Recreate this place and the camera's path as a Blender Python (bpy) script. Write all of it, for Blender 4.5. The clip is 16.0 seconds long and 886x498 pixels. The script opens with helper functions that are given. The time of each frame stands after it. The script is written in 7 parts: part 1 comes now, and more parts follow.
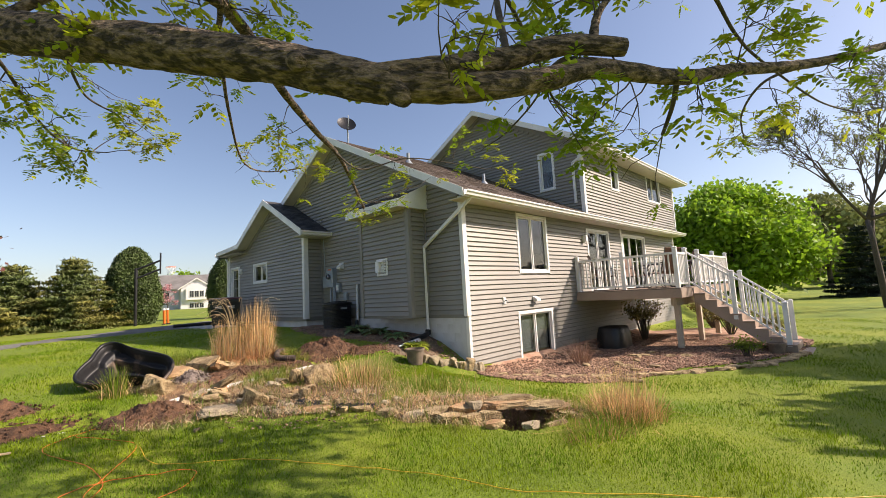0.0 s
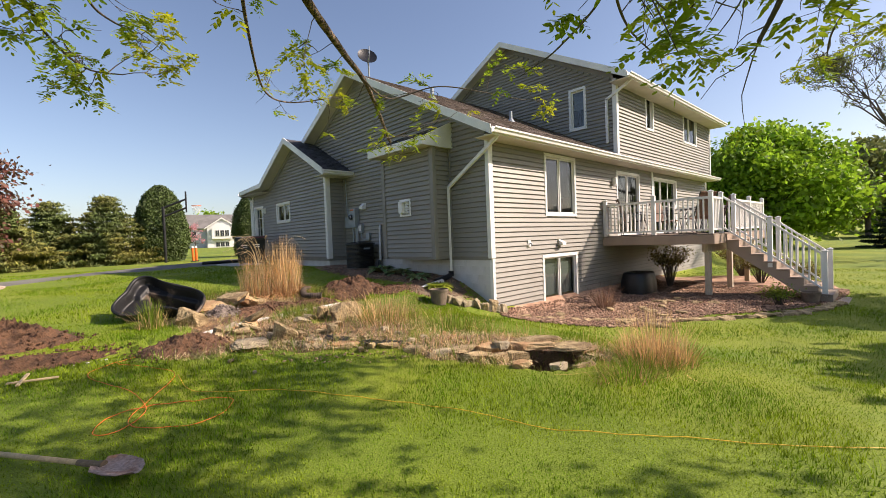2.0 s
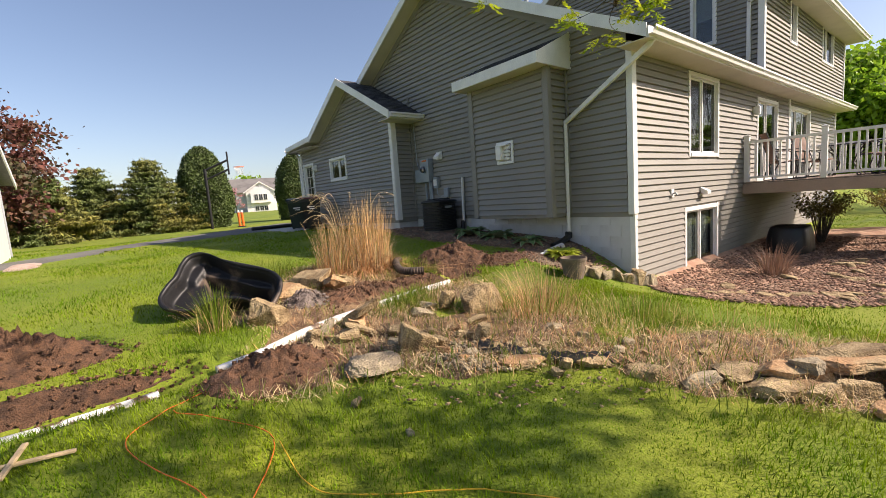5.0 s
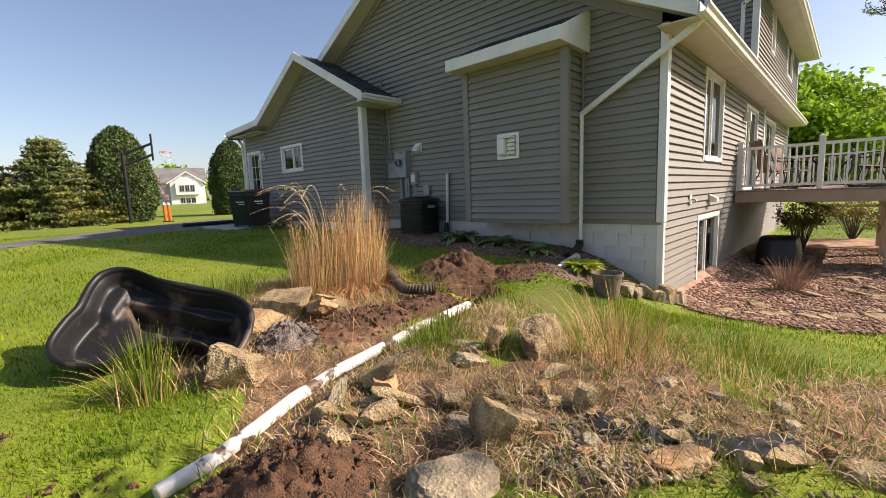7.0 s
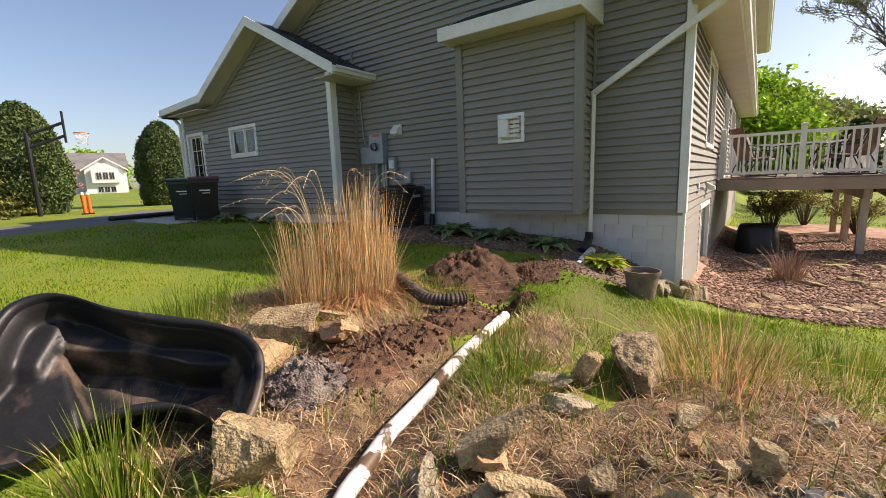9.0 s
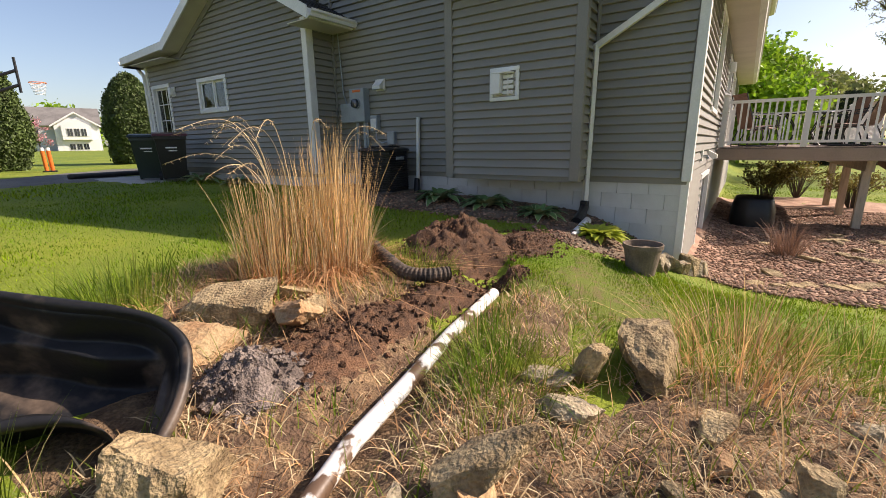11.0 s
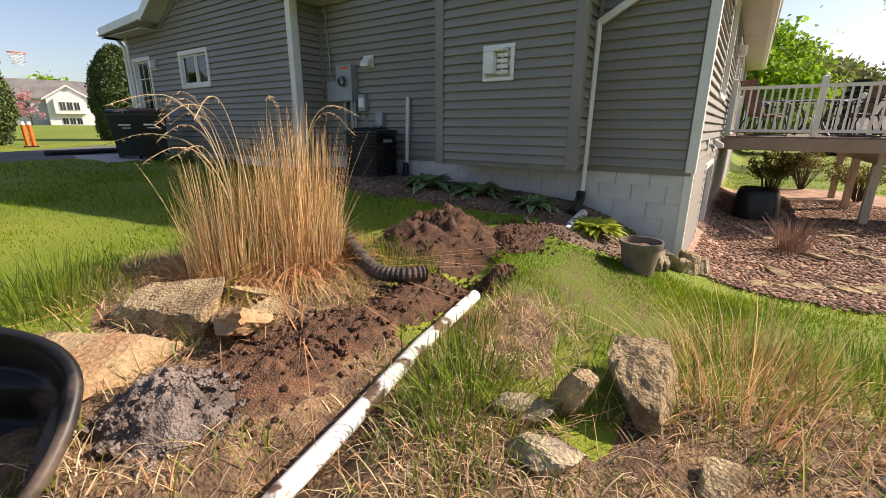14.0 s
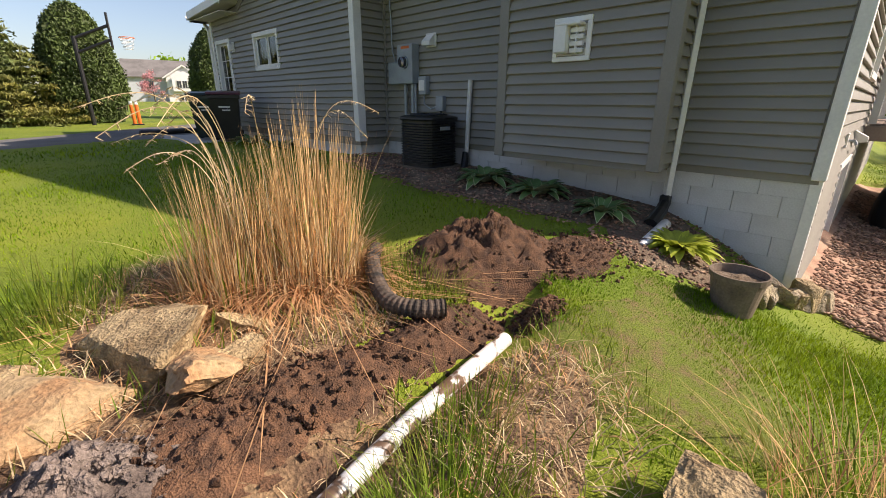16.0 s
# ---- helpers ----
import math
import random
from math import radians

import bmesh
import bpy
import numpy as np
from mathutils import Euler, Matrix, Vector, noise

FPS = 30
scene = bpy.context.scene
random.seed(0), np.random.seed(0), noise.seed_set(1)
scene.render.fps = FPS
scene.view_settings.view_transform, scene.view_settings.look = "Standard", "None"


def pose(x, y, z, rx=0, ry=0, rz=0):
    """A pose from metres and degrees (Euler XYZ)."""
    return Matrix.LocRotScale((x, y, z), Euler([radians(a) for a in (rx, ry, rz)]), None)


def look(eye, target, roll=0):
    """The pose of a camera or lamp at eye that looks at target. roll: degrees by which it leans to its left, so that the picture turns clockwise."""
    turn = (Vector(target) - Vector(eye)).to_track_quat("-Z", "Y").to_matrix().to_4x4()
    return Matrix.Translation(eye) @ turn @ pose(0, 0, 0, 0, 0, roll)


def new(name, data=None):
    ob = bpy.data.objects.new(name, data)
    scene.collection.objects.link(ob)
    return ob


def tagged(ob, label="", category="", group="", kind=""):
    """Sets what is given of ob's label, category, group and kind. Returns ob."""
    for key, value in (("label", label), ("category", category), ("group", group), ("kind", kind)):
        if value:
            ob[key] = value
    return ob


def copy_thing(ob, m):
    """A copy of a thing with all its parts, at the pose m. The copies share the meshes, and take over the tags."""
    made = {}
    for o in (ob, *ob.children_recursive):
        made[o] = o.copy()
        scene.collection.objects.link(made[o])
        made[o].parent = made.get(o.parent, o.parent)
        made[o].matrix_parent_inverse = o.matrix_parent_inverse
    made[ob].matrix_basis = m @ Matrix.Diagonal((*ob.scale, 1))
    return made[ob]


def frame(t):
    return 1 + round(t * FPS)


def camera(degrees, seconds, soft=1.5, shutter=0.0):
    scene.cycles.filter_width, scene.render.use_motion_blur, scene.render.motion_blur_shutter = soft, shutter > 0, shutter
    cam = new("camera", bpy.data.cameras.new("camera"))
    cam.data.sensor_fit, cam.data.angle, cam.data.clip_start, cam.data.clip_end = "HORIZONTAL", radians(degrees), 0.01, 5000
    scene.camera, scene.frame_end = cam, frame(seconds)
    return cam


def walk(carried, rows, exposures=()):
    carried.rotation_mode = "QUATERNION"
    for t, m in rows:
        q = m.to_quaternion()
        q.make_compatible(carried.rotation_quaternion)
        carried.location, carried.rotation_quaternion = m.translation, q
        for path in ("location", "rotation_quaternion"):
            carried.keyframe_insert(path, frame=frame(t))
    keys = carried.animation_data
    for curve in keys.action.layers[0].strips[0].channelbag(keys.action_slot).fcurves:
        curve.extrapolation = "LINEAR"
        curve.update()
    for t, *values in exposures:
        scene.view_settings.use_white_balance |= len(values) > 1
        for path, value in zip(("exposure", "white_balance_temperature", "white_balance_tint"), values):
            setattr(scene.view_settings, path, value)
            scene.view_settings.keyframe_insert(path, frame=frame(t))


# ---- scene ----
cam = camera(91.7, 16.0, soft=0.85)
PATH = [
    (0, (-0.184, 1.204, 1.167), (1.242, 2.591, 1.375), -3.2),
    (0.5, (-0.16, 1.226, 1.137), (1.239, 2.65, 1.248), -2.7),
    (1, (-0.146, 1.248, 1.139), (1.237, 2.692, 1.177), -2.6),
    (1.5, (-0.135, 1.285, 1.135), (1.242, 2.735, 1.129), -2.5),
    (2, (-0.141, 1.42, 1.126), (1.221, 2.885, 1.077), -2.2),
    (2.5, (-0.19, 1.74, 1.127), (1.16, 3.21, 1.002), -1.2),
    (3, (-0.156, 2.064, 1.12), (1.189, 3.533, 0.934), -1.5),
    (3.5, (-0.069, 2.541, 1.12), (1.22, 4.054, 0.9), -2.1),
    (4, (-0.004, 3.04, 1.132), (1.231, 4.59, 0.865), -2.8),
    (4.5, (0.119, 3.51, 1.138), (1.353, 5.061, 0.873), -4.1),
    (5, (0.171, 4.056, 1.14), (1.403, 5.613, 0.904), -4.1),
    (5.2, (0.188, 4.254, 1.175), (1.421, 5.812, 0.949), -4.5),
    (7.3, (0.431, 5.92, 1.172), (1.896, 7.259, 0.922), -2.4),
    (7.5, (0.452, 6.072, 1.17), (1.929, 7.399, 0.929), -2.9),
    (8, (0.497, 6.423, 1.186), (1.992, 7.725, 0.923), -3.0),
    (8.5, (0.502, 6.73, 1.202), (2.045, 7.972, 0.926), -2.5),
    (9, (0.541, 6.89, 1.195), (2.133, 8.059, 0.878), -2.1),
    (9.2, (0.597, 6.951, 1.187), (2.199, 8.099, 0.847), -2.1),
    (11.3, (0.957, 7.137, 1.128), (2.56, 8.229, 0.64), -0.9),
    (11.5, (0.952, 7.129, 1.126), (2.566, 8.202, 0.631), -0.9),
    (12, (0.951, 7.115, 1.123), (2.574, 8.168, 0.617), -1.2),
    (12.5, (0.953, 7.102, 1.122), (2.587, 8.138, 0.614), -1.3),
    (13, (0.977, 7.084, 1.13), (2.609, 8.121, 0.618), -1.4),
    (13.5, (1.124, 7.121, 1.122), (2.742, 8.168, 0.589), -1.3),
    (14, (1.34, 7.209, 1.15), (2.926, 8.298, 0.602), 0.3),
    (14.5, (1.613, 7.231, 1.162), (3.134, 8.404, 0.606), 0.2),
    (15, (1.83, 7.207, 1.269), (3.286, 8.455, 0.702), 0.3),
    (15.5, (1.916, 7.24, 1.27), (3.325, 8.531, 0.68), 0.1),
    (16, (2.047, 7.357, 1.286), (3.385, 8.696, 0.64), 0.4),
]
walk(cam, [(t, look(eye, target, roll)) for t, eye, target, roll in PATH], [(0, 0.74, 6950, 20), (16, 0.74, 6950, 20)])

# ---- light ----
SUN_DIR = Vector((-0.95, 0.98, -1.0)).normalized()
world = bpy.data.worlds.new("sky")
scene.world = world
world.use_nodes = True
wn = world.node_tree
sky = wn.nodes.new("ShaderNodeTexSky")
sky.sky_type = "NISHITA"
sky.sun_disc = False
sky.sun_elevation = math.asin(-SUN_DIR.z)
sky.sun_rotation = math.atan2(-SUN_DIR.x, -SUN_DIR.y)
sky.air_density, sky.dust_density, sky.ozone_density = 1.0, 1.3, 2.0
wn.links.new(sky.outputs[0], wn.nodes["Background"].inputs[0])
wn.nodes["Background"].inputs[1].default_value = 0.103
sun_data = bpy.data.lights.new("sun", "SUN")
sun_data.energy, sun_data.angle, sun_data.color = 4.6, radians(0.55), (1.0, 0.91, 0.78)
sun = new("sun", sun_data)
sun.rotation_mode = "QUATERNION"
sun.rotation_quaternion = SUN_DIR.to_track_quat("-Z", "Y")
sun.location = (20, -20, 25)

# ---- materials ----
def mat(name, base, rough=0.6, metal=0.0, var=0.15, scale=4.0, fine=60.0, bump=0.2, bump_dist=0.01, second=None,
        stretch=(1, 1, 1), rand=0.0, sheen=0.0, mix_lo=0.42, mix_hi=0.62, translucent=0.0, spec=0.5, turn=None):
    """Two-scale procedural surface: a slow patchy tone, a fine grain, relief, and optional change from piece to piece."""
    m = bpy.data.materials.new(name)
    m.use_nodes = True
    nt = m.node_tree
    N, L = nt.nodes, nt.links
    b = N["Principled BSDF"]
    tc = N.new("ShaderNodeTexCoord")
    mp = N.new("ShaderNodeMapping")
    mp.inputs["Scale"].default_value = stretch
    if turn is not None:
        mp.vector_type = "TEXTURE"
        mp.inputs["Rotation"].default_value = (0, 0, turn)
    L.new(tc.outputs["Object"], mp.inputs[0])
    n1 = N.new("ShaderNodeTexNoise")
    n1.inputs["Scale"].default_value, n1.inputs["Detail"].default_value = scale, 5
    n2 = N.new("ShaderNodeTexNoise")
    n2.inputs["Scale"].default_value, n2.inputs["Detail"].default_value = fine, 4
    for n in (n1, n2):
        L.new(mp.outputs[0], n.inputs["Vector"])
    ramp = N.new("ShaderNodeMapRange")
    ramp.inputs[1].default_value, ramp.inputs[2].default_value = mix_lo, mix_hi
    L.new(n1.outputs[0], ramp.inputs[0])
    mixa = N.new("ShaderNodeMix")
    mixa.data_type = "RGBA"
    c2 = second or tuple(c * (1 - 1.6 * var) for c in base)
    mixa.inputs[6].default_value, mixa.inputs[7].default_value = (*base, 1), (*c2, 1)
    L.new(ramp.outputs[0], mixa.inputs[0])
    val = N.new("ShaderNodeMapRange")
    val.inputs[1].default_value, val.inputs[2].default_value = 0.3, 0.7
    val.inputs[3].default_value, val.inputs[4].default_value = 1 - var, 1 + var
    L.new(n2.outputs[0], val.inputs[0])
    hsv = N.new("ShaderNodeHueSaturation")
    L.new(mixa.outputs[2], hsv.inputs["Color"])
    if rand:
        oi = N.new("ShaderNodeObjectInfo")
        geo = N.new("ShaderNodeNewGeometry")
        add = N.new("ShaderNodeMath")
        add.operation = "ADD"
        L.new(oi.outputs["Random"], add.inputs[0])
        L.new(geo.outputs["Random Per Island"], add.inputs[1])
        fr = N.new("ShaderNodeMath")
        fr.operation = "FRACT"
        L.new(add.outputs[0], fr.inputs[0])
        rr = N.new("ShaderNodeMapRange")
        rr.inputs[3].default_value, rr.inputs[4].default_value = 1 - rand, 1 + rand
        L.new(fr.outputs[0], rr.inputs[0])
        mul = N.new("ShaderNodeMath")
        mul.operation = "MULTIPLY"
        L.new(val.outputs[0], mul.inputs[0])
        L.new(rr.outputs[0], mul.inputs[1])
        L.new(mul.outputs[0], hsv.inputs["Value"])
    else:
        L.new(val.outputs[0], hsv.inputs["Value"])
    L.new(hsv.outputs[0], b.inputs["Base Color"])
    rg = N.new("ShaderNodeMapRange")
    rg.inputs[3].default_value, rg.inputs[4].default_value = max(rough - 0.08, 0.02), min(rough + 0.08, 1)
    L.new(n1.outputs[0], rg.inputs[0])
    L.new(rg.outputs[0], b.inputs["Roughness"])
    b.inputs["Metallic"].default_value = metal
    b.inputs["Specular IOR Level"].default_value = spec
    if bump:
        bp = N.new("ShaderNodeBump")
        bp.inputs["Strength"].default_value, bp.inputs["Distance"].default_value = bump, bump_dist
        L.new(n2.outputs[0], bp.inputs["Height"])
        L.new(bp.outputs[0], b.inputs["Normal"])
    if translucent:
        tr = N.new("ShaderNodeBsdfTranslucent")
        L.new(hsv.outputs[0], tr.inputs[0])
        ms = N.new("ShaderNodeMixShader")
        ms.inputs[0].default_value = translucent
        L.new(b.outputs[0], ms.inputs[1])
        L.new(tr.outputs[0], ms.inputs[2])
        L.new(ms.outputs[0], N["Material Output"].inputs[0])
    return m


M_SIDING = mat("grey_vinyl_siding", (0.265, 0.25, 0.217), 0.5, var=0.05, scale=1.2, fine=90, bump=0.12, bump_dist=0.004, stretch=(1, 1, 6), rand=0.035)
M_TRIM = mat("white_painted_trim", (0.78, 0.77, 0.74), 0.45, var=0.05, scale=3, fine=40, bump=0.08, bump_dist=0.003)
M_CORNER = mat("grey_vinyl_corner", (0.235, 0.222, 0.196), 0.5, var=0.05, scale=2, fine=50, bump=0.06)
M_SOFFIT = mat("beige_vented_soffit", (0.62, 0.57, 0.48), 0.6, var=0.05, scale=2, fine=50, bump=0.06)
M_ROOF = mat("brown_asphalt_shingle", (0.135, 0.105, 0.088), 0.92, var=0.3, scale=2.5, fine=180, bump=0.5, rand=0.16)
M_ROOF2 = mat("charcoal_asphalt_shingle", (0.06, 0.06, 0.064), 0.92, var=0.3, scale=2.5, fine=180, bump=0.5, rand=0.18)
M_CONCRETE = mat("pale_painted_concrete", (0.6, 0.6, 0.59), 0.85, var=0.07, scale=1.5, fine=70, bump=0.2, bump_dist=0.005, second=(0.5, 0.49, 0.47))
M_SLAB = mat("concrete_slab", (0.5, 0.48, 0.44), 0.9, var=0.1, scale=2.0, fine=80, bump=0.3)
M_GLASS = mat("window_glass", (0.035, 0.042, 0.05), 0.04, var=0.05, scale=1, fine=3, bump=0.02, bump_dist=0.02, spec=1.0)
M_CURTAIN = mat("pale_window_blind", (0.62, 0.6, 0.56), 0.8, var=0.06, scale=3, fine=50, bump=0.1)
M_DECK = mat("brown_deck_board", (0.27, 0.2, 0.155), 0.7, var=0.15, scale=2, fine=50, bump=0.25, stretch=(1, 4, 4), rand=0.1)
M_DECKRIM = mat("taupe_deck_fascia", (0.36, 0.27, 0.21), 0.6, var=0.08, scale=2, fine=40, bump=0.12)
M_POST = mat("pale_tan_wooden_post", (0.56, 0.48, 0.37), 0.75, var=0.15, scale=3, fine=40, bump=0.25, stretch=(6, 6, 1))
M_VINYL = mat("white_vinyl_railing", (0.78, 0.77, 0.75), 0.4, var=0.03, scale=3, fine=30, bump=0.04)
M_BLACK = mat("black_plastic", (0.012, 0.012, 0.013), 0.42, var=0.2, scale=5, fine=60, bump=0.12)
M_METAL = mat("grey_painted_metal", (0.31, 0.35, 0.38), 0.45, metal=0.15, var=0.08, scale=5, fine=50, bump=0.06)
M_ASPHALT = mat("driveway_asphalt", (0.15, 0.145, 0.135), 0.95, var=0.2, scale=0.8, fine=220, bump=0.4)
M_ROCK = mat("limestone_rock", (0.45, 0.335, 0.18), 0.9, var=0.3, scale=7, fine=60, bump=1.0, bump_dist=0.03, second=(0.22, 0.15, 0.075), rand=0.25)
M_ROCKGREY = mat("grey_limestone", (0.38, 0.31, 0.2), 0.9, var=0.25, scale=7, fine=60, bump=0.9, bump_dist=0.02, second=(0.22, 0.18, 0.125), rand=0.15)
M_ROCKRED = mat("rust_limestone", (0.4, 0.23, 0.11), 0.9, var=0.25, scale=5, fine=45, bump=0.8, bump_dist=0.02, second=(0.4, 0.29, 0.16), rand=0.12)
M_DIRT = mat("dug_brown_soil", (0.165, 0.083, 0.043), 0.97, var=0.35, scale=14, fine=110, bump=1.0, bump_dist=0.02, second=(0.085, 0.045, 0.026), rand=0.3)
M_ASH = mat("grey_clay_spoil", (0.25, 0.2, 0.17), 0.97, var=0.35, scale=9, fine=80, bump=1.0, bump_dist=0.02, second=(0.13, 0.1, 0.085), rand=0.25)
M_PVC = mat("muddy_white_pvc", (0.76, 0.75, 0.72), 0.4, var=0.05, scale=6, fine=45, bump=0.1, second=(0.13, 0.08, 0.05), mix_lo=0.535, mix_hi=0.575)
M_CORR = mat("muddy_corrugated_pipe", (0.1, 0.07, 0.05), 0.8, var=0.3, scale=8, fine=60, bump=0.4, second=(0.02, 0.018, 0.016))
M_STRAW = mat("dry_straw", (0.7, 0.475, 0.225), 0.7, var=0.1, scale=3, fine=20, bump=0, rand=0.42, translucent=0.35)
M_STRAWRED = mat("rusty_dry_leaf", (0.57, 0.325, 0.155), 0.75, var=0.1, scale=3, fine=20, bump=0, rand=0.45, translucent=0.28)
M_STRAWPALE = mat("pale_straw_litter", (0.66, 0.52, 0.31), 0.8, var=0.1, scale=3, fine=20, bump=0, rand=0.45, translucent=0.25)
M_GRASS = mat("lawn_blade", (0.125, 0.23, 0.006), 0.6, var=0.14, scale=1.3, fine=10, bump=0, second=(0.215, 0.3, 0.01), rand=0.5, translucent=0.34, spec=0.15)
M_GRASSLONG = mat("long_green_grass", (0.14, 0.225, 0.02), 0.55, var=0.1, scale=2, fine=10, bump=0, second=(0.22, 0.245, 0.04), rand=0.4, translucent=0.38, spec=0.2)
M_BARK = mat("furrowed_tree_bark", (0.25, 0.18, 0.118), 0.95, var=0.45, scale=48, fine=120, bump=1.0, bump_dist=0.025, second=(0.05, 0.037, 0.027), stretch=(2.6, 1, 1), turn=-0.66, mix_lo=0.42, mix_hi=0.58)
M_TWIG = mat("dark_twig_bark", (0.1, 0.078, 0.06), 0.9, var=0.25, scale=20, fine=80, bump=0.4)
M_LEAF = mat("young_green_leaf", (0.25, 0.36, 0.022), 0.5, var=0.1, scale=1.5, fine=10, bump=0, second=(0.45, 0.46, 0.028), rand=0.35, translucent=0.5)
M_MAPLE = mat("maple_foliage", (0.27, 0.44, 0.03), 0.6, var=0.15, scale=0.6, fine=5, bump=0, rand=0.4, translucent=0.45)
M_SPRUCE = mat("spruce_needles", (0.105, 0.145, 0.036), 0.7, var=0.15, scale=0.6, fine=5, bump=0, second=(0.21, 0.195, 0.04), rand=0.4, translucent=0.1)
M_SPRUCEDARK = mat("dark_spruce_needles", (0.02, 0.036, 0.022), 0.75, var=0.15, scale=0.6, fine=5, bump=0, rand=0.35, translucent=0.05)
M_ARBOR = mat("arborvitae_foliage", (0.085, 0.13, 0.03), 0.7, var=0.2, scale=1.2, fine=5, bump=0, rand=0.45, translucent=0.1)
M_PURPLE = mat("bronze_foliage", (0.17, 0.06, 0.045), 0.6, var=0.2, scale=0.8, fine=5, bump=0, second=(0.075, 0.07, 0.03), rand=0.4, translucent=0.2)
M_PALE = mat("pale_spring_foliage", (0.25, 0.28, 0.09), 0.7, var=0.2, scale=0.4, fine=5, bump=0, rand=0.3, translucent=0.3)
M_PINK = mat("pink_blossom", (0.62, 0.3, 0.32), 0.7, var=0.15, scale=2, fine=5, bump=0, rand=0.25, translucent=0.3)
M_HOSTA = mat("green_hosta_leaf", (0.15, 0.27, 0.085), 0.45, var=0.15, scale=4, fine=25, bump=0.1, rand=0.25, translucent=0.25)
M_HOSTAEDGE = mat("cream_leaf_edge", (0.5, 0.52, 0.32), 0.5, var=0.1, scale=4, fine=25, bump=0, rand=0.2, translucent=0.2)
M_HOSTAY = mat("yellow_hosta_leaf", (0.42, 0.48, 0.06), 0.45, var=0.15, scale=4, fine=25, bump=0.1, rand=0.2, translucent=0.3)
M_MULCH = mat("river_stone_mulch", (0.215, 0.12, 0.078), 0.9, var=0.2, scale=3, fine=70, bump=0.3, second=(0.31, 0.2, 0.135), rand=0.55)
M_TERRA = mat("muddy_brown_pot", (0.2, 0.15, 0.11), 0.7, var=0.2, scale=6, fine=60, bump=0.2)
M_ORANGE = mat("orange_cord", (0.75, 0.16, 0.02), 0.45, var=0.08, scale=4, fine=40, bump=0)
M_YELLOW = mat("yellow_cord", (0.7, 0.42, 0.03), 0.45, var=0.08, scale=4, fine=40, bump=0)
M_WOODPALE = mat("pale_cut_wood", (0.5, 0.38, 0.22), 0.75, var=0.15, scale=4, fine=60, bump=0.25)
M_WOODDARK = mat("weathered_wood", (0.2, 0.14, 0.085), 0.85, var=0.25, scale=5, fine=60, bump=0.5)
M_CHAIR = mat("brown_woven_chair_fabric", (0.17, 0.085, 0.05), 0.7, var=0.12, scale=4, fine=200, bump=0.3)
M_WHITE = mat("white_plastic", (0.8, 0.8, 0.78), 0.4, var=0.03, scale=3, fine=30, bump=0.03)
M_RED = mat("dark_red_lid", (0.09, 0.012, 0.014), 0.4, var=0.1, scale=3, fine=30, bump=0.03)
M_GREENBIN = mat("dark_green_plastic", (0.008, 0.022, 0.018), 0.4, var=0.1, scale=3, fine=40, bump=0.05)
M_WHITESIDE = mat("white_far_siding", (0.72, 0.72, 0.72), 0.6, var=0.04, scale=0.5, fine=8, bump=0.05)
M_GREYSIDE = mat("pale_grey_far_siding", (0.5, 0.53, 0.56), 0.6, var=0.04, scale=0.5, fine=8, bump=0.05)
M_FARROOF = mat("grey_far_shingle", (0.19, 0.18, 0.17), 0.9, var=0.15, scale=0.8, fine=20, bump=0.2)
M_TUB = mat("dusty_black_pond_shell", (0.013, 0.013, 0.014), 0.45, var=0.2, scale=3.5, fine=50, bump=0.15, bump_dist=0.006, second=(0.13, 0.095, 0.07), mix_lo=0.56, mix_hi=0.68, spec=0.35)


def ground_material():
    """Lawn soil with thin worn patches, dark earth showing round the dug bed."""
    m = mat("lawn_ground", (0.13, 0.19, 0.009), 0.95, var=0.25, scale=0.45, fine=70, bump=0.6, bump_dist=0.02, second=(0.2, 0.24, 0.015))
    return m


M_GROUND = ground_material()
M_BED = mat("bare_straw_bed", (0.25, 0.16, 0.085), 0.97, var=0.4, scale=6, fine=60, bump=0.9, bump_dist=0.03, second=(0.115, 0.068, 0.04), mix_lo=0.42, mix_hi=0.6)
M_DIRTBED = mat("shaded_border_soil", (0.13, 0.09, 0.06), 0.97, var=0.3, scale=3, fine=60, bump=0.9, bump_dist=0.02, second=(0.2, 0.15, 0.1), rand=0.2)

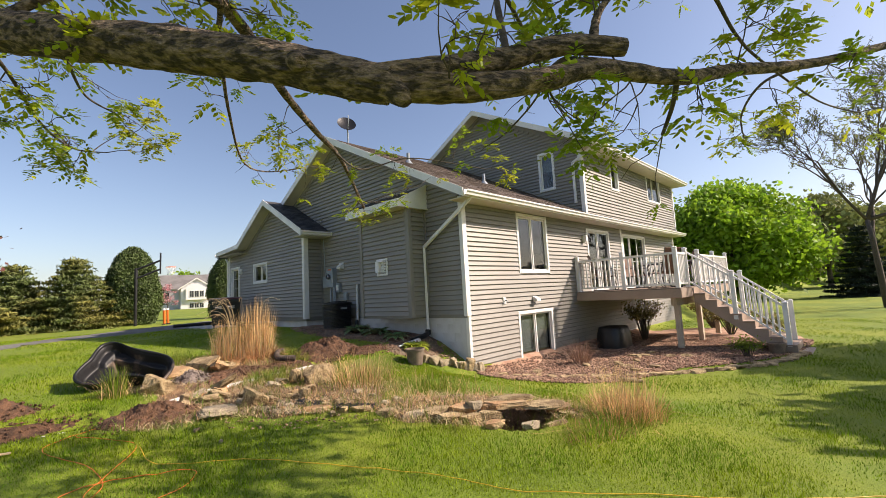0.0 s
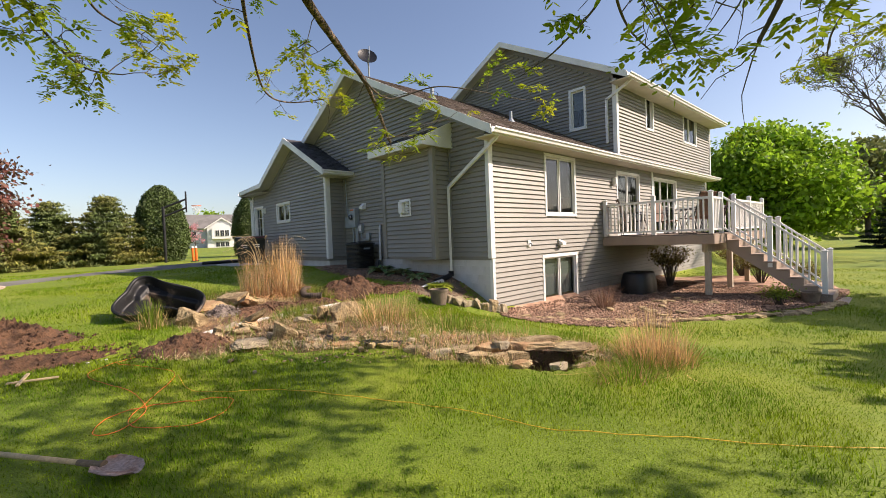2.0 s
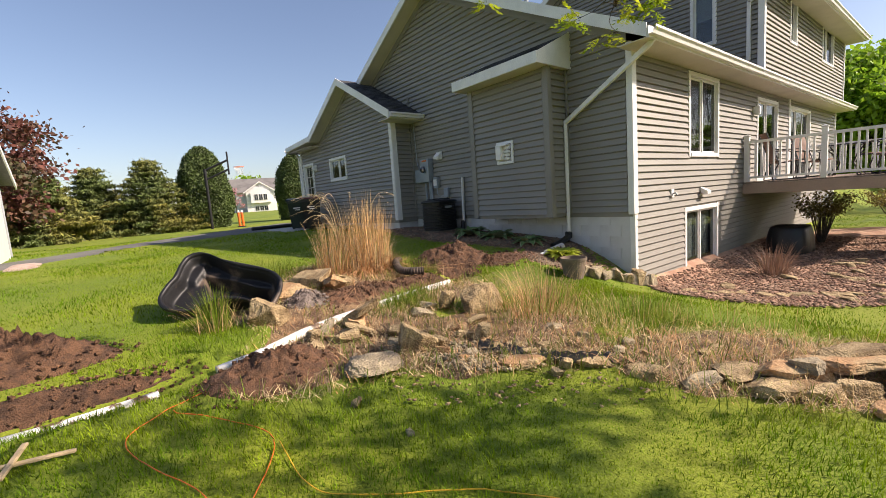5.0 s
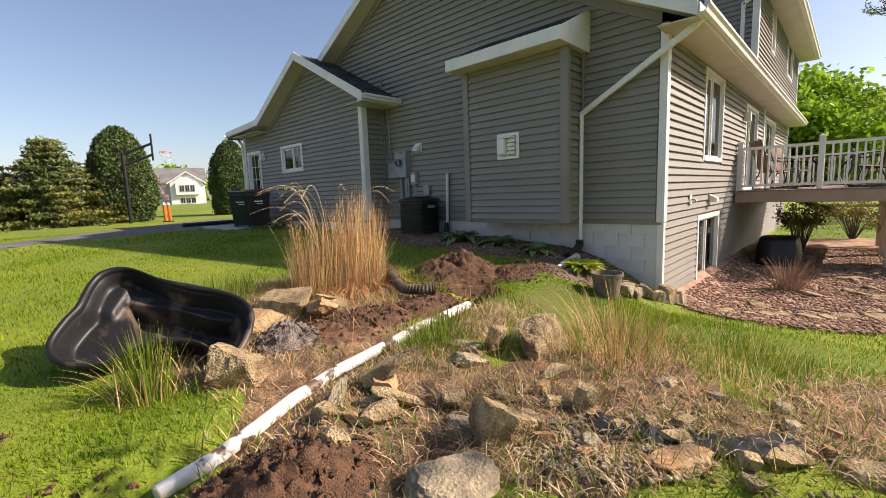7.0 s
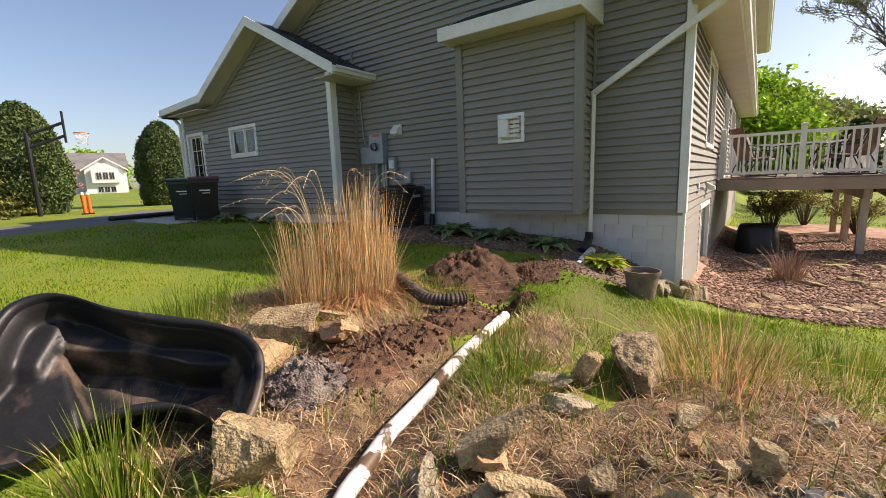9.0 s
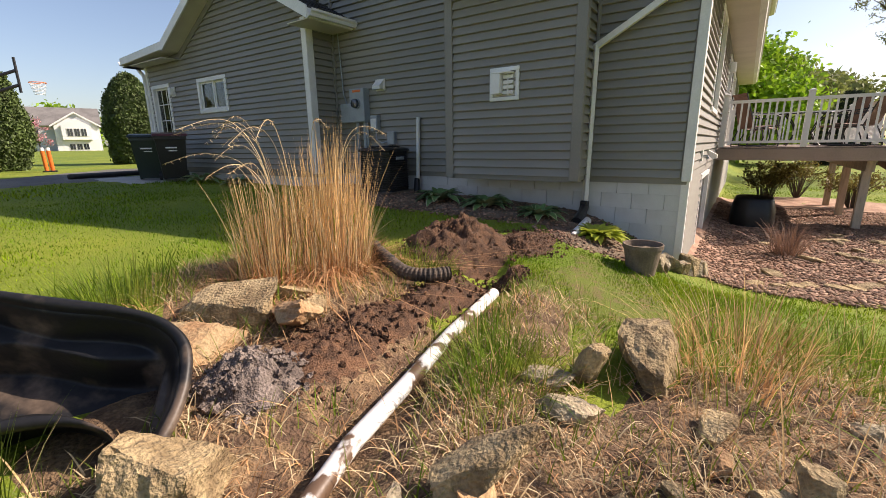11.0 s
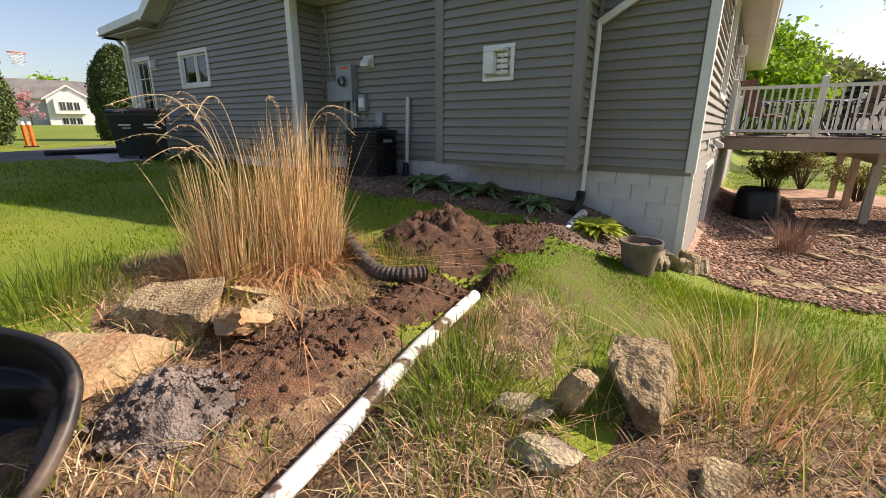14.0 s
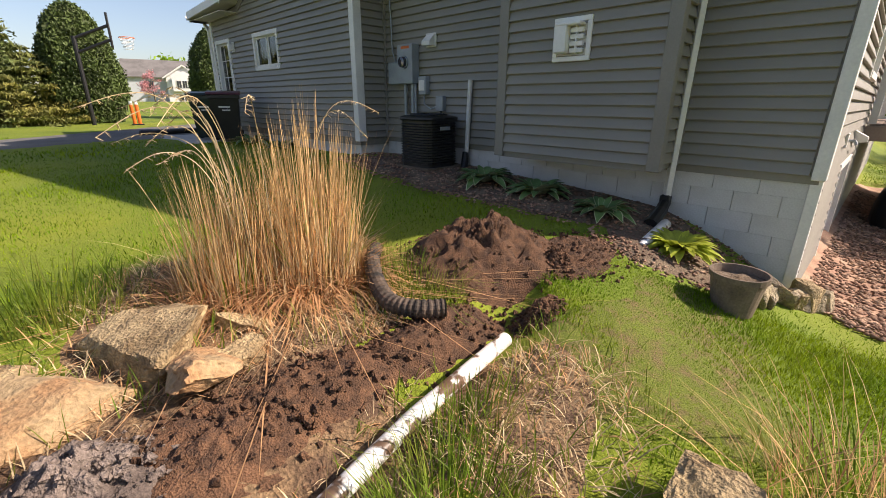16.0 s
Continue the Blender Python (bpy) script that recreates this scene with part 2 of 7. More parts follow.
# ---- mesh helpers ----
class Build:
    """Collects boxes, tubes and sheets into one mesh."""

    def __init__(self):
        self.v, self.f = [], []

    def add(self, verts, faces):
        n = len(self.v)
        self.v += [tuple(p) for p in verts]
        self.f += [tuple(i + n for i in q) for q in faces]
        return self

    def box(self, a, b, m=None):
        p = [Vector((x, y, z)) for z in (a[2], b[2]) for y in (a[1], b[1]) for x in (a[0], b[0])]
        if m is not None:
            p = [m @ q for q in p]
        return self.add(p, [(0, 2, 3, 1), (4, 5, 7, 6), (0, 1, 5, 4), (2, 6, 7, 3), (1, 3, 7, 5), (0, 4, 6, 2)])

    def bevel_box(self, a, b, r=0.01, m=None):
        c, h = [(a[i] + b[i]) / 2 for i in range(3)], [abs(b[i] - a[i]) / 2 for i in range(3)]
        r = min(r, min(h) * 0.6)
        pts = []
        for z, ins in ((-h[2], r), (-h[2] + r, 0), (h[2] - r, 0), (h[2], r)):
            X, Y = h[0] - ins, h[1] - ins
            k = r * 0.7
            pts += [(-X + k, -Y, z), (X - k, -Y, z), (X, -Y + k, z), (X, Y - k, z), (X - k, Y, z), (-X + k, Y, z), (-X, Y - k, z), (-X, -Y + k, z)]
        p = [Vector((c[0] + q[0], c[1] + q[1], c[2] + q[2])) for q in pts]
        if m is not None:
            p = [m @ q for q in p]
        f = [tuple(range(7, -1, -1)), tuple(range(24, 32))]
        for k in range(3):
            f += [(8 * k + i, 8 * k + (i + 1) % 8, 8 * k + 8 + (i + 1) % 8, 8 * k + 8 + i) for i in range(8)]
        return self.add(p, f)

    def tube(self, pts, radii, n=8, cap=True, rough=0.0, rng=None):
        pts = [Vector(p) for p in pts]
        if not isinstance(radii, (list, tuple)):
            radii = [radii] * len(pts)
        up = Vector((0, 0, 1))
        rings, side = [], None
        for i, p in enumerate(pts):
            d = (pts[min(i + 1, len(pts) - 1)] - pts[max(i - 1, 0)])
            d = d.normalized() if d.length > 1e-9 else up
            if side is None:
                side = d.cross(up if abs(d.z) < 0.95 else Vector((1, 0, 0))).normalized()
            else:
                side = (side - d * side.dot(d)).normalized()
            w = d.cross(side)
            ring = []
            for k in range(n):
                a = 2 * math.pi * k / n
                r = radii[i] * (1 + (rng.uniform(-rough, rough) if rng else 0))
                ring.append(p + (side * math.cos(a) + w * math.sin(a)) * r)
            rings += ring
        f = []
        for i in range(len(pts) - 1):
            f += [(i * n + k, i * n + (k + 1) % n, (i + 1) * n + (k + 1) % n, (i + 1) * n + k) for k in range(n)]
        if cap:
            f += [tuple(range(n - 1, -1, -1)), tuple(range((len(pts) - 1) * n, len(pts) * n))]
        return self.add(rings, f)

    def prism(self, poly, axis, lo, hi):
        """A polygon in the two other axes, drawn out along one axis."""
        def p3(u, v, w):
            return {"x": (w, u, v), "y": (u, w, v), "z": (u, v, w)}[axis]
        n = len(poly)
        vs = [p3(u, v, lo) for u, v in poly] + [p3(u, v, hi) for u, v in poly]
        f = [tuple(range(n - 1, -1, -1)), tuple(range(n, 2 * n))] + [(i, (i + 1) % n, n + (i + 1) % n, n + i) for i in range(n)]
        return self.add(vs, f)

    def mesh(self, name, material, smooth=False, fix=True):
        me = bpy.data.meshes.new(name)
        me.from_pydata(self.v, [], self.f)
        if fix:
            bm = bmesh.new()
            bm.from_mesh(me)
            bmesh.ops.recalc_face_normals(bm, faces=bm.faces)
            bm.to_mesh(me)
            bm.free()
        me.materials.append(material)
        if smooth:
            me.polygons.foreach_set("use_smooth", [True] * len(me.polygons))
        return me


def thing(name, label, category, at=(0, 0, 0), group="", kind=""):
    ob = new(name)
    ob.empty_display_size = 0.1
    ob.location = at
    return tagged(ob, label, category, group, kind)


def part(name, build, material, parent, label="", smooth=False, fix=True, kind=""):
    """One mesh object under a thing or a part, its vertices given in the world."""
    ob = new(name, build.mesh(name, material, smooth, fix))
    if parent is not None:
        ob.parent = parent
        q = parent
        off = Vector((0, 0, 0))
        while q is not None:
            off -= q.location
            q = q.parent
        ob.data.transform(Matrix.Translation(off))
    if label:
        ob["label"] = label
    if kind:
        ob["kind"] = kind
    return ob


def solo(name, build, material, label, category, smooth=False, fix=True, kind="", group=""):
    ob = new(name, build.mesh(name, material, smooth, fix))
    return tagged(ob, label, category, group, kind)


def step(a, b, x):
    t = min(max((x - a) / (b - a), 0.0), 1.0)
    return t * t * (3 - 2 * t)


PROFILE = ((-60, -0.5), (1, -0.42), (4.7, -0.31), (6.7, -0.15), (8.5, 0.0), (10, 0.1), (12, 0.2), (17, 0.4), (28, 0.42), (90, 0.9))


def gz(x, y):
    """Height of the ground: it falls away from the garage to the walk-out side."""
    z = PROFILE[-1][1]
    if y <= PROFILE[0][0]:
        z = PROFILE[0][1]
    else:
        for (a, za), (b, zb) in zip(PROFILE, PROFILE[1:]):
            if a <= y <= b:
                z = za + (zb - za) * (y - a) / (b - a)
                break
    m = step(3, 9, x) * step(8.7, 7.2, y)
    z = z * (1 - m) - 0.72 * m
    z += 0.13 * step(4.5, 6.8, x) * step(8.4, 9.2, y) * step(16, 13, y)
    z += 0.0009 * max(0, math.hypot(x - 5, y - 8) - 40) ** 1.25 * (1 if x > 8 else 0.3)
    return z

# ---- ground ----
def axis_steps(lo, hi, near_lo, near_hi, fine, far):
    a = [near_lo + fine * i for i in range(int((near_hi - near_lo) / fine) + 1)]
    s, p = fine, near_hi
    while p < hi:
        s = min(s * 1.35, far)
        p += s
        a.append(p)
    s, p, left = fine, near_lo, []
    while p > lo:
        s = min(s * 1.35, far)
        p -= s
        left.append(p)
    return left[::-1] + a


def bump(x, y):
    return 0.012 * noise.noise((x * 2.1, y * 2.1, 0)) + 0.02 * noise.noise((x * 0.6, y * 0.6, 3))


HOLE = (4.16, 4.3)
TRENCH = ((-1.1, 7.85), (0.45, 7.84), (1.05, 7.97), (1.75, 8.3), (2.75, 8.5), (3.9, 8.72), (4.4, 9.0))


def seg_dist(x, y, pts):
    best = 99.0
    for (ax, ay), (bx, by) in zip(pts, pts[1:]):
        dx, dy = bx - ax, by - ay
        t = min(max(((x - ax) * dx + (y - ay) * dy) / (dx * dx + dy * dy), 0), 1)
        best = min(best, math.hypot(x - ax - t * dx, y - ay - t * dy))
    return best


def land(x, y):
    """Ground with its hummocks, trench and pond hole."""
    z = gz(x, y) + bump(x, y)
    if -2 < x < 6 and 3 < y < 12:
        d = seg_dist(x, y, TRENCH)
        z -= 0.14 * step(0.34, 0.06, d)
        z -= 0.55 * step(0.36, 0.22, math.hypot((x - HOLE[0]) / 1.25, y - HOLE[1]))
    return z


xs = axis_steps(-700, 700, -2.5, 9, 0.1, 60)
ys = axis_steps(-700, 900, 0, 12.5, 0.1, 60)
g = Build()
nx = len(xs)
g.v = [(x, y, land(x, y)) for y in ys for x in xs]
g.f = [(j * nx + i, j * nx + i + 1, (j + 1) * nx + i + 1, (j + 1) * nx + i) for j in range(len(ys) - 1) for i in range(nx - 1)]
solo("ground", g, M_GROUND, "green mown lawn sloping gently beside the house", "lawn", smooth=True, fix=False, kind="structure")


def patch(name, outline_fn, material, label, lift=0.015, cell=0.12, box=(0, 0, 1, 1), category="ground", wob=0.25, kind="structure"):
    """A sheet laid on the land, its ragged edge cut by a signed distance."""
    b = Build()
    x0, y0, x1, y1 = box
    nu, nv = int((x1 - x0) / cell) + 1, int((y1 - y0) / cell) + 1
    idx = {}
    def vid(i, j):
        if (i, j) not in idx:
            x, y = x0 + i * cell, y0 + j * cell
            d = outline_fn(x, y) + wob * noise.noise((x * 1.7, y * 1.7, 7))
            edge = step(0.0, 0.25, d)
            idx[(i, j)] = len(b.v)
            b.v.append((x, y, land(x, y) - 0.02 + (lift + 0.02) * edge))
        return idx[(i, j)]
    for j in range(nv):
        for i in range(nu):
            x, y = x0 + (i + .5) * cell, y0 + (j + .5) * cell
            if outline_fn(x, y) + wob * noise.noise((x * 1.7, y * 1.7, 7)) > 0:
                b.f.append((vid(i, j), vid(i + 1, j), vid(i + 1, j + 1), vid(i, j + 1)))
    return solo(name, b, material, label, category, smooth=True, fix=False, kind=kind)


def in_ellipse(cx, cy, rx, ry, ang=0.0):
    c, s = math.cos(ang), math.sin(ang)
    def f(x, y):
        u, v = (x - cx) * c + (y - cy) * s, -(x - cx) * s + (y - cy) * c
        return (1 - math.hypot(u / rx, v / ry)) * min(rx, ry)
    return f


def union(*fs):
    return lambda x, y: max(f(x, y) for f in fs)


bed_shape = union(in_ellipse(1.9, 7.7, 1.3, 0.9, 0.5), in_ellipse(2.9, 6.8, 1.5, 0.75, -0.35), in_ellipse(4.2, 5.0, 1.5, 0.85, -0.75),
                  in_ellipse(2.9, 9.9, 1.0, 1.1, 0.0), in_ellipse(2.2, 9.0, 1.2, 0.9, 0.3), in_ellipse(3.4, 8.2, 0.7, 0.5, 0.3))
patch("planting_bed", bed_shape, M_BED, "dug-up garden bed of dry straw and bare soil", 0.02, 0.1, (-0.5, 3, 6.5, 12))
mulch_shape = union(in_ellipse(10.2, 6.2, 3.6, 1.9, -0.12), in_ellipse(14.5, 5.4, 5.0, 2.9, -0.1))
patch("stone_mulch_bed", mulch_shape, M_MULCH, "reddish brown stone mulch bed under the deck", 0.02, 0.15, (6.4, 1.5, 20, 7.75), wob=0.1)
border_shape = union(in_ellipse(6.6, 11.0, 0.95, 3.2, 0.05), in_ellipse(6.3, 8.6, 0.75, 0.7))
patch("foundation_border", border_shape, M_DIRTBED, "dark border of soil and small stones along the foundation", 0.02, 0.1, (5, 7.6, 7.2, 14.5), wob=0.15)


worn_shape = union(in_ellipse(4.6, 7.95, 1.5, 0.75, 0.1), in_ellipse(3.2, 6.1, 1.2, 0.6, -0.7))
M_WORN = mat("worn_lawn_soil", (0.135, 0.17, 0.018), 0.97, var=0.3, scale=9, fine=90, bump=0.8, bump_dist=0.02, second=(0.17, 0.13, 0.05), mix_lo=0.46, mix_hi=0.66)
patch("worn_lawn", worn_shape, M_WORN, "worn thin lawn with bare soil showing through", 0.004, 0.1, (1.5, 4, 6.6, 9))
LANE = ((-1.5, 16.4), (0.8, 19.1), (2.5, 20.6), (4.5, 21.8), (7.5, 23.6), (13, 26.0), (26, 31), (60, 44))


def drive(x, y):
    """Asphalt lane from the shed that widens behind the garage."""
    return 0.75 + 1.6 * step(0, 7, x) - seg_dist(x, y, LANE)


patch("driveway", drive, M_ASPHALT, "weathered grey asphalt driveway past the garage", 0.02, 0.4, (-3, 14, 30, 36), wob=0.1, category="driveway")

# ---- house ----
EXPO = 0.114
house = thing("house", "two-storey grey vinyl-sided house with white trim and shingle roofs", "house", (7.16, 7.7, 0))
board_cache = {}


def boards(wall, at, along, out, z0, z1, spans, expo=EXPO):
    """Lap siding, course by course. at: the wall's origin in plan; along, out: unit directions; spans(za, zb): the clear stretches of a course."""
    k = 0
    z = z0
    while z < z1 - 0.02:
        zt = min(z + expo, z1)
        for u0, u1 in spans(z, zt):
            if u1 - u0 < 0.03:
                continue
            key = (round(u1 - u0, 3), round(zt - z, 3), along, out)
            if key not in board_cache:
                w, h = u1 - u0, zt - z
                A, O = Vector((*along, 0)), Vector((*out, 0))
                b = Build()
                prof = ((0.0, 0.017), (0.034, 0.017), (0.037, 0.022), (0.006, h), (0.0, h))
                n = len(prof)
                vs = [A * u + O * d + Vector((0, 0, zz)) for u in (0, w) for d, zz in prof]
                b.add(vs, [tuple(range(n)), tuple(range(2 * n - 1, n - 1, -1))] + [(i, i + n, (i + 1) % n + n, (i + 1) % n) for i in range(n)])
                board_cache[key] = b.mesh("siding_board", M_SIDING)
            ob = new("siding_board", board_cache[key])
            ob.parent = wall
            p = wall.parent.location
            ob.location = (at[0] + along[0] * u0 - p.x, at[1] + along[1] * u0 - p.y, z - p.z)
        z = zt
        k += 1


def cut(u0, u1, holes):
    """Spans of a course from u0 to u1 with openings (ua, ub, za, zb) taken out."""
    def f(za, zb):
        spans = [(u0, u1)]
        for a, b, c, d in holes:
            if zb > c + 0.005 and za < d - 0.005:
                spans = [s for p, q in spans for s in ((p, min(q, a)), (max(p, b), q)) if s[1] - s[0] > 0.02]
        return spans
    return f


# bodies of the walls, set back behind the boards, with their openings cut through
def wall_sheet(name, axis, pos, thick, u0, u1, z0, z1, holes, label="", top=None):
    """A wall with thickness in the plane axis = pos, as blocks round its openings; top(u) cuts a gable."""
    us = sorted({u0, u1, *[h[0] for h in holes], *[h[1] for h in holes]})
    b = Build()
    for a, c in zip(us, us[1:]):
        mid = (a + c) / 2
        zs = [z0]
        for h in sorted((h for h in holes if h[0] <= mid <= h[1]), key=lambda h: h[2]):
            zs += [h[2], h[3]]
        zs.append(z1)
        for lo, hi in zip(zs[::2], zs[1::2]):
            if hi > lo:
                if axis == "y":
                    b.box((a, pos, lo), (c, pos + thick, hi))
                else:
                    b.box((pos, a, lo), (pos + thick, c, hi))
    if top:
        b.prism(top, axis, pos, pos + thick)
    return part(name, b, M_CORNER, house, label)


SW = [(9.33, 10.8, 1.62, 3.19), (9.13, 10.77, -0.66, 0.58), (13.36, 15.05, 0.99, 3.05), (16.3, 18.6, 1.0, 3.05)]
wall_s = wall_sheet("wall_south", "y", 7.7, 0.2, 7.22, 22.4, -0.8, 3.42, SW)
boards(wall_s, (0, 7.7), (1, 0), (0, -1), -0.62, 3.42, cut(7.24, 22.3, SW))
MP, MZ = 12.85, 6.28  # ridge of the main roof over the west gable: y and height
SL = 0.51


def main_top(y):
    return MZ - 0.14 - SL * abs(y - MP)


wall_w = wall_sheet("wall_west", "x", 7.16, 0.2, 7.7, 17.5, 0.6, 3.42, [], top=[(7.7, 3.42), (17.5, 3.42), (MP, main_top(MP))])


def west_spans(za, zb):
    d = (MZ - 0.14 - zb) / SL
    lo, hi = max(7.78, MP - d), min(17.4, MP + d)
    out = [(lo, hi)]
    if za < 3.25:
        out = [(lo, 8.93), (10.87, hi)]
    return [(a, b) for a, b in out if b > a]


boards(wall_w, (7.16, 0), (0, 1), (-1, 0), 0.66, main_top(MP) - 0.1, west_spans)
# bumped-out bay
BAY = (6.59, 8.95, 10.85)
b = Build().box((6.59, 8.95, 0.63), (7.16, 10.85, 3.3))
bay = part("bay_wall", b, M_CORNER, house)
boards(bay, (6.59, 0), (0, 1), (-1, 0), 0.68, 3.3, lambda za, zb: [(9.0, 10.8)])
boards(bay, (0, 8.95), (1, 0), (0, -1), 0.68, 3.3, lambda za, zb: [(6.63, 7.14)])
boards(bay, (0, 10.85), (1, 0), (0, 1), 0.68, 3.3, lambda za, zb: [(6.63, 7.14)])
# garage wing
GX, GY0, GY1 = 6.53, 13.93, 20.4
GH = [(16.7, 17.87, 1.96, 2.67), (19.3, 20.2, 0.62, 2.7)]
GPK = (16.05, 4.78)


def gar_top(y):
    if y < GPK[0]:
        return GPK[1] - 0.53 * (GPK[0] - y)
    return max(GPK[1] - 0.53 * (y - GPK[0]), 3.35)


wall_g = wall_sheet("wall_garage", "x", GX, 0.2, GY0, GY1, 0.55, 3.35, GH,
                    top=[(GY0, 3.35), (GY1, 3.35), (18.55, 3.38), (GPK[0], GPK[1] - 0.1), (GY0, gar_top(GY0) - 0.1)])


def gar_spans(za, zb):
    lo = max(GY0 + 0.06, GPK[0] - (GPK[1] - 0.12 - zb) / 0.53)
    hi = GY1 - 0.06 if zb < 3.35 else GPK[0] + (GPK[1] - 0.12 - zb) / 0.53
    return [(max(a, lo), min(b_, hi)) for a, b_ in cut(lo, hi, GH)(za, zb)] if hi > lo else []


boards(wall_g, (GX, 0), (0, 1), (-1, 0), 0.66, 4.6, gar_spans)
b = Build().box((GX + 0.2, GY0, 0.55), (7.16, GY0 + 0.2, 3.4))
wall_gr = part("wall_garage_return", b, M_CORNER, house)
boards(wall_gr, (0, GY0), (1, 0), (0, -1), 0.66, 3.4, lambda za, zb: [(GX + 0.06, 7.14)])
b = Build().box((GX + 0.2, GY1 - 0.2, 0.3), (16, GY1, 3.35)).box((15.8, 17.5, 0.3), (16, GY1 - 0.2, 3.35))
part("wall_garage_north", b, M_CORNER, house)
# upper storey
UX, UY, UX1 = 13.12, 7.53, 22.5
UP, UZ = 11.7, 8.35
UH = [(15.35, 16.0, 4.65, 5.9), (19.05, 20.65, 4.65, 5.92)]
UWH = [(8.54, 9.11, 4.58, 5.92)]
wall_us = wall_sheet("wall_upper_south", "y", UY, 0.2, UX, UX1, 3.42, 5.9, UH)
boards(wall_us, (0, UY), (1, 0), (0, -1), 3.5, 5.9, cut(UX + 0.08, UX1 - 0.08, UH))
wall_uw = wall_sheet("wall_upper_west", "x", UX, 0.2, UY, 15.87, 3.42, 5.9, UWH, top=[(UY, 5.9), (15.87, 5.9), (UP, 5.9 + 0.53 * 4.17)])


def upper_spans(za, zb):
    d = (5.9 + 0.53 * 4.17 - zb) / 0.53
    lo, hi = max(UY + 0.08, UP - d), min(15.8, UP + d)
    return [s for s in cut(lo, hi, UWH)(za, zb)] if hi > lo else []


boards(wall_uw, (UX, 0), (0, 1), (-1, 0), 3.6, 7.95, upper_spans)
b = Build().box((22.3, 7.9, -0.8), (22.4, 17.5, 3.4)).box((22.4, UY, 3.42), (22.5, 15.87, 5.9)).box((7.16, 17.4, 0.3), (22.4, 17.5, 3.4)).box((UX, 15.77, 3.4), (UX1, 15.87, 5.9))
b.prism([(UY, 5.9), (15.87, 5.9), (UP, 8.1)], "x", 22.4, 22.5)
b.prism([(7.7, 3.4), (17.5, 3.4), (MP, 5.9)], "x", 22.2, 22.3)
part("wall_rear", b, M_CORNER, house)
b = Build().box((UX, UY, 3.36), (UX1, 7.7, 3.42))
part("overhang_soffit", b, M_SOFFIT, house)
b = Build().box((7.36, 7.9, 3.2), (22.2, 17.4, 3.3)).box((7.36, 7.9, 0.9), (22.2, 17.4, 0.98)).box((UX + 0.2, UY + 0.2, 5.7), (22.3, 15.7, 5.8))
for k in range(3):
    part("inner_floor", Build().add(b.v[8 * k:8 * k + 8], b.f[0:6]), M_CURTAIN, house)
# foundation: blockwork on the west side
b = Build().box((7.2, 7.72, -0.9), (7.4, 17.4, 0.66))
found = part("foundation", b, M_CONCRETE, house, "pale painted concrete block foundation")
b = Build().box((GX + 0.05, GY0 + 0.05, 0.0), (GX + 0.2, GY1 - 0.05, 0.66)).box((GX + 0.2, GY0 + 0.05, 0.0), (7.2, GY0 + 0.2, 0.66))
part("garage_foundation", b, M_CONCRETE, house)
course = {}
for r in range(6):
    z = 0.655 - 0.2 * (r + 1)
    y = 7.735 - (0.2 if r % 2 else 0)
    while y < 13.9:
        a, c = max(y, 7.735), min(y + 0.395, 13.9)
        if c - a > 0.05:
            k = round(c - a, 3)
            if k not in course:
                course[k] = Build().bevel_box((-0.012, 0, 0), (0.01, k - 0.0008, 0.1993), 0.0008).mesh("concrete_block", M_CONCRETE)
            ob = new("concrete_block", course[k])
            ob.parent = found
            ob.location = (7.195 - 7.16, a - 7.7, z)
        y += 0.4


# ---- trim, roofs and gutters ----
def trim(name, a, b_, material=M_TRIM, r=0.006, label=""):
    return part(name, Build().bevel_box(a, b_, r), material, house, label)


trim("corner_post", (7.115, 7.655, 0.64), (7.26, 7.76, 3.4))
trim("corner_post", (7.165, 7.67, -0.8), (7.26, 7.76, 0.655))
trim("corner_post", (GX - 0.045, GY0 - 0.045, 0.62), (GX + 0.11, GY0 + 0.09, 3.4))
trim("corner_post", (GX - 0.045, GY1 - 0.09, 0.62), (GX + 0.1, GY1 + 0.02, 3.3))
trim("corner_post", (UX - 0.045, UY - 0.045, 3.5), (UX + 0.1, UY + 0.09, 5.9))
trim("corner_post", (UX1 - 0.09, UY - 0.045, 3.45), (UX1 + 0.02, UY + 0.09, 5.9))
trim("corner_post", (22.32, 7.66, -0.75), (22.42, 7.76, 3.36))
trim("corner_post", (16.12, 7.66, 0.99), (16.25, 7.71, 3.4))
for y in (8.935, 10.865):
    trim("bay_corner_post", (6.545, y - 0.065, 0.64), (6.65, y + 0.065, 3.3), M_CORNER)
for y in (8.90, 10.91):
    trim("inner_corner_post", (7.105, y - 0.02, 0.66), (7.16, y + 0.02, 3.3 if y > 9 else 3.9), M_CORNER)
trim("inner_corner_post", (7.1, GY0 - 0.05, 0.66), (7.16, GY0 - 0.015, 3.9), M_CORNER)
trim("starter_strip", (7.26, 7.675, -0.68), (22.3, 7.70, -0.62), M_SLAB)


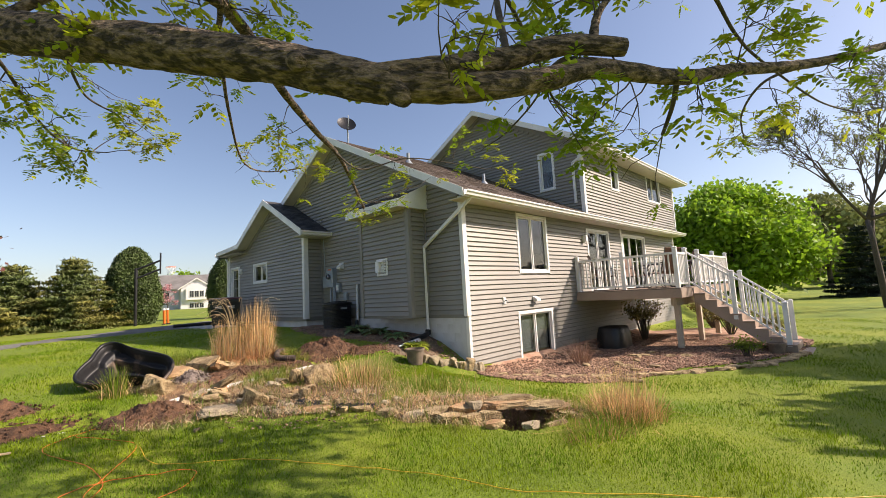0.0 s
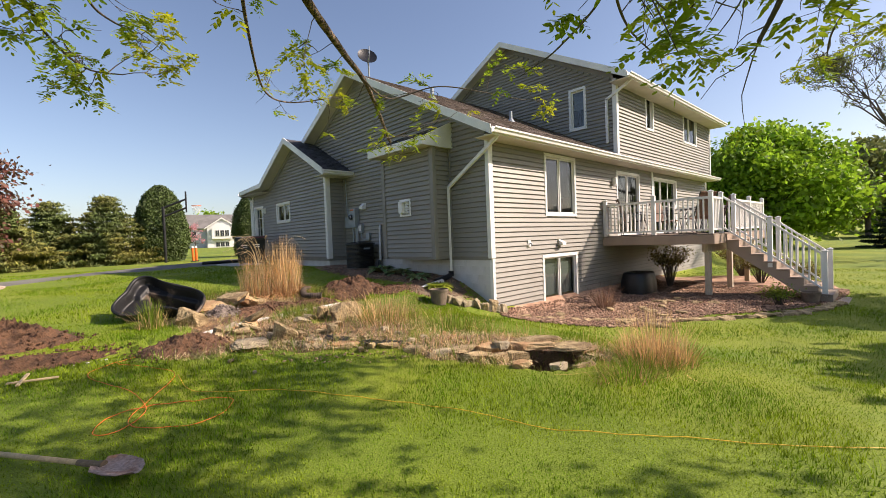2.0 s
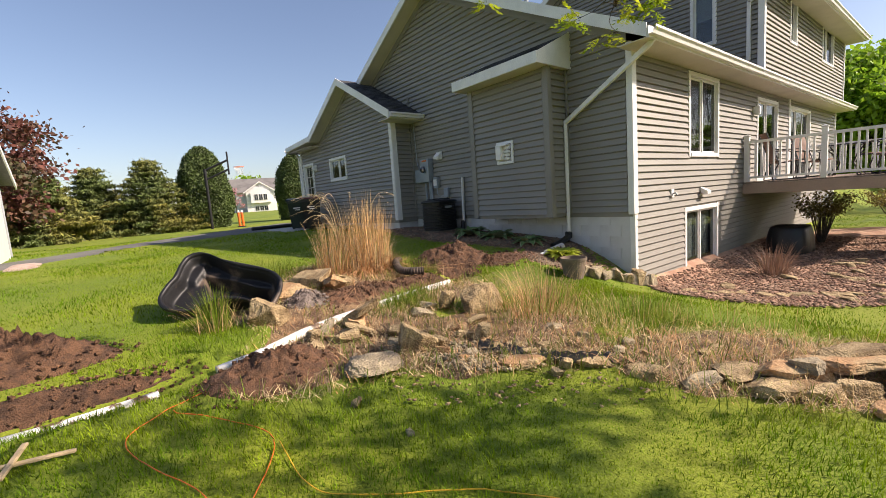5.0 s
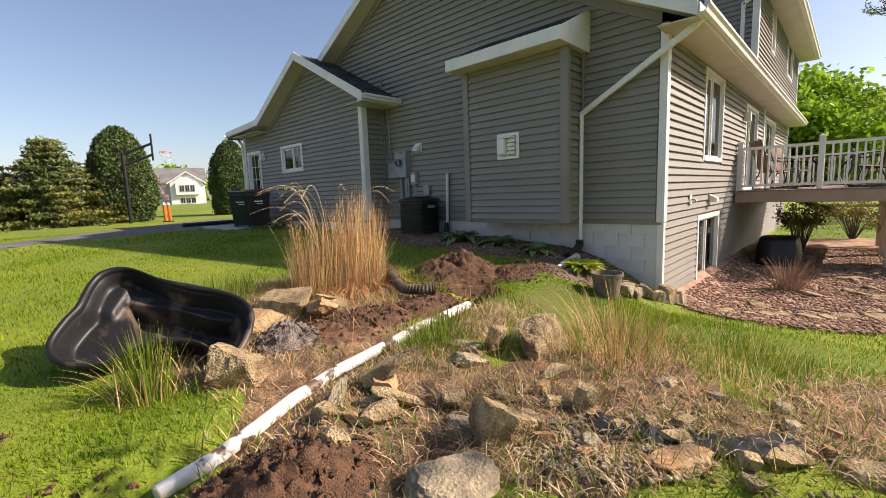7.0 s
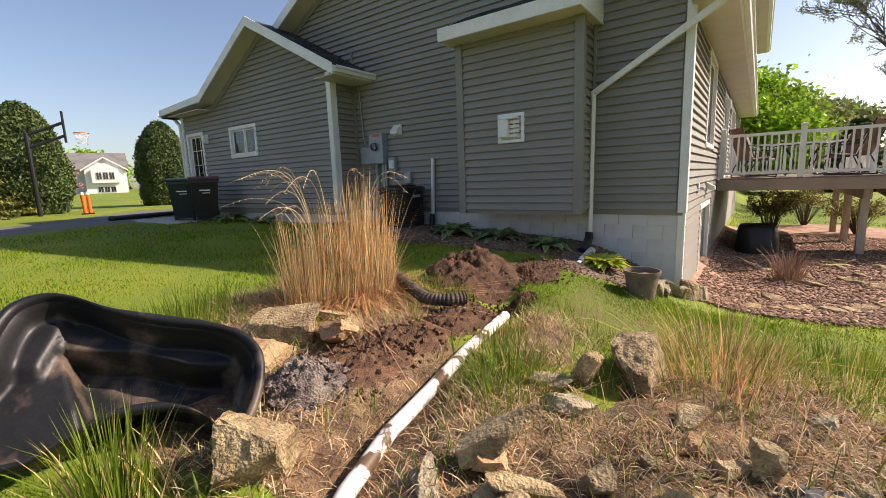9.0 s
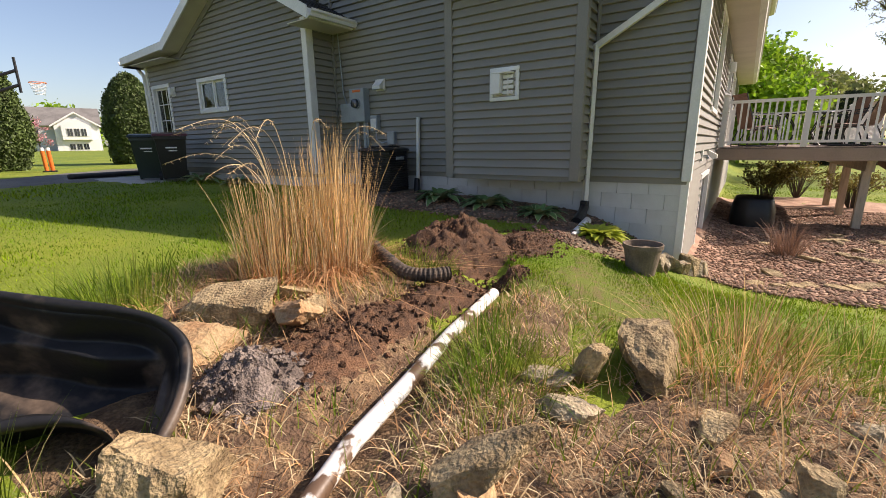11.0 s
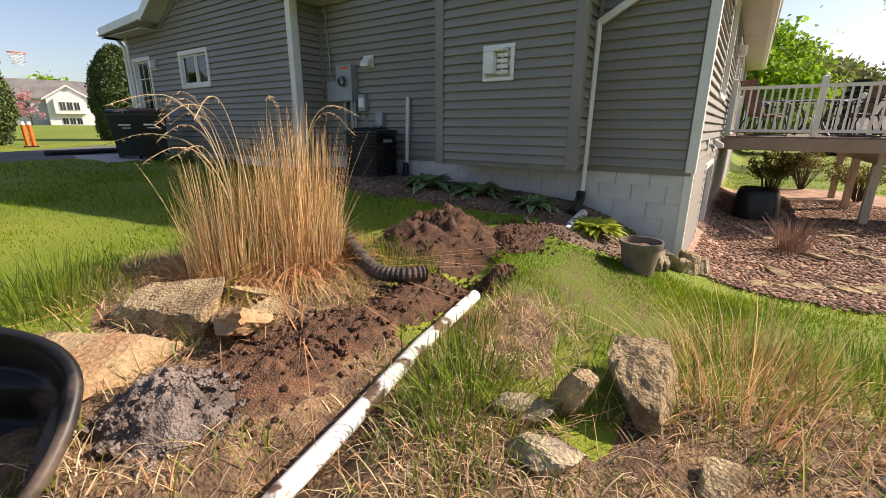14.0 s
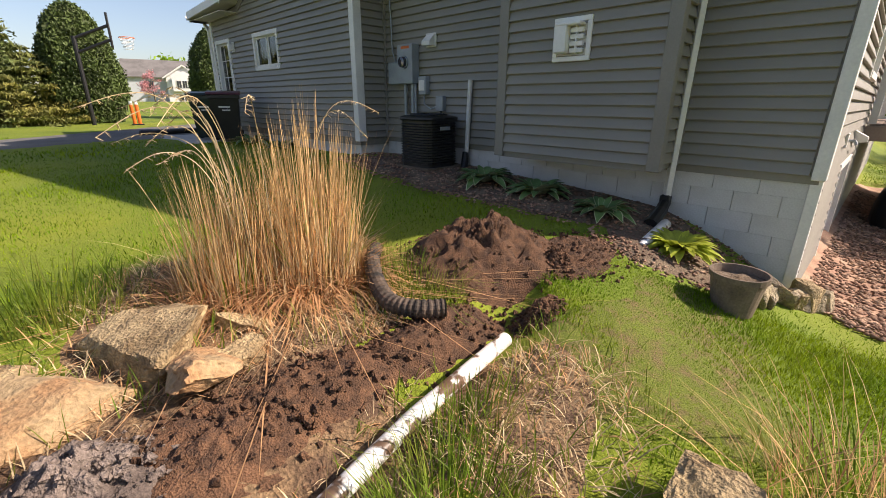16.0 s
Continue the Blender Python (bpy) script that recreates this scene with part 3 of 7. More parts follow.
def slope_sheet(name, axis, lo, hi, p0, p1, thick, material, label="", rows=0.143, tabs=0.3, parent=None):
    """A pitched roof face. axis: the way the eave runs, from lo to hi; p0 (eave) and p1 (ridge) in the other axis and height. Shingle courses lie on a deck."""
    L = math.hypot(p1[0] - p0[0], p1[1] - p0[1])
    dx, dz = (p1[0] - p0[0]) / L, (p1[1] - p0[1]) / L
    nxx, nz = -dz * (1 if dx > 0 else -1), abs(dx)
    def p3(u, w, h):
        s, z = p0[0] + dx * w + nxx * h, p0[1] + dz * w + nz * h
        return (u, s, z) if axis == "x" else (s, u, z)
    b = Build()
    def slab(u0, u1, w0, w1, h0, h1, h2, h3):
        vs = [p3(u, w, h) for u in (u0, u1) for w, h in ((w0, h0), (w0, h1), (w1, h2), (w1, h3))]
        b.add(vs, [(0, 1, 2, 3), (7, 6, 5, 4), (0, 4, 5, 1), (1, 5, 6, 2), (2, 6, 7, 3), (3, 7, 4, 0)])
    slab(lo, hi, 0, L, -thick, 0, 0, -thick)
    deck = part(name, b, material, house, label)
    rng = random.Random(int(lo * 10 + p0[1] * 100))
    b = Build()
    w, r = 0.0, 0
    while w < L - 0.05:
        u = lo - rng.uniform(0, tabs)
        while u < hi:
            wd = tabs * rng.uniform(0.6, 1.3)
            a, c = max(u, lo), min(u + wd - 0.006, hi)
            if c > a + 0.02:
                h = 0.012 + 0.006 * (rng.random() > 0.5)
                slab(a, c, w - 0.01, min(w + rows + 0.02, L), 0.0, h, 0.004, 0.0)
            u += wd
        w += rows
        r += 1
    part("shingles", b, material, deck, "", fix=False, kind="stuff")
    return deck


def eave_z(y):
    return MZ - SL * abs(y - MP)


slope_sheet("roof", "x", 6.74, 22.6, (7.22, eave_z(7.22)), (MP, MZ), 0.1, M_ROOF, "brown asphalt shingle roof")
slope_sheet("roof", "x", 6.74, 22.6, (17.9, eave_z(17.9)), (MP, MZ), 0.1, M_ROOF, rows=0.4, tabs=1.0)
slope_sheet("upper_roof", "x", 12.7, 22.8, (6.98, UZ - 0.53 * (UP - 6.98)), (UP, UZ), 0.1, M_ROOF, rows=0.4, tabs=1.0)
slope_sheet("upper_roof", "x", 12.7, 22.8, (16.4, UZ - 0.53 * (16.4 - UP)), (UP, UZ), 0.1, M_ROOF, rows=0.4, tabs=1.0)
slope_sheet("garage_roof", "x", 6.13, 12.5, (13.36, GPK[1] - 0.53 * (GPK[0] - 13.36)), GPK, 0.1, M_ROOF2, "charcoal shingle roof over the garage wing")
slope_sheet("garage_roof", "x", 6.13, 12.5, (18.5, GPK[1] - 0.53 * (18.5 - GPK[0])), GPK, 0.1, M_ROOF2, rows=0.3, tabs=0.6)
slope_sheet("garage_roof", "x", 6.13, 16.3, (20.8, 3.38), (18.5, GPK[1] - 0.53 * (18.5 - GPK[0])), 0.08, M_ROOF2, rows=0.3, tabs=0.6)
slope_sheet("bay_roof", "y", 8.82, 10.98, (6.22, 3.44), (7.16, 3.9), 0.06, M_ROOF2, "small shed roof over the bump-out")


def rake(name, x, p0, p1, w=0.16, t=0.03, soffit=0.38):
    """A white barge board along a gable edge with the soffit behind it."""
    b = Build()
    d = 0.04
    poly = [(p0[0], p0[1] + d), (p1[0], p1[1] + d), (p1[0], p1[1] - w), (p0[0], p0[1] - w)]
    b.prism(poly, "x", x - t, x)
    part(name, b, M_TRIM, house)
    b = Build()
    poly = [(p0[0], p0[1] - 0.105), (p1[0], p1[1] - 0.105), (p1[0], p1[1] - 0.125), (p0[0], p0[1] - 0.125)]
    b.prism(poly, "x", x, x + soffit)
    part("rake_soffit", b, M_SOFFIT, house)


def gable_channel(x, p0, p1):
    """The sloping channel that receives the siding under a gable's soffit."""
    b = Build().prism([(p0[0], p0[1] - 0.127), (p1[0], p1[1] - 0.127), (p1[0], p1[1] - 0.27), (p0[0], p0[1] - 0.27)], "x", x - 0.044, x)
    part("gable_channel", b, M_CORNER, house)


gable_channel(7.16, (7.75, eave_z(7.75)), (MP, MZ))
gable_channel(7.16, (17.4, eave_z(17.4)), (MP, MZ))
gable_channel(UX, (UY + 0.05, UZ - 0.53 * (UP - UY - 0.05)), (UP, UZ))
gable_channel(UX, (15.8, UZ - 0.53 * (15.8 - UP)), (UP, UZ))
gable_channel(GX, (GY0 + 0.05, gar_top(GY0 + 0.05)), GPK)
gable_channel(GX, (18.5, GPK[1] - 0.53 * (18.5 - GPK[0])), GPK)
rake("barge_board", 6.74, (7.22, eave_z(7.22)), (MP, MZ))
rake("barge_board", 6.74, (17.9, eave_z(17.9)), (MP, MZ))
rake("barge_board", 12.7, (6.98, UZ - 0.53 * (UP - 6.98)), (UP, UZ))
rake("barge_board", 12.7, (16.4, UZ - 0.53 * (16.4 - UP)), (UP, UZ))
rake("barge_board", 6.13, (13.36, GPK[1] - 0.53 * (GPK[0] - 13.36)), GPK)
rake("barge_board", 6.13, (18.5, GPK[1] - 0.53 * (18.5 - GPK[0])), GPK)
rake("barge_board", 6.13, (20.8, 3.38), (18.5, GPK[1] - 0.53 * (18.5 - GPK[0])), w=0.12)


def gutter(name, axis, lo, hi, at, z, side):
    """A K-style gutter: folded trough with an open top. side: the way its front faces."""
    prof = [(0, 0), (0, -0.11), (0.07, -0.11), (0.085, -0.06), (0.115, -0.035), (0.115, 0.0), (0.11, 0.0), (0.11, -0.03), (0.08, -0.055), (0.066, -0.105), (0.005, -0.105), (0.005, 0)]
    poly = [(at + side * u, z + v) for u, v in prof]
    b = Build()
    b.prism(poly, axis, lo, hi)
    return part(name, b, M_TRIM, house, "white aluminium gutter")


gutter("gutter", "x", 6.72, 22.6, 7.2, eave_z(7.22) - 0.02, -1)
gutter("gutter", "x", 12.68, 22.8, 6.96, UZ - 0.53 * (UP - 6.98) - 0.02, -1)
gutter("gutter", "x", 6.11, 7.15, 13.34, GPK[1] - 0.53 * (GPK[0] - 13.36) - 0.02, -1)
gutter("gutter", "x", 6.11, 8.0, 20.82, 3.36, 1)
ez = eave_z(7.22)
part("fascia", Build().box((6.74, 7.2, ez - 0.16), (22.6, 7.225, ez)), M_TRIM, house)
part("soffit", Build().box((6.76, 7.225, ez - 0.16), (22.4, 7.7, ez - 0.145)), M_SOFFIT, house)
uz = UZ - 0.53 * (UP - 6.98)
part("fascia", Build().box((12.7, 6.96, uz - 0.16), (22.8, 6.985, uz)), M_TRIM, house)
part("soffit", Build().box((12.72, 6.985, uz - 0.16), (22.7, UY, uz - 0.145)), M_SOFFIT, house)
ge = GPK[1] - 0.53 * (GPK[0] - 13.36)
part("fascia", Build().box((6.11, 13.345, ge - 0.15), (7.15, 13.365, ge)), M_TRIM, house)
part("soffit", Build().box((6.14, 13.365, ge - 0.16), (7.15, GY0, ge - 0.145)), M_SOFFIT, house)
part("soffit", Build().box((6.14, GY1, 3.2), (8.0, 20.8, 3.215)).box((6.14, 18.6, 3.2), (GX, 20.8, 3.215)), M_SOFFIT, house)
# bay fascia and soffit
part("bay_fascia", Build().bevel_box((6.19, 8.8, 3.27), (6.22, 11.0, 3.46), 0.004).prism([(6.22, 3.27), (7.16, 3.27), (7.16, 3.92), (6.22, 3.46)], "y", 8.8, 8.82)
     .prism([(6.22, 3.27), (7.16, 3.27), (7.16, 3.92), (6.22, 3.46)], "y", 10.98, 11.0), M_TRIM, house)
part("bay_soffit", Build().box((6.22, 8.82, 3.28), (7.14, 10.98, 3.3)), M_SOFFIT, house)


def downspout(pts, name="downspout", material=M_TRIM):
    """A rectangular aluminium pipe through the given bends."""
    b = Build()
    pts = [Vector(p) for p in pts]
    for p, q in zip(pts, pts[1:]):
        d = q - p
        m = Matrix.Translation(p) @ d.to_track_quat("Z", "Y").to_matrix().to_4x4()
        b.bevel_box((-0.03, -0.04, -0.02), (0.03, 0.04, d.length + 0.02), 0.008, m)
    return part(name, b, material, house, "white aluminium downspout")


downspout([(6.98, 7.15, 3.36), (6.98, 7.3, 3.22), (7.06, 8.9, 2.34), (7.09, 8.93, 0.27)])
downspout([(13.0, 6.9, 5.75), (13.06, 7.2, 5.6), (13.06, 7.8, 5.3), (13.06, 7.8, 3.95)])
downspout([(6.5, 20.88, 3.3), (6.5, 20.8, 3.2), (6.47, 20.46, 3.0), (6.47, 20.46, 0.5)])


# ---- windows and doors ----
def window(axis, pos, u0, u1, z0, z1, lights=2, name="window", blind=0.0, grid=(0, 0), label="white vinyl sliding window"):
    """A window let into a wall that faces -axis: frame, mullion, panes, blind, and a dark sheet for the unlit room."""
    w = new(name)
    w.empty_display_size = 0.1
    w["label"] = label
    w.parent = house
    w.location = -house.location
    def bx(a, c, lo, hi, d0, d1, r=0.006):
        return Build().bevel_box((a, pos + d0, lo), (c, pos + d1, hi), r) if axis == "y" else Build().bevel_box((pos + d0, a, lo), (pos + d1, c, hi), r)
    def put(nm, bd, m, lab=""):
        ob = new(nm, bd.mesh(nm, m))
        ob.parent = w
        if lab:
            ob["label"] = lab
    f = 0.075
    put("frame", bx(u0 - 0.03, u0 + f - 0.02, z0 - 0.03, z1 + 0.03, -0.035, 0.1), M_TRIM)
    put("frame", bx(u1 - f + 0.02, u1 + 0.03, z0 - 0.03, z1 + 0.03, -0.035, 0.1), M_TRIM)
    put("frame", bx(u0 + f - 0.02, u1 - f + 0.02, z1 - f + 0.02, z1 + 0.03, -0.034, 0.1), M_TRIM)
    put("sill", bx(u0 + f - 0.02, u1 - f + 0.02, z0 - 0.03, z0 + f - 0.02, -0.045, 0.1), M_TRIM)
    a0, a1, b0, b1 = u0 + f - 0.02, u1 - f + 0.02, z0 + f - 0.02, z1 - f + 0.02
    wd = (a1 - a0) / lights
    for i in range(lights):
        s0, s1 = a0 + wd * i, a0 + wd * (i + 1)
        d = 0.02 if i % 2 else 0.045
        sash = Build()
        for q in (bx(s0, s0 + 0.04, b0, b1, d, d + 0.03, 0.003), bx(s1 - 0.04, s1, b0, b1, d, d + 0.03, 0.003),
                  bx(s0 + 0.04, s1 - 0.04, b0, b0 + 0.04, d, d + 0.03, 0.003), bx(s0 + 0.04, s1 - 0.04, b1 - 0.04, b1, d, d + 0.03, 0.003)):
            sash.add(q.v, q.f)
        for k in range(1, grid[0]):
            c = s0 + (s1 - s0) * k / grid[0]
            q = bx(c - 0.01, c + 0.01, b0 + 0.04, b1 - 0.04, d + 0.004, d + 0.024, 0.002)
            sash.add(q.v, q.f)
        for k in range(1, grid[1]):
            c = b0 + (b1 - b0) * k / grid[1]
            q = bx(s0 + 0.04, s1 - 0.04, c - 0.01, c + 0.01, d + 0.006, d + 0.022, 0.002)
            sash.add(q.v, q.f)
        put("sash", sash, M_TRIM)
        put("pane", bx(s0 + 0.04, s1 - 0.04, b0 + 0.04, b1 - 0.04, d + 0.01, d + 0.016, 0.001), M_PANE)
        if blind:
            put("blind", bx(s0 + 0.02, s1 - 0.02, b1 - (b1 - b0) * blind, b1, 0.13, 0.14, 0.002), M_CURTAIN)
    # near-black sheet behind the panes stands in for the interior's shade
    put("dark_room", bx(u0, u1, z0, z1, 0.55, 0.58, 0.002), M_ROOMSHADE)
    return w


def pane_material():
    m = bpy.data.materials.new("clear_window_pane")
    m.use_nodes = True
    nt = m.node_tree
    b = nt.nodes["Principled BSDF"]
    b.inputs["Base Color"].default_value = (0.02, 0.025, 0.03, 1)
    b.inputs["Roughness"].default_value = 0.02
    gl = nt.nodes.new("ShaderNodeBsdfTransparent")
    gl.inputs[0].default_value = (0.62, 0.66, 0.66, 1)
    gs = nt.nodes.new("ShaderNodeBsdfGlossy")
    gs.inputs["Roughness"].default_value = 0.015
    lw = nt.nodes.new("ShaderNodeLayerWeight")
    lw.inputs[0].default_value = 0.5
    pw = nt.nodes.new("ShaderNodeMath")
    pw.operation, pw.inputs[1].default_value = "POWER", 4.2
    fr = nt.nodes.new("ShaderNodeMapRange")
    fr.inputs[3].default_value, fr.inputs[4].default_value = 0.06, 0.6
    nt.links.new(lw.outputs["Facing"], pw.inputs[0])
    nt.links.new(pw.outputs[0], fr.inputs[0])
    ms = nt.nodes.new("ShaderNodeMixShader")
    nt.links.new(fr.outputs[0], ms.inputs[0])
    nt.links.new(gl.outputs[0], ms.inputs[1])
    nt.links.new(gs.outputs[0], ms.inputs[2])
    wv = nt.nodes.new("ShaderNodeTexNoise")
    wv.inputs["Scale"].default_value = 2.5
    bp = nt.nodes.new("ShaderNodeBump")
    bp.inputs["Strength"].default_value, bp.inputs["Distance"].default_value = 0.05, 0.05
    nt.links.new(wv.outputs[0], bp.inputs["Height"])
    nt.links.new(bp.outputs[0], gs.inputs["Normal"])
    nt.links.new(ms.outputs[0], nt.nodes["Material Output"].inputs[0])
    return m


M_PANE = pane_material()
# darkness of the unlit interior, put into the base colour
M_ROOMSHADE = mat("painted_room_shade", (0.05, 0.047, 0.043), 0.9, var=0.1, scale=1, fine=10, bump=0)
window("y", 7.7, *SW[0], lights=2)
window("y", 7.7, *SW[1], lights=2, blind=1.0)
window("y", 7.7, *SW[2], lights=2, name="patio_door", label="white sliding glass patio door")
window("y", 7.7, *SW[3], lights=3, name="bow_window", grid=(0, 2), label="white three-light window above the deck")
window("y", UY, *UH[0], lights=1)
window("y", UY, *UH[1], lights=2)
window("x", UX, *UWH[0], lights=1, blind=0.5)
window("x", GX, *GH[0], lights=2)
window("x", GX, 19.3, 20.2, 0.62, 2.7, lights=1, name="garage_door", grid=(3, 5), label="white glazed side door of the garage")

# ---- deck with stairs and railing ----
def deck_set():
    d = thing("deck", "raised brown composite deck with white vinyl railing and stairs", "deck", (13.5, 6, -0.7))
    X0, X1, Y0, Y1, Z = 12.3, 18.2, 4.72, 7.66, 0.99
    n = int((Y1 - Y0) / 0.145)
    for i in range(n):
        y = Y0 + 0.005 + i * 0.145
        part("deck_board", Build().bevel_box((X0 + 0.01, y, Z - 0.03), (X1, y + 0.139, Z), 0.004), M_DECK, d)
    part("rim_board", Build().bevel_box((X0 - 0.02, Y0 - 0.02, Z - 0.27), (X0 + 0.02, Y1, Z - 0.032), 0.004), M_DECKRIM, d)
    part("rim_board", Build().bevel_box((X0 + 0.02, Y0 - 0.02, Z - 0.27), (X1, Y0 + 0.02, Z - 0.032), 0.004), M_DECKRIM, d)
    for x in [X0 + 0.4 * k for k in range(1, 15)]:
        part("joist", Build().box((x, Y0 + 0.02, Z - 0.25), (x + 0.04, Y1, Z - 0.032)), M_POST, d)
    part("beam", Build().bevel_box((X0 + 0.5, 5.0, Z - 0.5), (X1, 5.14, Z - 0.255), 0.006), M_POST, d)
    for x in (13.0, 15.1, 17.2):
        part("deck_post", Build().bevel_box((x, 5.0, gz(x, 5.0) - 0.2), (x + 0.14, 5.14, Z - 0.5), 0.008), M_POST, d)
    def post(x, y, z0, h=1.06):
        b = Build().bevel_box((x - 0.05, y - 0.05, z0), (x + 0.05, y + 0.05, z0 + h), 0.006)
        b.bevel_box((x - 0.062, y - 0.062, z0 + h), (x + 0.062, y + 0.062, z0 + h + 0.03), 0.01)
        b.add([(x - .05, y - .05, z0 + h + .03), (x + .05, y - .05, z0 + h + .03), (x + .05, y + .05, z0 + h + .03), (x - .05, y + .05, z0 + h + .03), (x, y, z0 + h + .06)],
              [(0, 1, 4), (1, 2, 4), (2, 3, 4), (3, 0, 4)])
        part("rail_post", b, M_VINYL, d)
    def run(p, q, gap=0.115):
        p, q = Vector(p), Vector(q)
        L = (q - p).xy.length
        dirv = (q - p) / L
        def bar(z0, z1, hw):
            side = Vector((-dirv.y, dirv.x, 0)) * hw
            vs = []
            for e in (p, q):
                for s, z in ((-1, z0), (1, z0), (1, z1), (-1, z1)):
                    vs.append(e + side * s + Vector((0, 0, z)))
            return Build().add(vs, [(0, 1, 2, 3), (7, 6, 5, 4), (0, 4, 5, 1), (1, 5, 6, 2), (2, 6, 7, 3), (3, 7, 4, 0)])
        part("top_rail", bar(0.9, 0.96, 0.035), M_VINYL, d)
        part("bottom_rail", bar(0.08, 0.13, 0.025), M_VINYL, d)
        k = int(L / gap)
        for i in range(1, k):
            c = p + (q - p) * (i / k)
            part("baluster", Build().box((c.x - 0.017, c.y - 0.017, c.z + 0.12), (c.x + 0.017, c.y + 0.017, c.z + 0.91)), M_VINYL, d)
    xr, yr = X0 + 0.07, Y0 + 0.07
    for p in ((xr, 7.6), (xr, 6.2), (xr, yr), (13.25, yr), (14.5, yr), (16.3, yr), (X1 - 0.07, yr), (X1 - 0.07, 7.6)):
        post(*p, Z)
    run((xr, 7.55, Z), (xr, 6.25, Z))
    run((xr, 6.15, Z), (xr, yr + 0.05, Z))
    run((xr + 0.05, yr, Z), (13.2, yr, Z))
    run((14.55, yr, Z), (16.25, yr, Z))
    run((16.35, yr, Z), (X1 - 0.12, yr, Z))
    run((X1 - 0.07, yr + 0.05, Z), (X1 - 0.07, 7.55, Z))
    # stairs
    n, rise, tread = 9, 0.19, 0.262
    SX0, SX1, top = 13.3, 14.45, Y0 - 0.03
    for i in range(n):
        z = Z - rise * (i + 1)
        y = top - tread * i
        if z < -0.75:
            break
        part("tread", Build().bevel_box((SX0 - 0.03, y - tread - 0.02, z - 0.035), (SX1 + 0.03, y, z), 0.006), M_DECKRIM, d)
        part("riser", Build().box((SX0, y - 0.02, z - 0.0), (SX1, y, z + rise - 0.036)), M_DECKRIM, d)
    for x in (SX0, SX1 - 0.04):
        poly = [(top, Z - 0.05)]
        for i in range(n - 1):
            poly += [(top - tread * i, Z - rise * (i + 1) - 0.036), (top - tread * (i + 1), Z - rise * (i + 1) - 0.036)]
        yb = top - tread * (n - 1)
        poly += [(yb, -0.8), (yb + 0.25, -0.8), (top, Z - 0.42)]
        part("stringer", Build().prism(poly, "x", x, x + 0.04), M_DECKRIM, d)
    yb, zb = top - tread * (n - 1) + 0.12, Z - rise * (n - 1)
    ym, zm = (yr + yb) / 2, (Z + zb) / 2 + 0.05
    for x in (SX0 + 0.04, SX1 - 0.04):
        post(x, ym, zm - 0.2, 1.25)
        post(x, yb, zb - 0.05, 1.05)
        run((x, yr - 0.05, Z + 0.02), (x, ym + 0.05, zm + 0.02))
        run((x, ym - 0.05, zm - 0.02), (x, yb + 0.05, zb + 0.02))


deck_set()


def patio_chair(at, rz):
    """High-backed sling chair: brown fabric on a dark tube frame with bent arms."""
    c = thing("patio_chair", "high-backed patio chair with brown woven sling fabric", "chair", (0, 0, 0), group="chairs on the deck")
    def curve_sheet(pts, w, t=0.02):
        b = Build()
        vs = []
        for x, z in pts:
            vs += [(x, -w, z), (x, w, z), (x, w, z - t), (x, -w, z - t)]
        b.v = vs
        n = len(pts)
        for i in range(n - 1):
            for k in range(4):
                b.f.append((4 * i + k, 4 * i + (k + 1) % 4, 4 * i + 4 + (k + 1) % 4, 4 * i + 4 + k))
        b.f += [(0, 1, 2, 3), (4 * n - 1, 4 * n - 2, 4 * n - 3, 4 * n - 4)]
        return b
    part("seat", curve_sheet([(0.28, 0.44), (0.24, 0.46), (0.1, 0.44), (-0.1, 0.41), (-0.22, 0.42)], 0.26), M_CHAIR, c)
    part("backrest", curve_sheet([(-0.2, 0.42), (-0.26, 0.5), (-0.31, 0.7), (-0.36, 0.9), (-0.42, 1.08), (-0.46, 1.12)], 0.26), M_CHAIR, c)
    for s in (-1, 1):
        part("arm", Build().tube([(-0.33, s * 0.28, 0.72), (-0.1, s * 0.31, 0.69), (0.15, s * 0.31, 0.68), (0.27, s * 0.3, 0.62), (0.26, s * 0.29, 0.44)], 0.014, 6), M_BLACK, c)
        part("side_rail", Build().tube([(0.29, s * 0.275, 0.44), (-0.2, s * 0.275, 0.4), (-0.31, s * 0.275, 0.7), (-0.46, s * 0.275, 1.12)], 0.014, 6), M_BLACK, c)
        part("leg", Build().tube([(0.27, s * 0.28, 0.44), (0.34, s * 0.29, 0.2), (0.3, s * 0.3, 0.015)], 0.014, 6), M_BLACK, c)
        part("leg", Build().tube([(-0.2, s * 0.28, 0.41), (-0.3, s * 0.29, 0.2), (-0.34, s * 0.3, 0.015)], 0.014, 6), M_BLACK, c)
        part("runner", Build().tube([(0.3, s * 0.3, 0.015), (0, s * 0.3, 0.014), (-0.34, s * 0.3, 0.015)], 0.014, 6), M_BLACK, c)
    c.matrix_basis = pose(*at, 0, 0, rz)
    return c


ch = patio_chair((12.95, 7.0, 0.99), -60)
for x, y, r in ((13.1, 5.35, 60), (14.9, 5.4, 110), (15.3, 6.9, 250)):
    copy_thing(ch, pose(x, y, 0.99, 0, 0, r))
t = thing("patio_table", "dark metal patio table on curved legs", "table", (14.1, 6.1, 0.99))
b = Build()
b.v = [(14.1 + r * math.cos(a), 6.1 + r * math.sin(a), z) for r, z in ((0.55, 1.685), (0.56, 1.7), (0.55, 1.712)) for a in np.linspace(0, 2 * math.pi, 32, endpoint=False)]
b.f = [(k * 32 + i, k * 32 + (i + 1) % 32, k * 32 + 32 + (i + 1) % 32, k * 32 + 32 + i) for k in range(2) for i in range(32)] + [tuple(range(31, -1, -1)), tuple(range(64, 96))]
part("tabletop", b, M_GLASS, t)
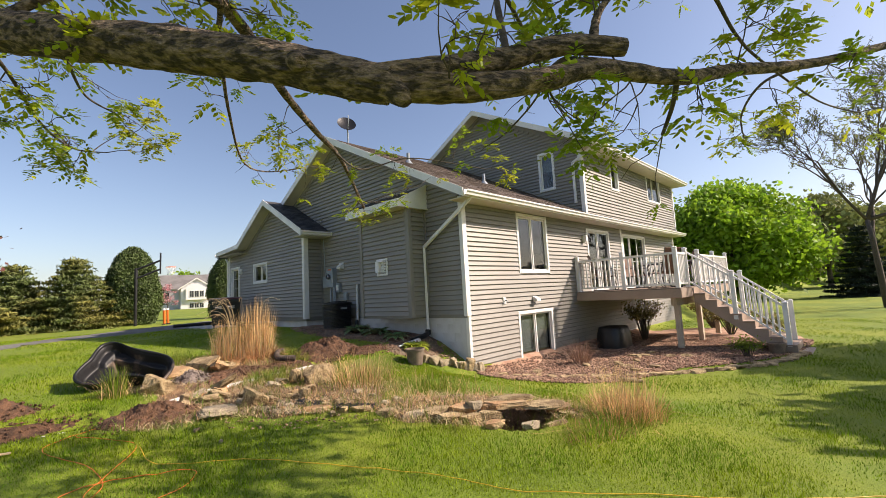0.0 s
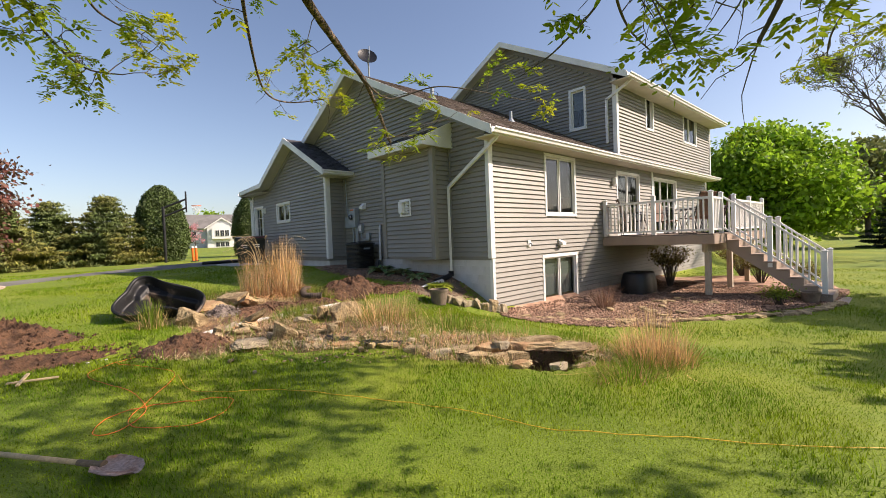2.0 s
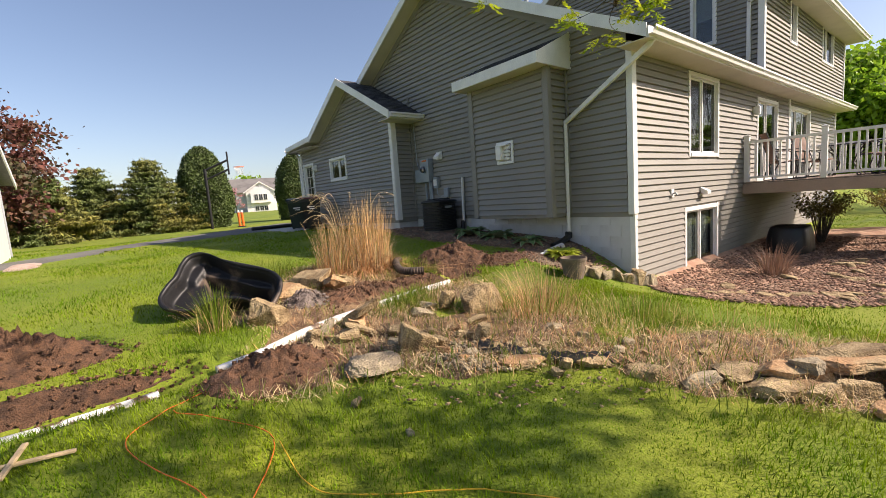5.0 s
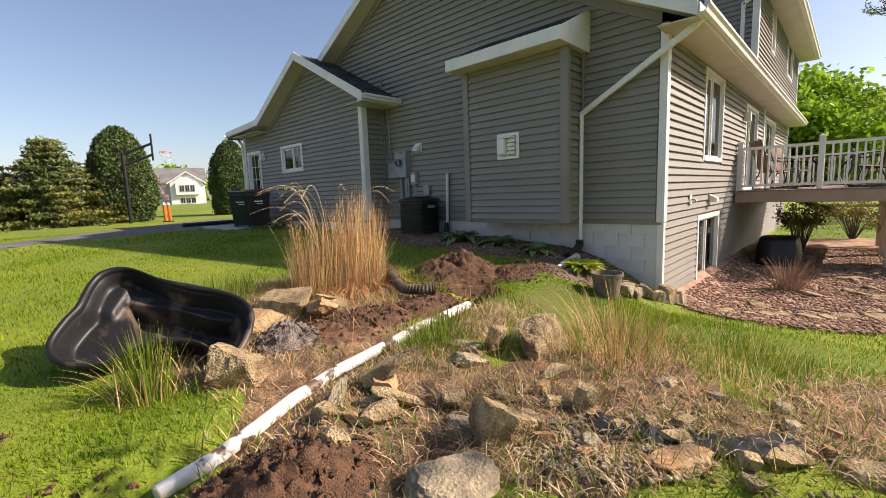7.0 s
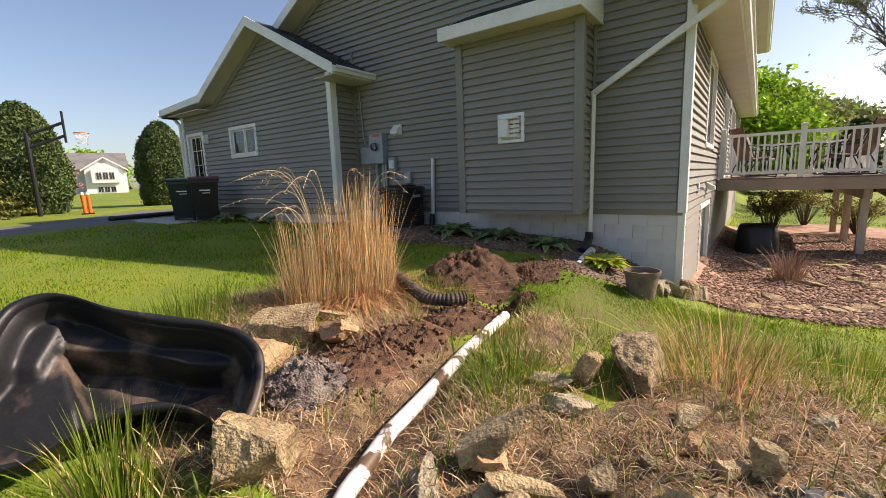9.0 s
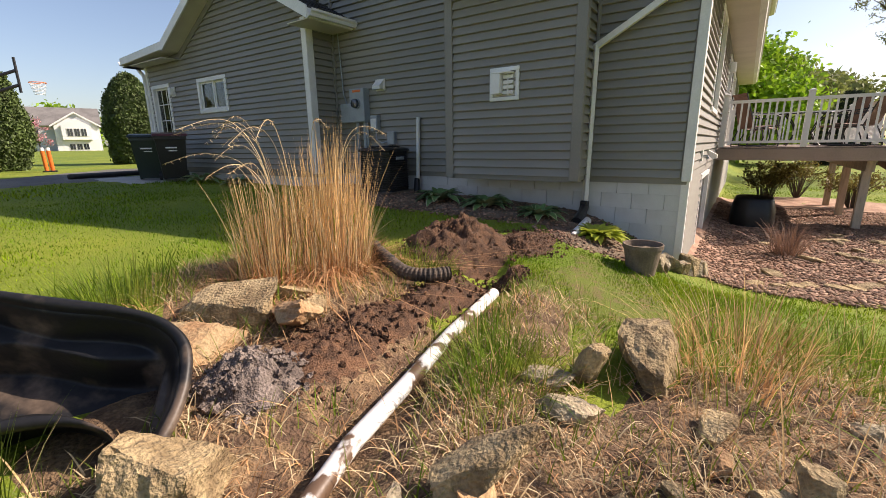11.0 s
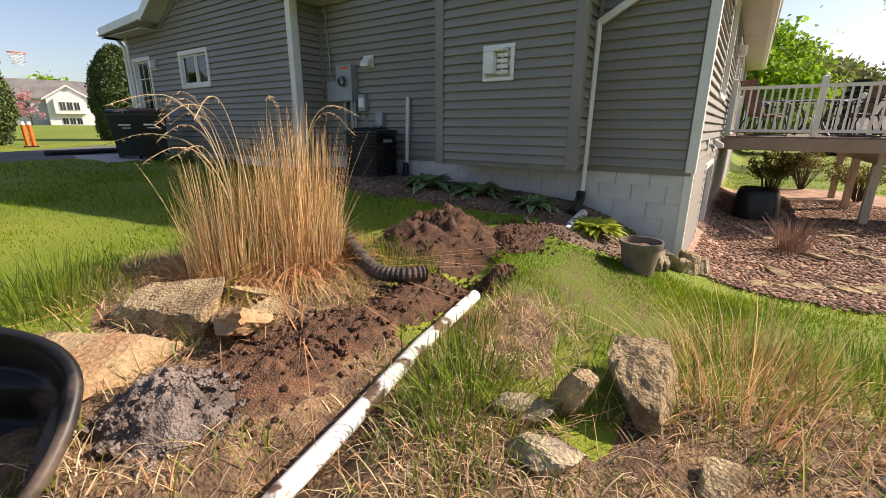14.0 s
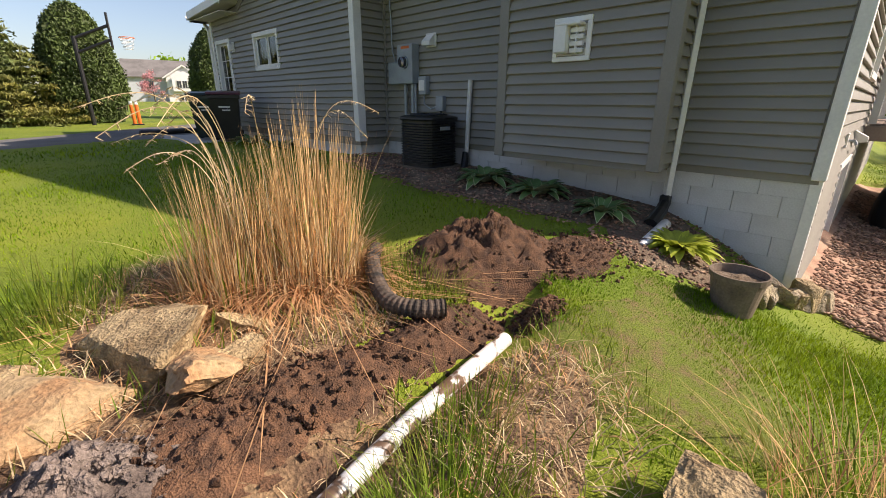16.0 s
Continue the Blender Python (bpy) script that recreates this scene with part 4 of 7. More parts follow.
for k in range(4):
    a = math.pi / 4 + k * math.pi / 2
    part("leg", Build().tube([(14.1 + r * math.cos(a), 6.1 + r * math.sin(a), 0.99 + z) for r, z in ((0.5, 0.69), (0.3, 0.5), (0.2, 0.3), (0.32, 0.1), (0.42, 0.015))], 0.014, 6), M_BLACK, t)
# black covered tub on the stones below the deck
def covered_tub(at, size, h):
    """A rounded lump under a taut black cover: a squared-off ball with a slack hem."""
    x, y = at
    z = land(x, y) - 0.02
    t = thing("covered_fire_pit", "low fire pit under a rounded black cover below the deck", "fire pit", (x, y, z))
    b, nu, nv = Build(), 40, 14
    for j in range(nv + 1):
        v = j / nv
        zz = h * min(1.0, 1.25 * v) if v < 0.8 else h * (1 + 0.06 * (v - 0.8) / 0.2)
        q = (1.0 - 0.16 * (v / 0.8) ** 3) if v <= 0.8 else 0.84 * math.sqrt(max(0.0, 1 - ((v - 0.8) / 0.2) ** 2))
        for k in range(nu):
            a = 2 * math.pi * k / nu
            c, sn = math.cos(a), math.sin(a)
            f = q * (1 + 0.02 * math.sin(9 * a) * (1 - v)) / (abs(c) ** 3.2 + abs(sn) ** 3.2) ** (1 / 3.2)
            b.v.append((x + size[0] * c * f, y + size[1] * sn * f, z + zz + 0.012 * noise.noise((c * 3, sn * 3, v * 4))))
    b.f = [(j * nu + k, j * nu + (k + 1) % nu, (j + 1) * nu + (k + 1) % nu, (j + 1) * nu + k) for j in range(nv) for k in range(nu)]
    part("cover", b, M_BLACK, t, smooth=True)
    hem = [(x + size[0] * 1.02 * math.cos(a) / (abs(math.cos(a)) ** 3.2 + abs(math.sin(a)) ** 3.2) ** 0.3125, y + size[1] * 1.02 * math.sin(a) / (abs(math.cos(a)) ** 3.2 + abs(math.sin(a)) ** 3.2) ** 0.3125, z + 0.05) for a in np.linspace(0, 2 * math.pi, 41)]
    part("hem", Build().tube(hem, 0.014, 6), M_BLACK, t, smooth=True)


covered_tub((12.85, 6.85), (0.58, 0.42), 0.64)

# ---- fixtures on the west wall ----
X = 7.14
a = thing("air_conditioner", "dark louvred air conditioning condenser beside the wall", "air conditioner", (6.62, 12.3, 0.3))
zb = gz(6.6, 12.3)
def round_ring(cx, cy, half, z, p=4.5, n=40):
    """A square ring with well rounded corners."""
    return [(cx + half * math.cos(q) / (abs(math.cos(q)) ** p + abs(math.sin(q)) ** p) ** (1 / p),
             cy + half * math.sin(q) / (abs(math.cos(q)) ** p + abs(math.sin(q)) ** p) ** (1 / p), z) for q in np.linspace(0, 2 * math.pi, n, endpoint=False)]


def ring_stack(rings):
    n = len(rings[0])
    b = Build()
    b.v = [p for r in rings for p in r]
    b.f = [(i * n + k, i * n + (k + 1) % n, (i + 1) * n + (k + 1) % n, (i + 1) * n + k) for i in range(len(rings) - 1) for k in range(n)]
    b.f += [tuple(range(n - 1, -1, -1)), tuple(range((len(rings) - 1) * n, len(rings) * n))]
    return b


AX, AY = 6.66, 12.3
part("pad", Build().bevel_box((AX - 0.4, AY - 0.4, zb - 0.1), (AX + 0.4, AY + 0.4, zb + 0.03), 0.01), M_DIRTBED, a)
part("cabinet", ring_stack([round_ring(AX, AY, 0.33, zb + 0.03), round_ring(AX, AY, 0.33, zb + 0.7)]), M_BLACK, a)
for k in range(16):
    z = zb + 0.08 + k * 0.037
    part("louvre", ring_stack([round_ring(AX, AY, 0.336, z), round_ring(AX, AY, 0.35, z + 0.004), round_ring(AX, AY, 0.336, z + 0.016)]), M_BLACK, a)
part("top_cover", ring_stack([round_ring(AX, AY, 0.355, zb + 0.69), round_ring(AX, AY, 0.365, zb + 0.71), round_ring(AX, AY, 0.36, zb + 0.735), round_ring(AX, AY, 0.3, zb + 0.76)]), M_BLACK, a)
part("grille", Build().tube([(AX + 0.27 * math.cos(q), AY + 0.27 * math.sin(q), zb + 0.775) for q in np.linspace(0, 2 * math.pi, 25)], 0.012, 6), M_BLACK, a)
for k in range(12):
    q = k * math.pi / 6
    part("grille_bar", Build().tube([(AX + 0.04 * math.cos(q), AY + 0.04 * math.sin(q), zb + 0.79), (AX + 0.27 * math.cos(q), AY + 0.27 * math.sin(q), zb + 0.775)], 0.005, 5), M_BLACK, a)
part("badge", Build().bevel_box((AX - 0.1, AY - 0.362, zb + 0.56), (AX + 0.1, AY - 0.352, zb + 0.61), 0.002), M_METAL, a)

e = thing("electric_meter", "grey electric meter cabinet with conduits on the siding", "electric meter", (X, 13.2, 1.6))
part("cabinet", Build().bevel_box((X - 0.16, 13.03, 1.57), (X, 13.4, 2.17), 0.012), M_METAL, e)
part("side_box", Build().bevel_box((X - 0.12, 13.4, 1.57), (X, 13.7, 1.92), 0.012), M_METAL, e)
part("meter_dial", Build().tube([(X - 0.16, 13.22, 1.9), (X - 0.2, 13.22, 1.9), (X - 0.235, 13.22, 1.9), (X - 0.245, 13.22, 1.9)], [0.09, 0.085, 0.075, 0.03], 16), M_GLASS, e)
part("meter_ring", Build().tube([(X - 0.158, 13.22, 1.9), (X - 0.185, 13.22, 1.9)], 0.1, 18), M_METAL, e)
part("warning_label", Build().box((X - 0.164, 13.1, 2.1), (X - 0.161, 13.3, 2.14)), M_ORANGE, e)
for y, r in ((13.3, 0.03), (13.12, 0.035), (13.05, 0.02)):
    part("conduit", Build().tube([(X - 0.07, y, 1.57), (X - 0.07, y, 0.55), (X - 0.07, y, 0.3)], r, 10), M_METAL, e)
part("cable", Build().tube([(X - 0.03, 13.6, 1.92), (X - 0.05, 13.66, 2.1), (X - 0.03, 13.7, 2.5), (X - 0.03, 13.75, 3.3)], 0.012, 6), M_METAL, e)
f = thing("junction_box", "small grey utility box with a cable on the siding", "utility box", (X, 12.85, 1.3), group="utility boxes on the wall")
part("box", Build().bevel_box((X - 0.1, 12.78, 1.4), (X, 12.95, 1.68), 0.01), M_METAL, f)
part("cover", Build().bevel_box((X - 0.112, 12.8, 1.46), (X - 0.1, 12.93, 1.62), 0.004), M_TRIM, f)
part("cable", Build().tube([(X - 0.05, 12.86, 1.4), (X - 0.07, 12.84, 1.25), (X - 0.06, 12.7, 1.18), (X - 0.05, 12.56, 1.22)], 0.012, 6), M_METAL, f)
f = thing("junction_box", "small grey utility box with a cable on the siding", "utility box", (X, 12.5, 1.2), group="utility boxes on the wall")
part("box", Build().bevel_box((X - 0.09, 12.4, 1.15), (X, 12.56, 1.38), 0.01), M_METAL, f)
part("cable", Build().tube([(X - 0.04, 12.48, 1.15), (X - 0.06, 12.47, 0.9), (X - 0.12, 12.44, 0.75)], 0.014, 6), M_BLACK, f)
v = thing("dryer_vent", "white hooded dryer vent on the siding", "vent", (X, 12.75, 2.2))
part("plate", Build().bevel_box((X - 0.03, 12.62, 2.1), (X, 12.84, 2.3), 0.006), M_TRIM, v)
part("hood", Build().prism([(X - 0.03, 2.28), (X - 0.14, 2.18), (X - 0.14, 2.12), (X - 0.03, 2.12)], "y", 12.64, 12.82), M_TRIM, v)
p = thing("intake_pipe", "white pvc pipe standing against the wall", "pipe", (X, 11.88, 0.6))
part("pipe", Build().tube([(X - 0.05, 11.86, 1.6), (X - 0.05, 11.9, 0.6), (X - 0.06, 11.92, 0.5)], 0.035, 12), M_TRIM, p)
part("boot", Build().tube([(X - 0.06, 11.92, 0.56), (X - 0.09, 11.9, 0.42), (X - 0.16, 11.86, 0.3)], [0.045, 0.055, 0.06], 10), M_BLACK, p)
v = thing("wall_vent", "white square wall vent with a louvred hood on the bay", "vent", (6.57, 9.95, 1.9))
XB = 6.575
part("frame", Build().bevel_box((XB - 0.03, 9.74, 1.71), (XB, 10.18, 1.76), 0.006).bevel_box((XB - 0.03, 9.74, 2.09), (XB, 10.18, 2.14), 0.006)
     .bevel_box((XB - 0.03, 9.74, 1.76), (XB, 9.79, 2.09), 0.006).bevel_box((XB - 0.03, 10.13, 1.76), (XB, 10.18, 2.09), 0.006), M_WHITE, v)
part("backing", Build().box((XB - 0.008, 9.79, 1.76), (XB, 10.13, 2.09)), M_CURTAIN, v)
part("hood", Build().bevel_box((XB - 0.12, 9.98, 1.79), (XB - 0.008, 10.12, 2.06), 0.012), M_WHITE, v)
part("cap", Build().bevel_box((XB - 0.125, 9.82, 2.05), (XB - 0.008, 10.12, 2.08), 0.008), M_WHITE, v)
for k in range(4):
    part("slat", Build().bevel_box((XB - 0.05, 9.82, 1.79 + k * 0.066), (XB - 0.01, 9.97, 1.835 + k * 0.066), 0.004), M_WHITE, v)
part("mullion", Build().bevel_box((XB - 0.055, 9.89, 1.78), (XB - 0.01, 9.905, 2.05), 0.003), M_WHITE, v)
for (x, z, nm, lab) in ((8.55, 0.92, "hose_spigot", "small white outdoor tap plate on the siding"), (9.9, 0.9, "exhaust_hood", "white angled exhaust hood on the siding")):
    s = thing(nm, lab, "fixture", (x, 7.68, z))
    part("plate", Build().bevel_box((x - 0.06, 7.655, z - 0.08), (x + 0.06, 7.68, z + 0.08), 0.006), M_TRIM, s)
    if nm == "exhaust_hood":
        part("hood", Build().prism([(7.655, z + 0.07), (7.53, z + 0.0), (7.53, z - 0.06), (7.6, z - 0.07), (7.655, z - 0.02)], "x", x - 0.08, x + 0.1), M_WHITE, s)
    else:
        part("tap", Build().tube([(x, 7.65, z), (x, 7.6, z), (x, 7.58, z - 0.04)], 0.016, 8), M_METAL, s)
for (x, y, z) in ((13.05, 7.6, 2.72),):
    s = thing("wall_lantern", "white coach lantern beside the patio door", "lamp", (x, y, z))
    part("bracket", Build().bevel_box((x - 0.05, 7.65, z - 0.08), (x + 0.05, 7.68, z + 0.08), 0.006), M_TRIM, s)
    part("lantern", Build().bevel_box((x - 0.06, 7.53, z - 0.12), (x + 0.06, 7.65, z + 0.1), 0.02), M_WHITE, s)
s = thing("door_light", "white wall light beside the garage door", "lamp", (6.5, 19.05, 2.5))
part("plate", Build().bevel_box((6.48, 18.98, 2.4), (6.51, 19.12, 2.62), 0.006), M_TRIM, s)
part("lantern", Build().bevel_box((6.38, 19.0, 2.42), (6.48, 19.1, 2.6), 0.02), M_WHITE, s)
# satellite dish and roof vents on the main roof
s = thing("satellite_dish", "dark grey satellite dish on a mast on the roof", "satellite dish", (7.6, MP, MZ))
part("mast", Build().tube([(7.6, MP, MZ - 0.05), (7.6, MP, MZ + 0.35), (7.5, MP - 0.1, MZ + 0.5)], 0.025, 8), M_METAL, s)
b = Build()
rr, nn = 5, 20
dm = Matrix.Translation((7.45, MP - 0.15, MZ + 0.52)) @ Vector((-0.3, -0.75, 0.45)).to_track_quat("Z", "Y").to_matrix().to_4x4()
for back in (0.0, -0.012):
    for i in range(1, rr + 1):
        r = 0.3 * i / rr
        for k in range(nn):
            q = 2 * math.pi * k / nn
            b.v.append(tuple(dm @ Vector((r * math.cos(q), r * math.sin(q), r * r * 0.8 + back))))
for o in (0, rr * nn):
    b.f += [(o + i * nn + k, o + i * nn + (k + 1) % nn, o + (i + 1) * nn + (k + 1) % nn, o + (i + 1) * nn + k) for i in range(rr - 1) for k in range(nn)]
    b.f.append(tuple(o + k for k in range(nn)))
b.f += [((rr - 1) * nn + k, (rr - 1) * nn + (k + 1) % nn, (2 * rr - 1) * nn + (k + 1) % nn, (2 * rr - 1) * nn + k) for k in range(nn)]
part("reflector", b, M_BLACK, s)
part("feed_arm", Build().tube([tuple(dm @ Vector((0, -0.28, 0.05))), tuple(dm @ Vector((0, -0.2, 0.3))), tuple(dm @ Vector((0, 0, 0.4)))], 0.015, 6), M_METAL, s)
for x, y in ((8.2, 10.6), (10.5, 9.6)):
    s = thing("roof_vent", "small metal vent pipe on the roof", "vent", (x, y, eave_z(y)), group="roof vents")
    part("pipe", Build().tube([(x, y, eave_z(y) - 0.05), (x, y, eave_z(y) + 0.3)], 0.05, 10), M_METAL, s)
    part("flashing", Build().tube([(x, y, eave_z(y) - 0.05), (x, y, eave_z(y) + 0.08)], [0.14, 0.055], 12), M_METAL, s)

# ---- garden things ----
def rock_mesh(name, size, material, seed, flat=1.0, cuts=10):
    """A broken block of stone: a subdivided ball shaved by random planes, with a rough face."""
    rng = random.Random(seed)
    bm = bmesh.new()
    bmesh.ops.create_icosphere(bm, subdivisions=4, radius=1.0)
    planes = []
    for _ in range(cuts):
        n = Vector((rng.gauss(0, 1), rng.gauss(0, 1), rng.gauss(0, 0.5))).normalized()
        planes.append((n, rng.uniform(0.42, 0.72)))
    planes.append((Vector((rng.uniform(-.15, .15), rng.uniform(-.15, .15), 1)).normalized(), 0.55))
    planes.append((Vector((0, 0, -1)), 0.55))
    off = Vector((rng.uniform(-9, 9), rng.uniform(-9, 9), rng.uniform(-9, 9)))
    for v in bm.verts:
        for n, d in planes:
            k = v.co.dot(n) - d
            if k > 0:
                v.co -= n * k * 0.96
        q = v.co * 2.2 + off
        v.co *= 1 + 0.09 * noise.noise(q) + 0.07 * noise.noise(q * 3.1) + 0.035 * noise.noise(q * 8) + 0.02 * noise.noise(q * 17)
        v.co = Vector((v.co.x * size[0], v.co.y * size[1], v.co.z * size[2]))
    me = bpy.data.meshes.new(name)
    bm.to_mesh(me)
    bm.free()
    me.materials.append(material)
    return me


def rock(at, size, material=None, rot=(0, 0, 0), seed=0, sink=0.25, label="broken tan limestone rock lying in the bed"):
    m = material or M_ROCK
    ob = new("rock", rock_mesh("rock", (size[0] / 1.45, size[1] / 1.45, size[2] / 1.1), m, seed))
    ob.matrix_basis = pose(at[0], at[1], at[2] if len(at) > 2 else land(*at) + size[2] * (0.5 - sink), *rot)
    return tagged(ob, label, "rock", "rocks round the bed")


R = random.Random(5)
BIG = "large tan limestone slab at the edge of the bed"
rock((2.33, 9.74), (0.72, 0.52, 0.2), M_ROCK, (12, -8, -35), 11, 0.15, BIG)
rock((1.87, 9.42), (0.62, 0.46, 0.16), M_ROCKRED, (10, -5, 10), 12, 0.2, "flat rust-stained limestone slab beside the pond shell")
rock((1.72, 9.76), (0.42, 0.3, 0.13), M_ROCK, (4, 8, -10), 13, 0.2, BIG)
rock((1.4, 8.55), (0.4, 0.36, 0.25), M_ROCK, (20, 10, 30), 14, 0.2, BIG)
rock((2.78, 9.62), (0.3, 0.14, 0.1), M_ROCK, (0, 10, -40), 15)
rock((2.62, 9.35), (0.3, 0.22, 0.12), M_ROCK, (10, 0, 20), 16)
rock((1.65, 6.9), (0.42, 0.3, 0.12), M_ROCKGREY, (6, 4, 15), 17, 0.1, "grey pitted limestone slab lying on the lawn edge")
rock((2.08, 6.96), (0.32, 0.24, 0.24), M_ROCK, (10, 24, -35), 18, 0.1, "pale broken limestone rock standing on the bed edge")
rock((3.38, 7.45), (0.5, 0.36, 0.34), M_ROCK, (-24, 8, 15), 19, 0.25, "upright pitted tan limestone block")
rock((3.05, 7.68), (0.16, 0.14, 0.26), M_ROCK, (8, -8, 30), 20, 0.2)
rock((2.85, 7.85), (0.16, 0.28, 0.1), M_ROCKGREY, (0, 10, 10), 21)
rock((2.66, 7.68), (0.16, 0.3, 0.12), M_ROCKGREY, (0, 8, 25), 22)
def slab_between(p, q, w, t, material, seed, label):
    """A long broken slab of stone that reaches from p to q."""
    p, q = Vector(p), Vector(q)
    L = (q - p).length
    ob = new("rock", rock_mesh("rock", (L / 1.75, w / 1.6, t / 1.2), material, seed, cuts=7))
    ob.matrix_basis = Matrix.Translation((p + q) / 2) @ (q - p).to_track_quat("X", "Z").to_matrix().to_4x4()
    return tagged(ob, label, "rock", "rocks round the bed")


PILE = "broken limestone slab in a loose pile of rubble"
for i, (x, y, sx, sy, sz, rx, ry, rz, m) in enumerate((
        (1.99, 7.74, .3, .22, .15, 6, 12, -30, M_ROCKRED), (1.84, 7.67, .3, .15, .08, 0, -8, -25, M_ROCK), (1.77, 7.52, .42, .24, .12, 4, 6, -20, M_ROCK),
        (1.56, 7.74, .26, .18, .13, 0, 5, 20, M_ROCK), (1.74, 7.88, .28, .12, .08, 10, -18, 40, M_ROCKGREY), (1.66, 7.66, .22, .12, .06, 0, 10, 75, M_ROCKRED),
        (2.19, 7.33, .25, .2, .15, 8, 0, 15, M_ROCK), (2.31, 6.87, .24, .2, .12, 0, 8, -20, M_ROCK), (2.7, 7.06, .2, .15, .1, 5, 0, 10, M_ROCKRED),
        (2.94, 7.1, .3, .18, .1, 0, -6, -15, M_ROCK), (2.62, 6.9, .27, .15, .09, 0, 10, -30, M_ROCK), (2.73, 6.78, .21, .2, .19, 10, 0, 50, M_ROCK),
        (2.77, 6.32, .25, .16, .08, 0, 6, -25, M_ROCK), (2.62, 6.2, .46, .26, .09, 0, 0, -35, M_ROCKRED), (1.46, 7.52, .22, .14, .1, 0, -10, 90, M_ROCK),
        (2.05, 7.18, .2, .14, .08, 0, 0, 60, M_ROCKGREY), (2.45, 7.2, .16, .12, .07, 0, 8, 20, M_ROCK), (2.4, 6.6, .2, .15, .08, 0, 0, 5, M_ROCKGREY))):
    rock((x, y), (sx * 0.74, sy * 0.74, sz * 0.7), m, (rx, ry, rz), 130 + i, -0.1, PILE)
slab_between((1.9, 7.93, -0.02), (2.09, 7.56, 0.22), 0.17, 0.09, M_ROCK, 161, "weathered tan slab of layered stone propped up on rubble")
slab_between((1.83, 7.66, 0.05), (2.03, 7.42, -0.05), 0.1, 0.05, M_ROCK, 162, "narrow tan stone splinter leaning on the pile")
# rim of the dug-out pond: flat slabs in layers, the back ones bridging the hole
RIM = "flat limestone slab rimming the dug-out pond hole"
for i, (x, y, sx, sy, sz, lift, rz) in enumerate((
        (3.68, 5.02, .6, .36, .1, .02, -35), (3.55, 4.72, .55, .3, .1, .02, -30), (3.85, 4.78, .5, .3, .12, .06, -40), (3.98, 4.62, .34, .24, .1, .12, -20),
        (3.95, 4.38, .42, .2, .13, .03, -38), (3.74, 4.5, .36, .22, .1, .03, -25), (3.82, 4.12, .32, .2, .08, .02, -30), (4.1, 3.82, .36, .18, .07, .01, -30),
        (4.45, 3.66, .5, .22, .06, .01, -30), (4.92, 3.72, .46, .24, .07, .02, -35), (5.05, 3.98, .5, .34, .09, .03, -40), (3.35, 5.15, .4, .26, .08, .02, -40),
        (3.15, 5.5, .42, .26, .08, .01, -50), (3.02, 5.85, .36, .22, .07, .01, -40), (4.2, 4.62, .3, .26, .16, .02, 20), (4.98, 4.12, .3, .26, .14, .02, 10))):
    x, y = HOLE[0] + (x - 4.33) * 0.88, HOLE[1] + (y - 4.12) * 0.88
    rock((x, y, gz(x, y) + lift + sz * 0.25), (sx * 0.72, sy * 0.72, sz * 0.85), (M_ROCK, M_ROCK, M_ROCKRED, M_ROCKGREY)[i % 4], (R.uniform(-7, 7), R.uniform(-7, 7), rz), 40 + i, label=RIM)
hx0, hy0 = HOLE
zr = gz(hx0 + 0.15, hy0 + 0.15) + 0.11
slab_between((hx0 - 0.2, hy0 + 0.46, zr + 0.03), (hx0 + 0.34, hy0 + 0.08, zr + 0.02), 0.36, 0.075, M_ROCKRED, 171, RIM)
slab_between((hx0 + 0.2, hy0 + 0.14, zr), (hx0 + 0.68, hy0 - 0.2, zr - 0.03), 0.32, 0.07, M_ROCK, 172, RIM)
slab_between((hx0 - 0.02, hy0 + 0.44, zr + 0.08), (hx0 + 0.44, hy0 + 0.14, zr + 0.06), 0.24, 0.05, M_ROCK, 173, RIM)
slab_between((hx0 - 0.24, hy0 + 0.2, zr - 0.22), (hx0 - 0.2, hy0 + 0.1, zr - 0.04), 0.16, 0.07, M_ROCK, 174, "tan stone leaning at the mouth of the pond hole")
# stepping stones and small rubble
for i in range(34):
    u = R.random()
    x, y = 1.3 + 3.4 * u + R.gauss(0, 0.3), 7.4 - 2.6 * u + R.gauss(0, 0.3)
    s = R.uniform(0.05, 0.14)
    rock((x, y), (s, s * R.uniform(.6, 1), s * R.uniform(.4, .7)), (M_ROCK, M_ROCKGREY, M_ROCKRED, M_ROCK)[i % 4], (0, 0, R.uniform(0, 180)), 60 + i % 12, 0.2, "small piece of tan limestone rubble")
# low edging wall of stones by the corner of the house
for i in range(14):
    u = i / 13
    x, y = 6.0 + 1.15 * u + R.uniform(-.06, .06), 7.98 - 0.5 * u + R.uniform(-.08, .08)
    s = R.uniform(0.2, 0.34)
    rock((x, y), (s, s * 0.7, s * R.uniform(.5, .8)), M_ROCKGREY if i % 3 else M_ROCK, (R.uniform(-20, 20), 0, R.uniform(0, 180)), 80 + i, 0.2, "weathered grey stone of the low edging by the house corner")
for i in range(44):
    u = i / 43
    x, y = (7.2 + 6.2 * u, 6.9 - 4.4 * math.sin(u * 1.65) ** 0.9 + R.uniform(-.08, .08))
    rock((x, y), (0.3, 0.2, 0.08), M_ROCK, (0, 0, R.uniform(0, 180)), 100 + i % 10, 0.35, "flat grey edging stone round the mulch bed")
for i in range(16):
    rock((R.uniform(8, 13), R.uniform(4.6, 6.8)), (R.uniform(.2, .45), R.uniform(.15, .3), 0.08), M_ROCK, (0, 0, R.uniform(0, 180)), 110 + i % 8, 0.15, "flat pale stepping stone in the mulch")

rock((2.5, 9.3), (0.24, 0.5, 0.14), M_ROCKRED, (-26, 8, -38), 31, 0.0, "upended brown stone leaning on a limestone slab")


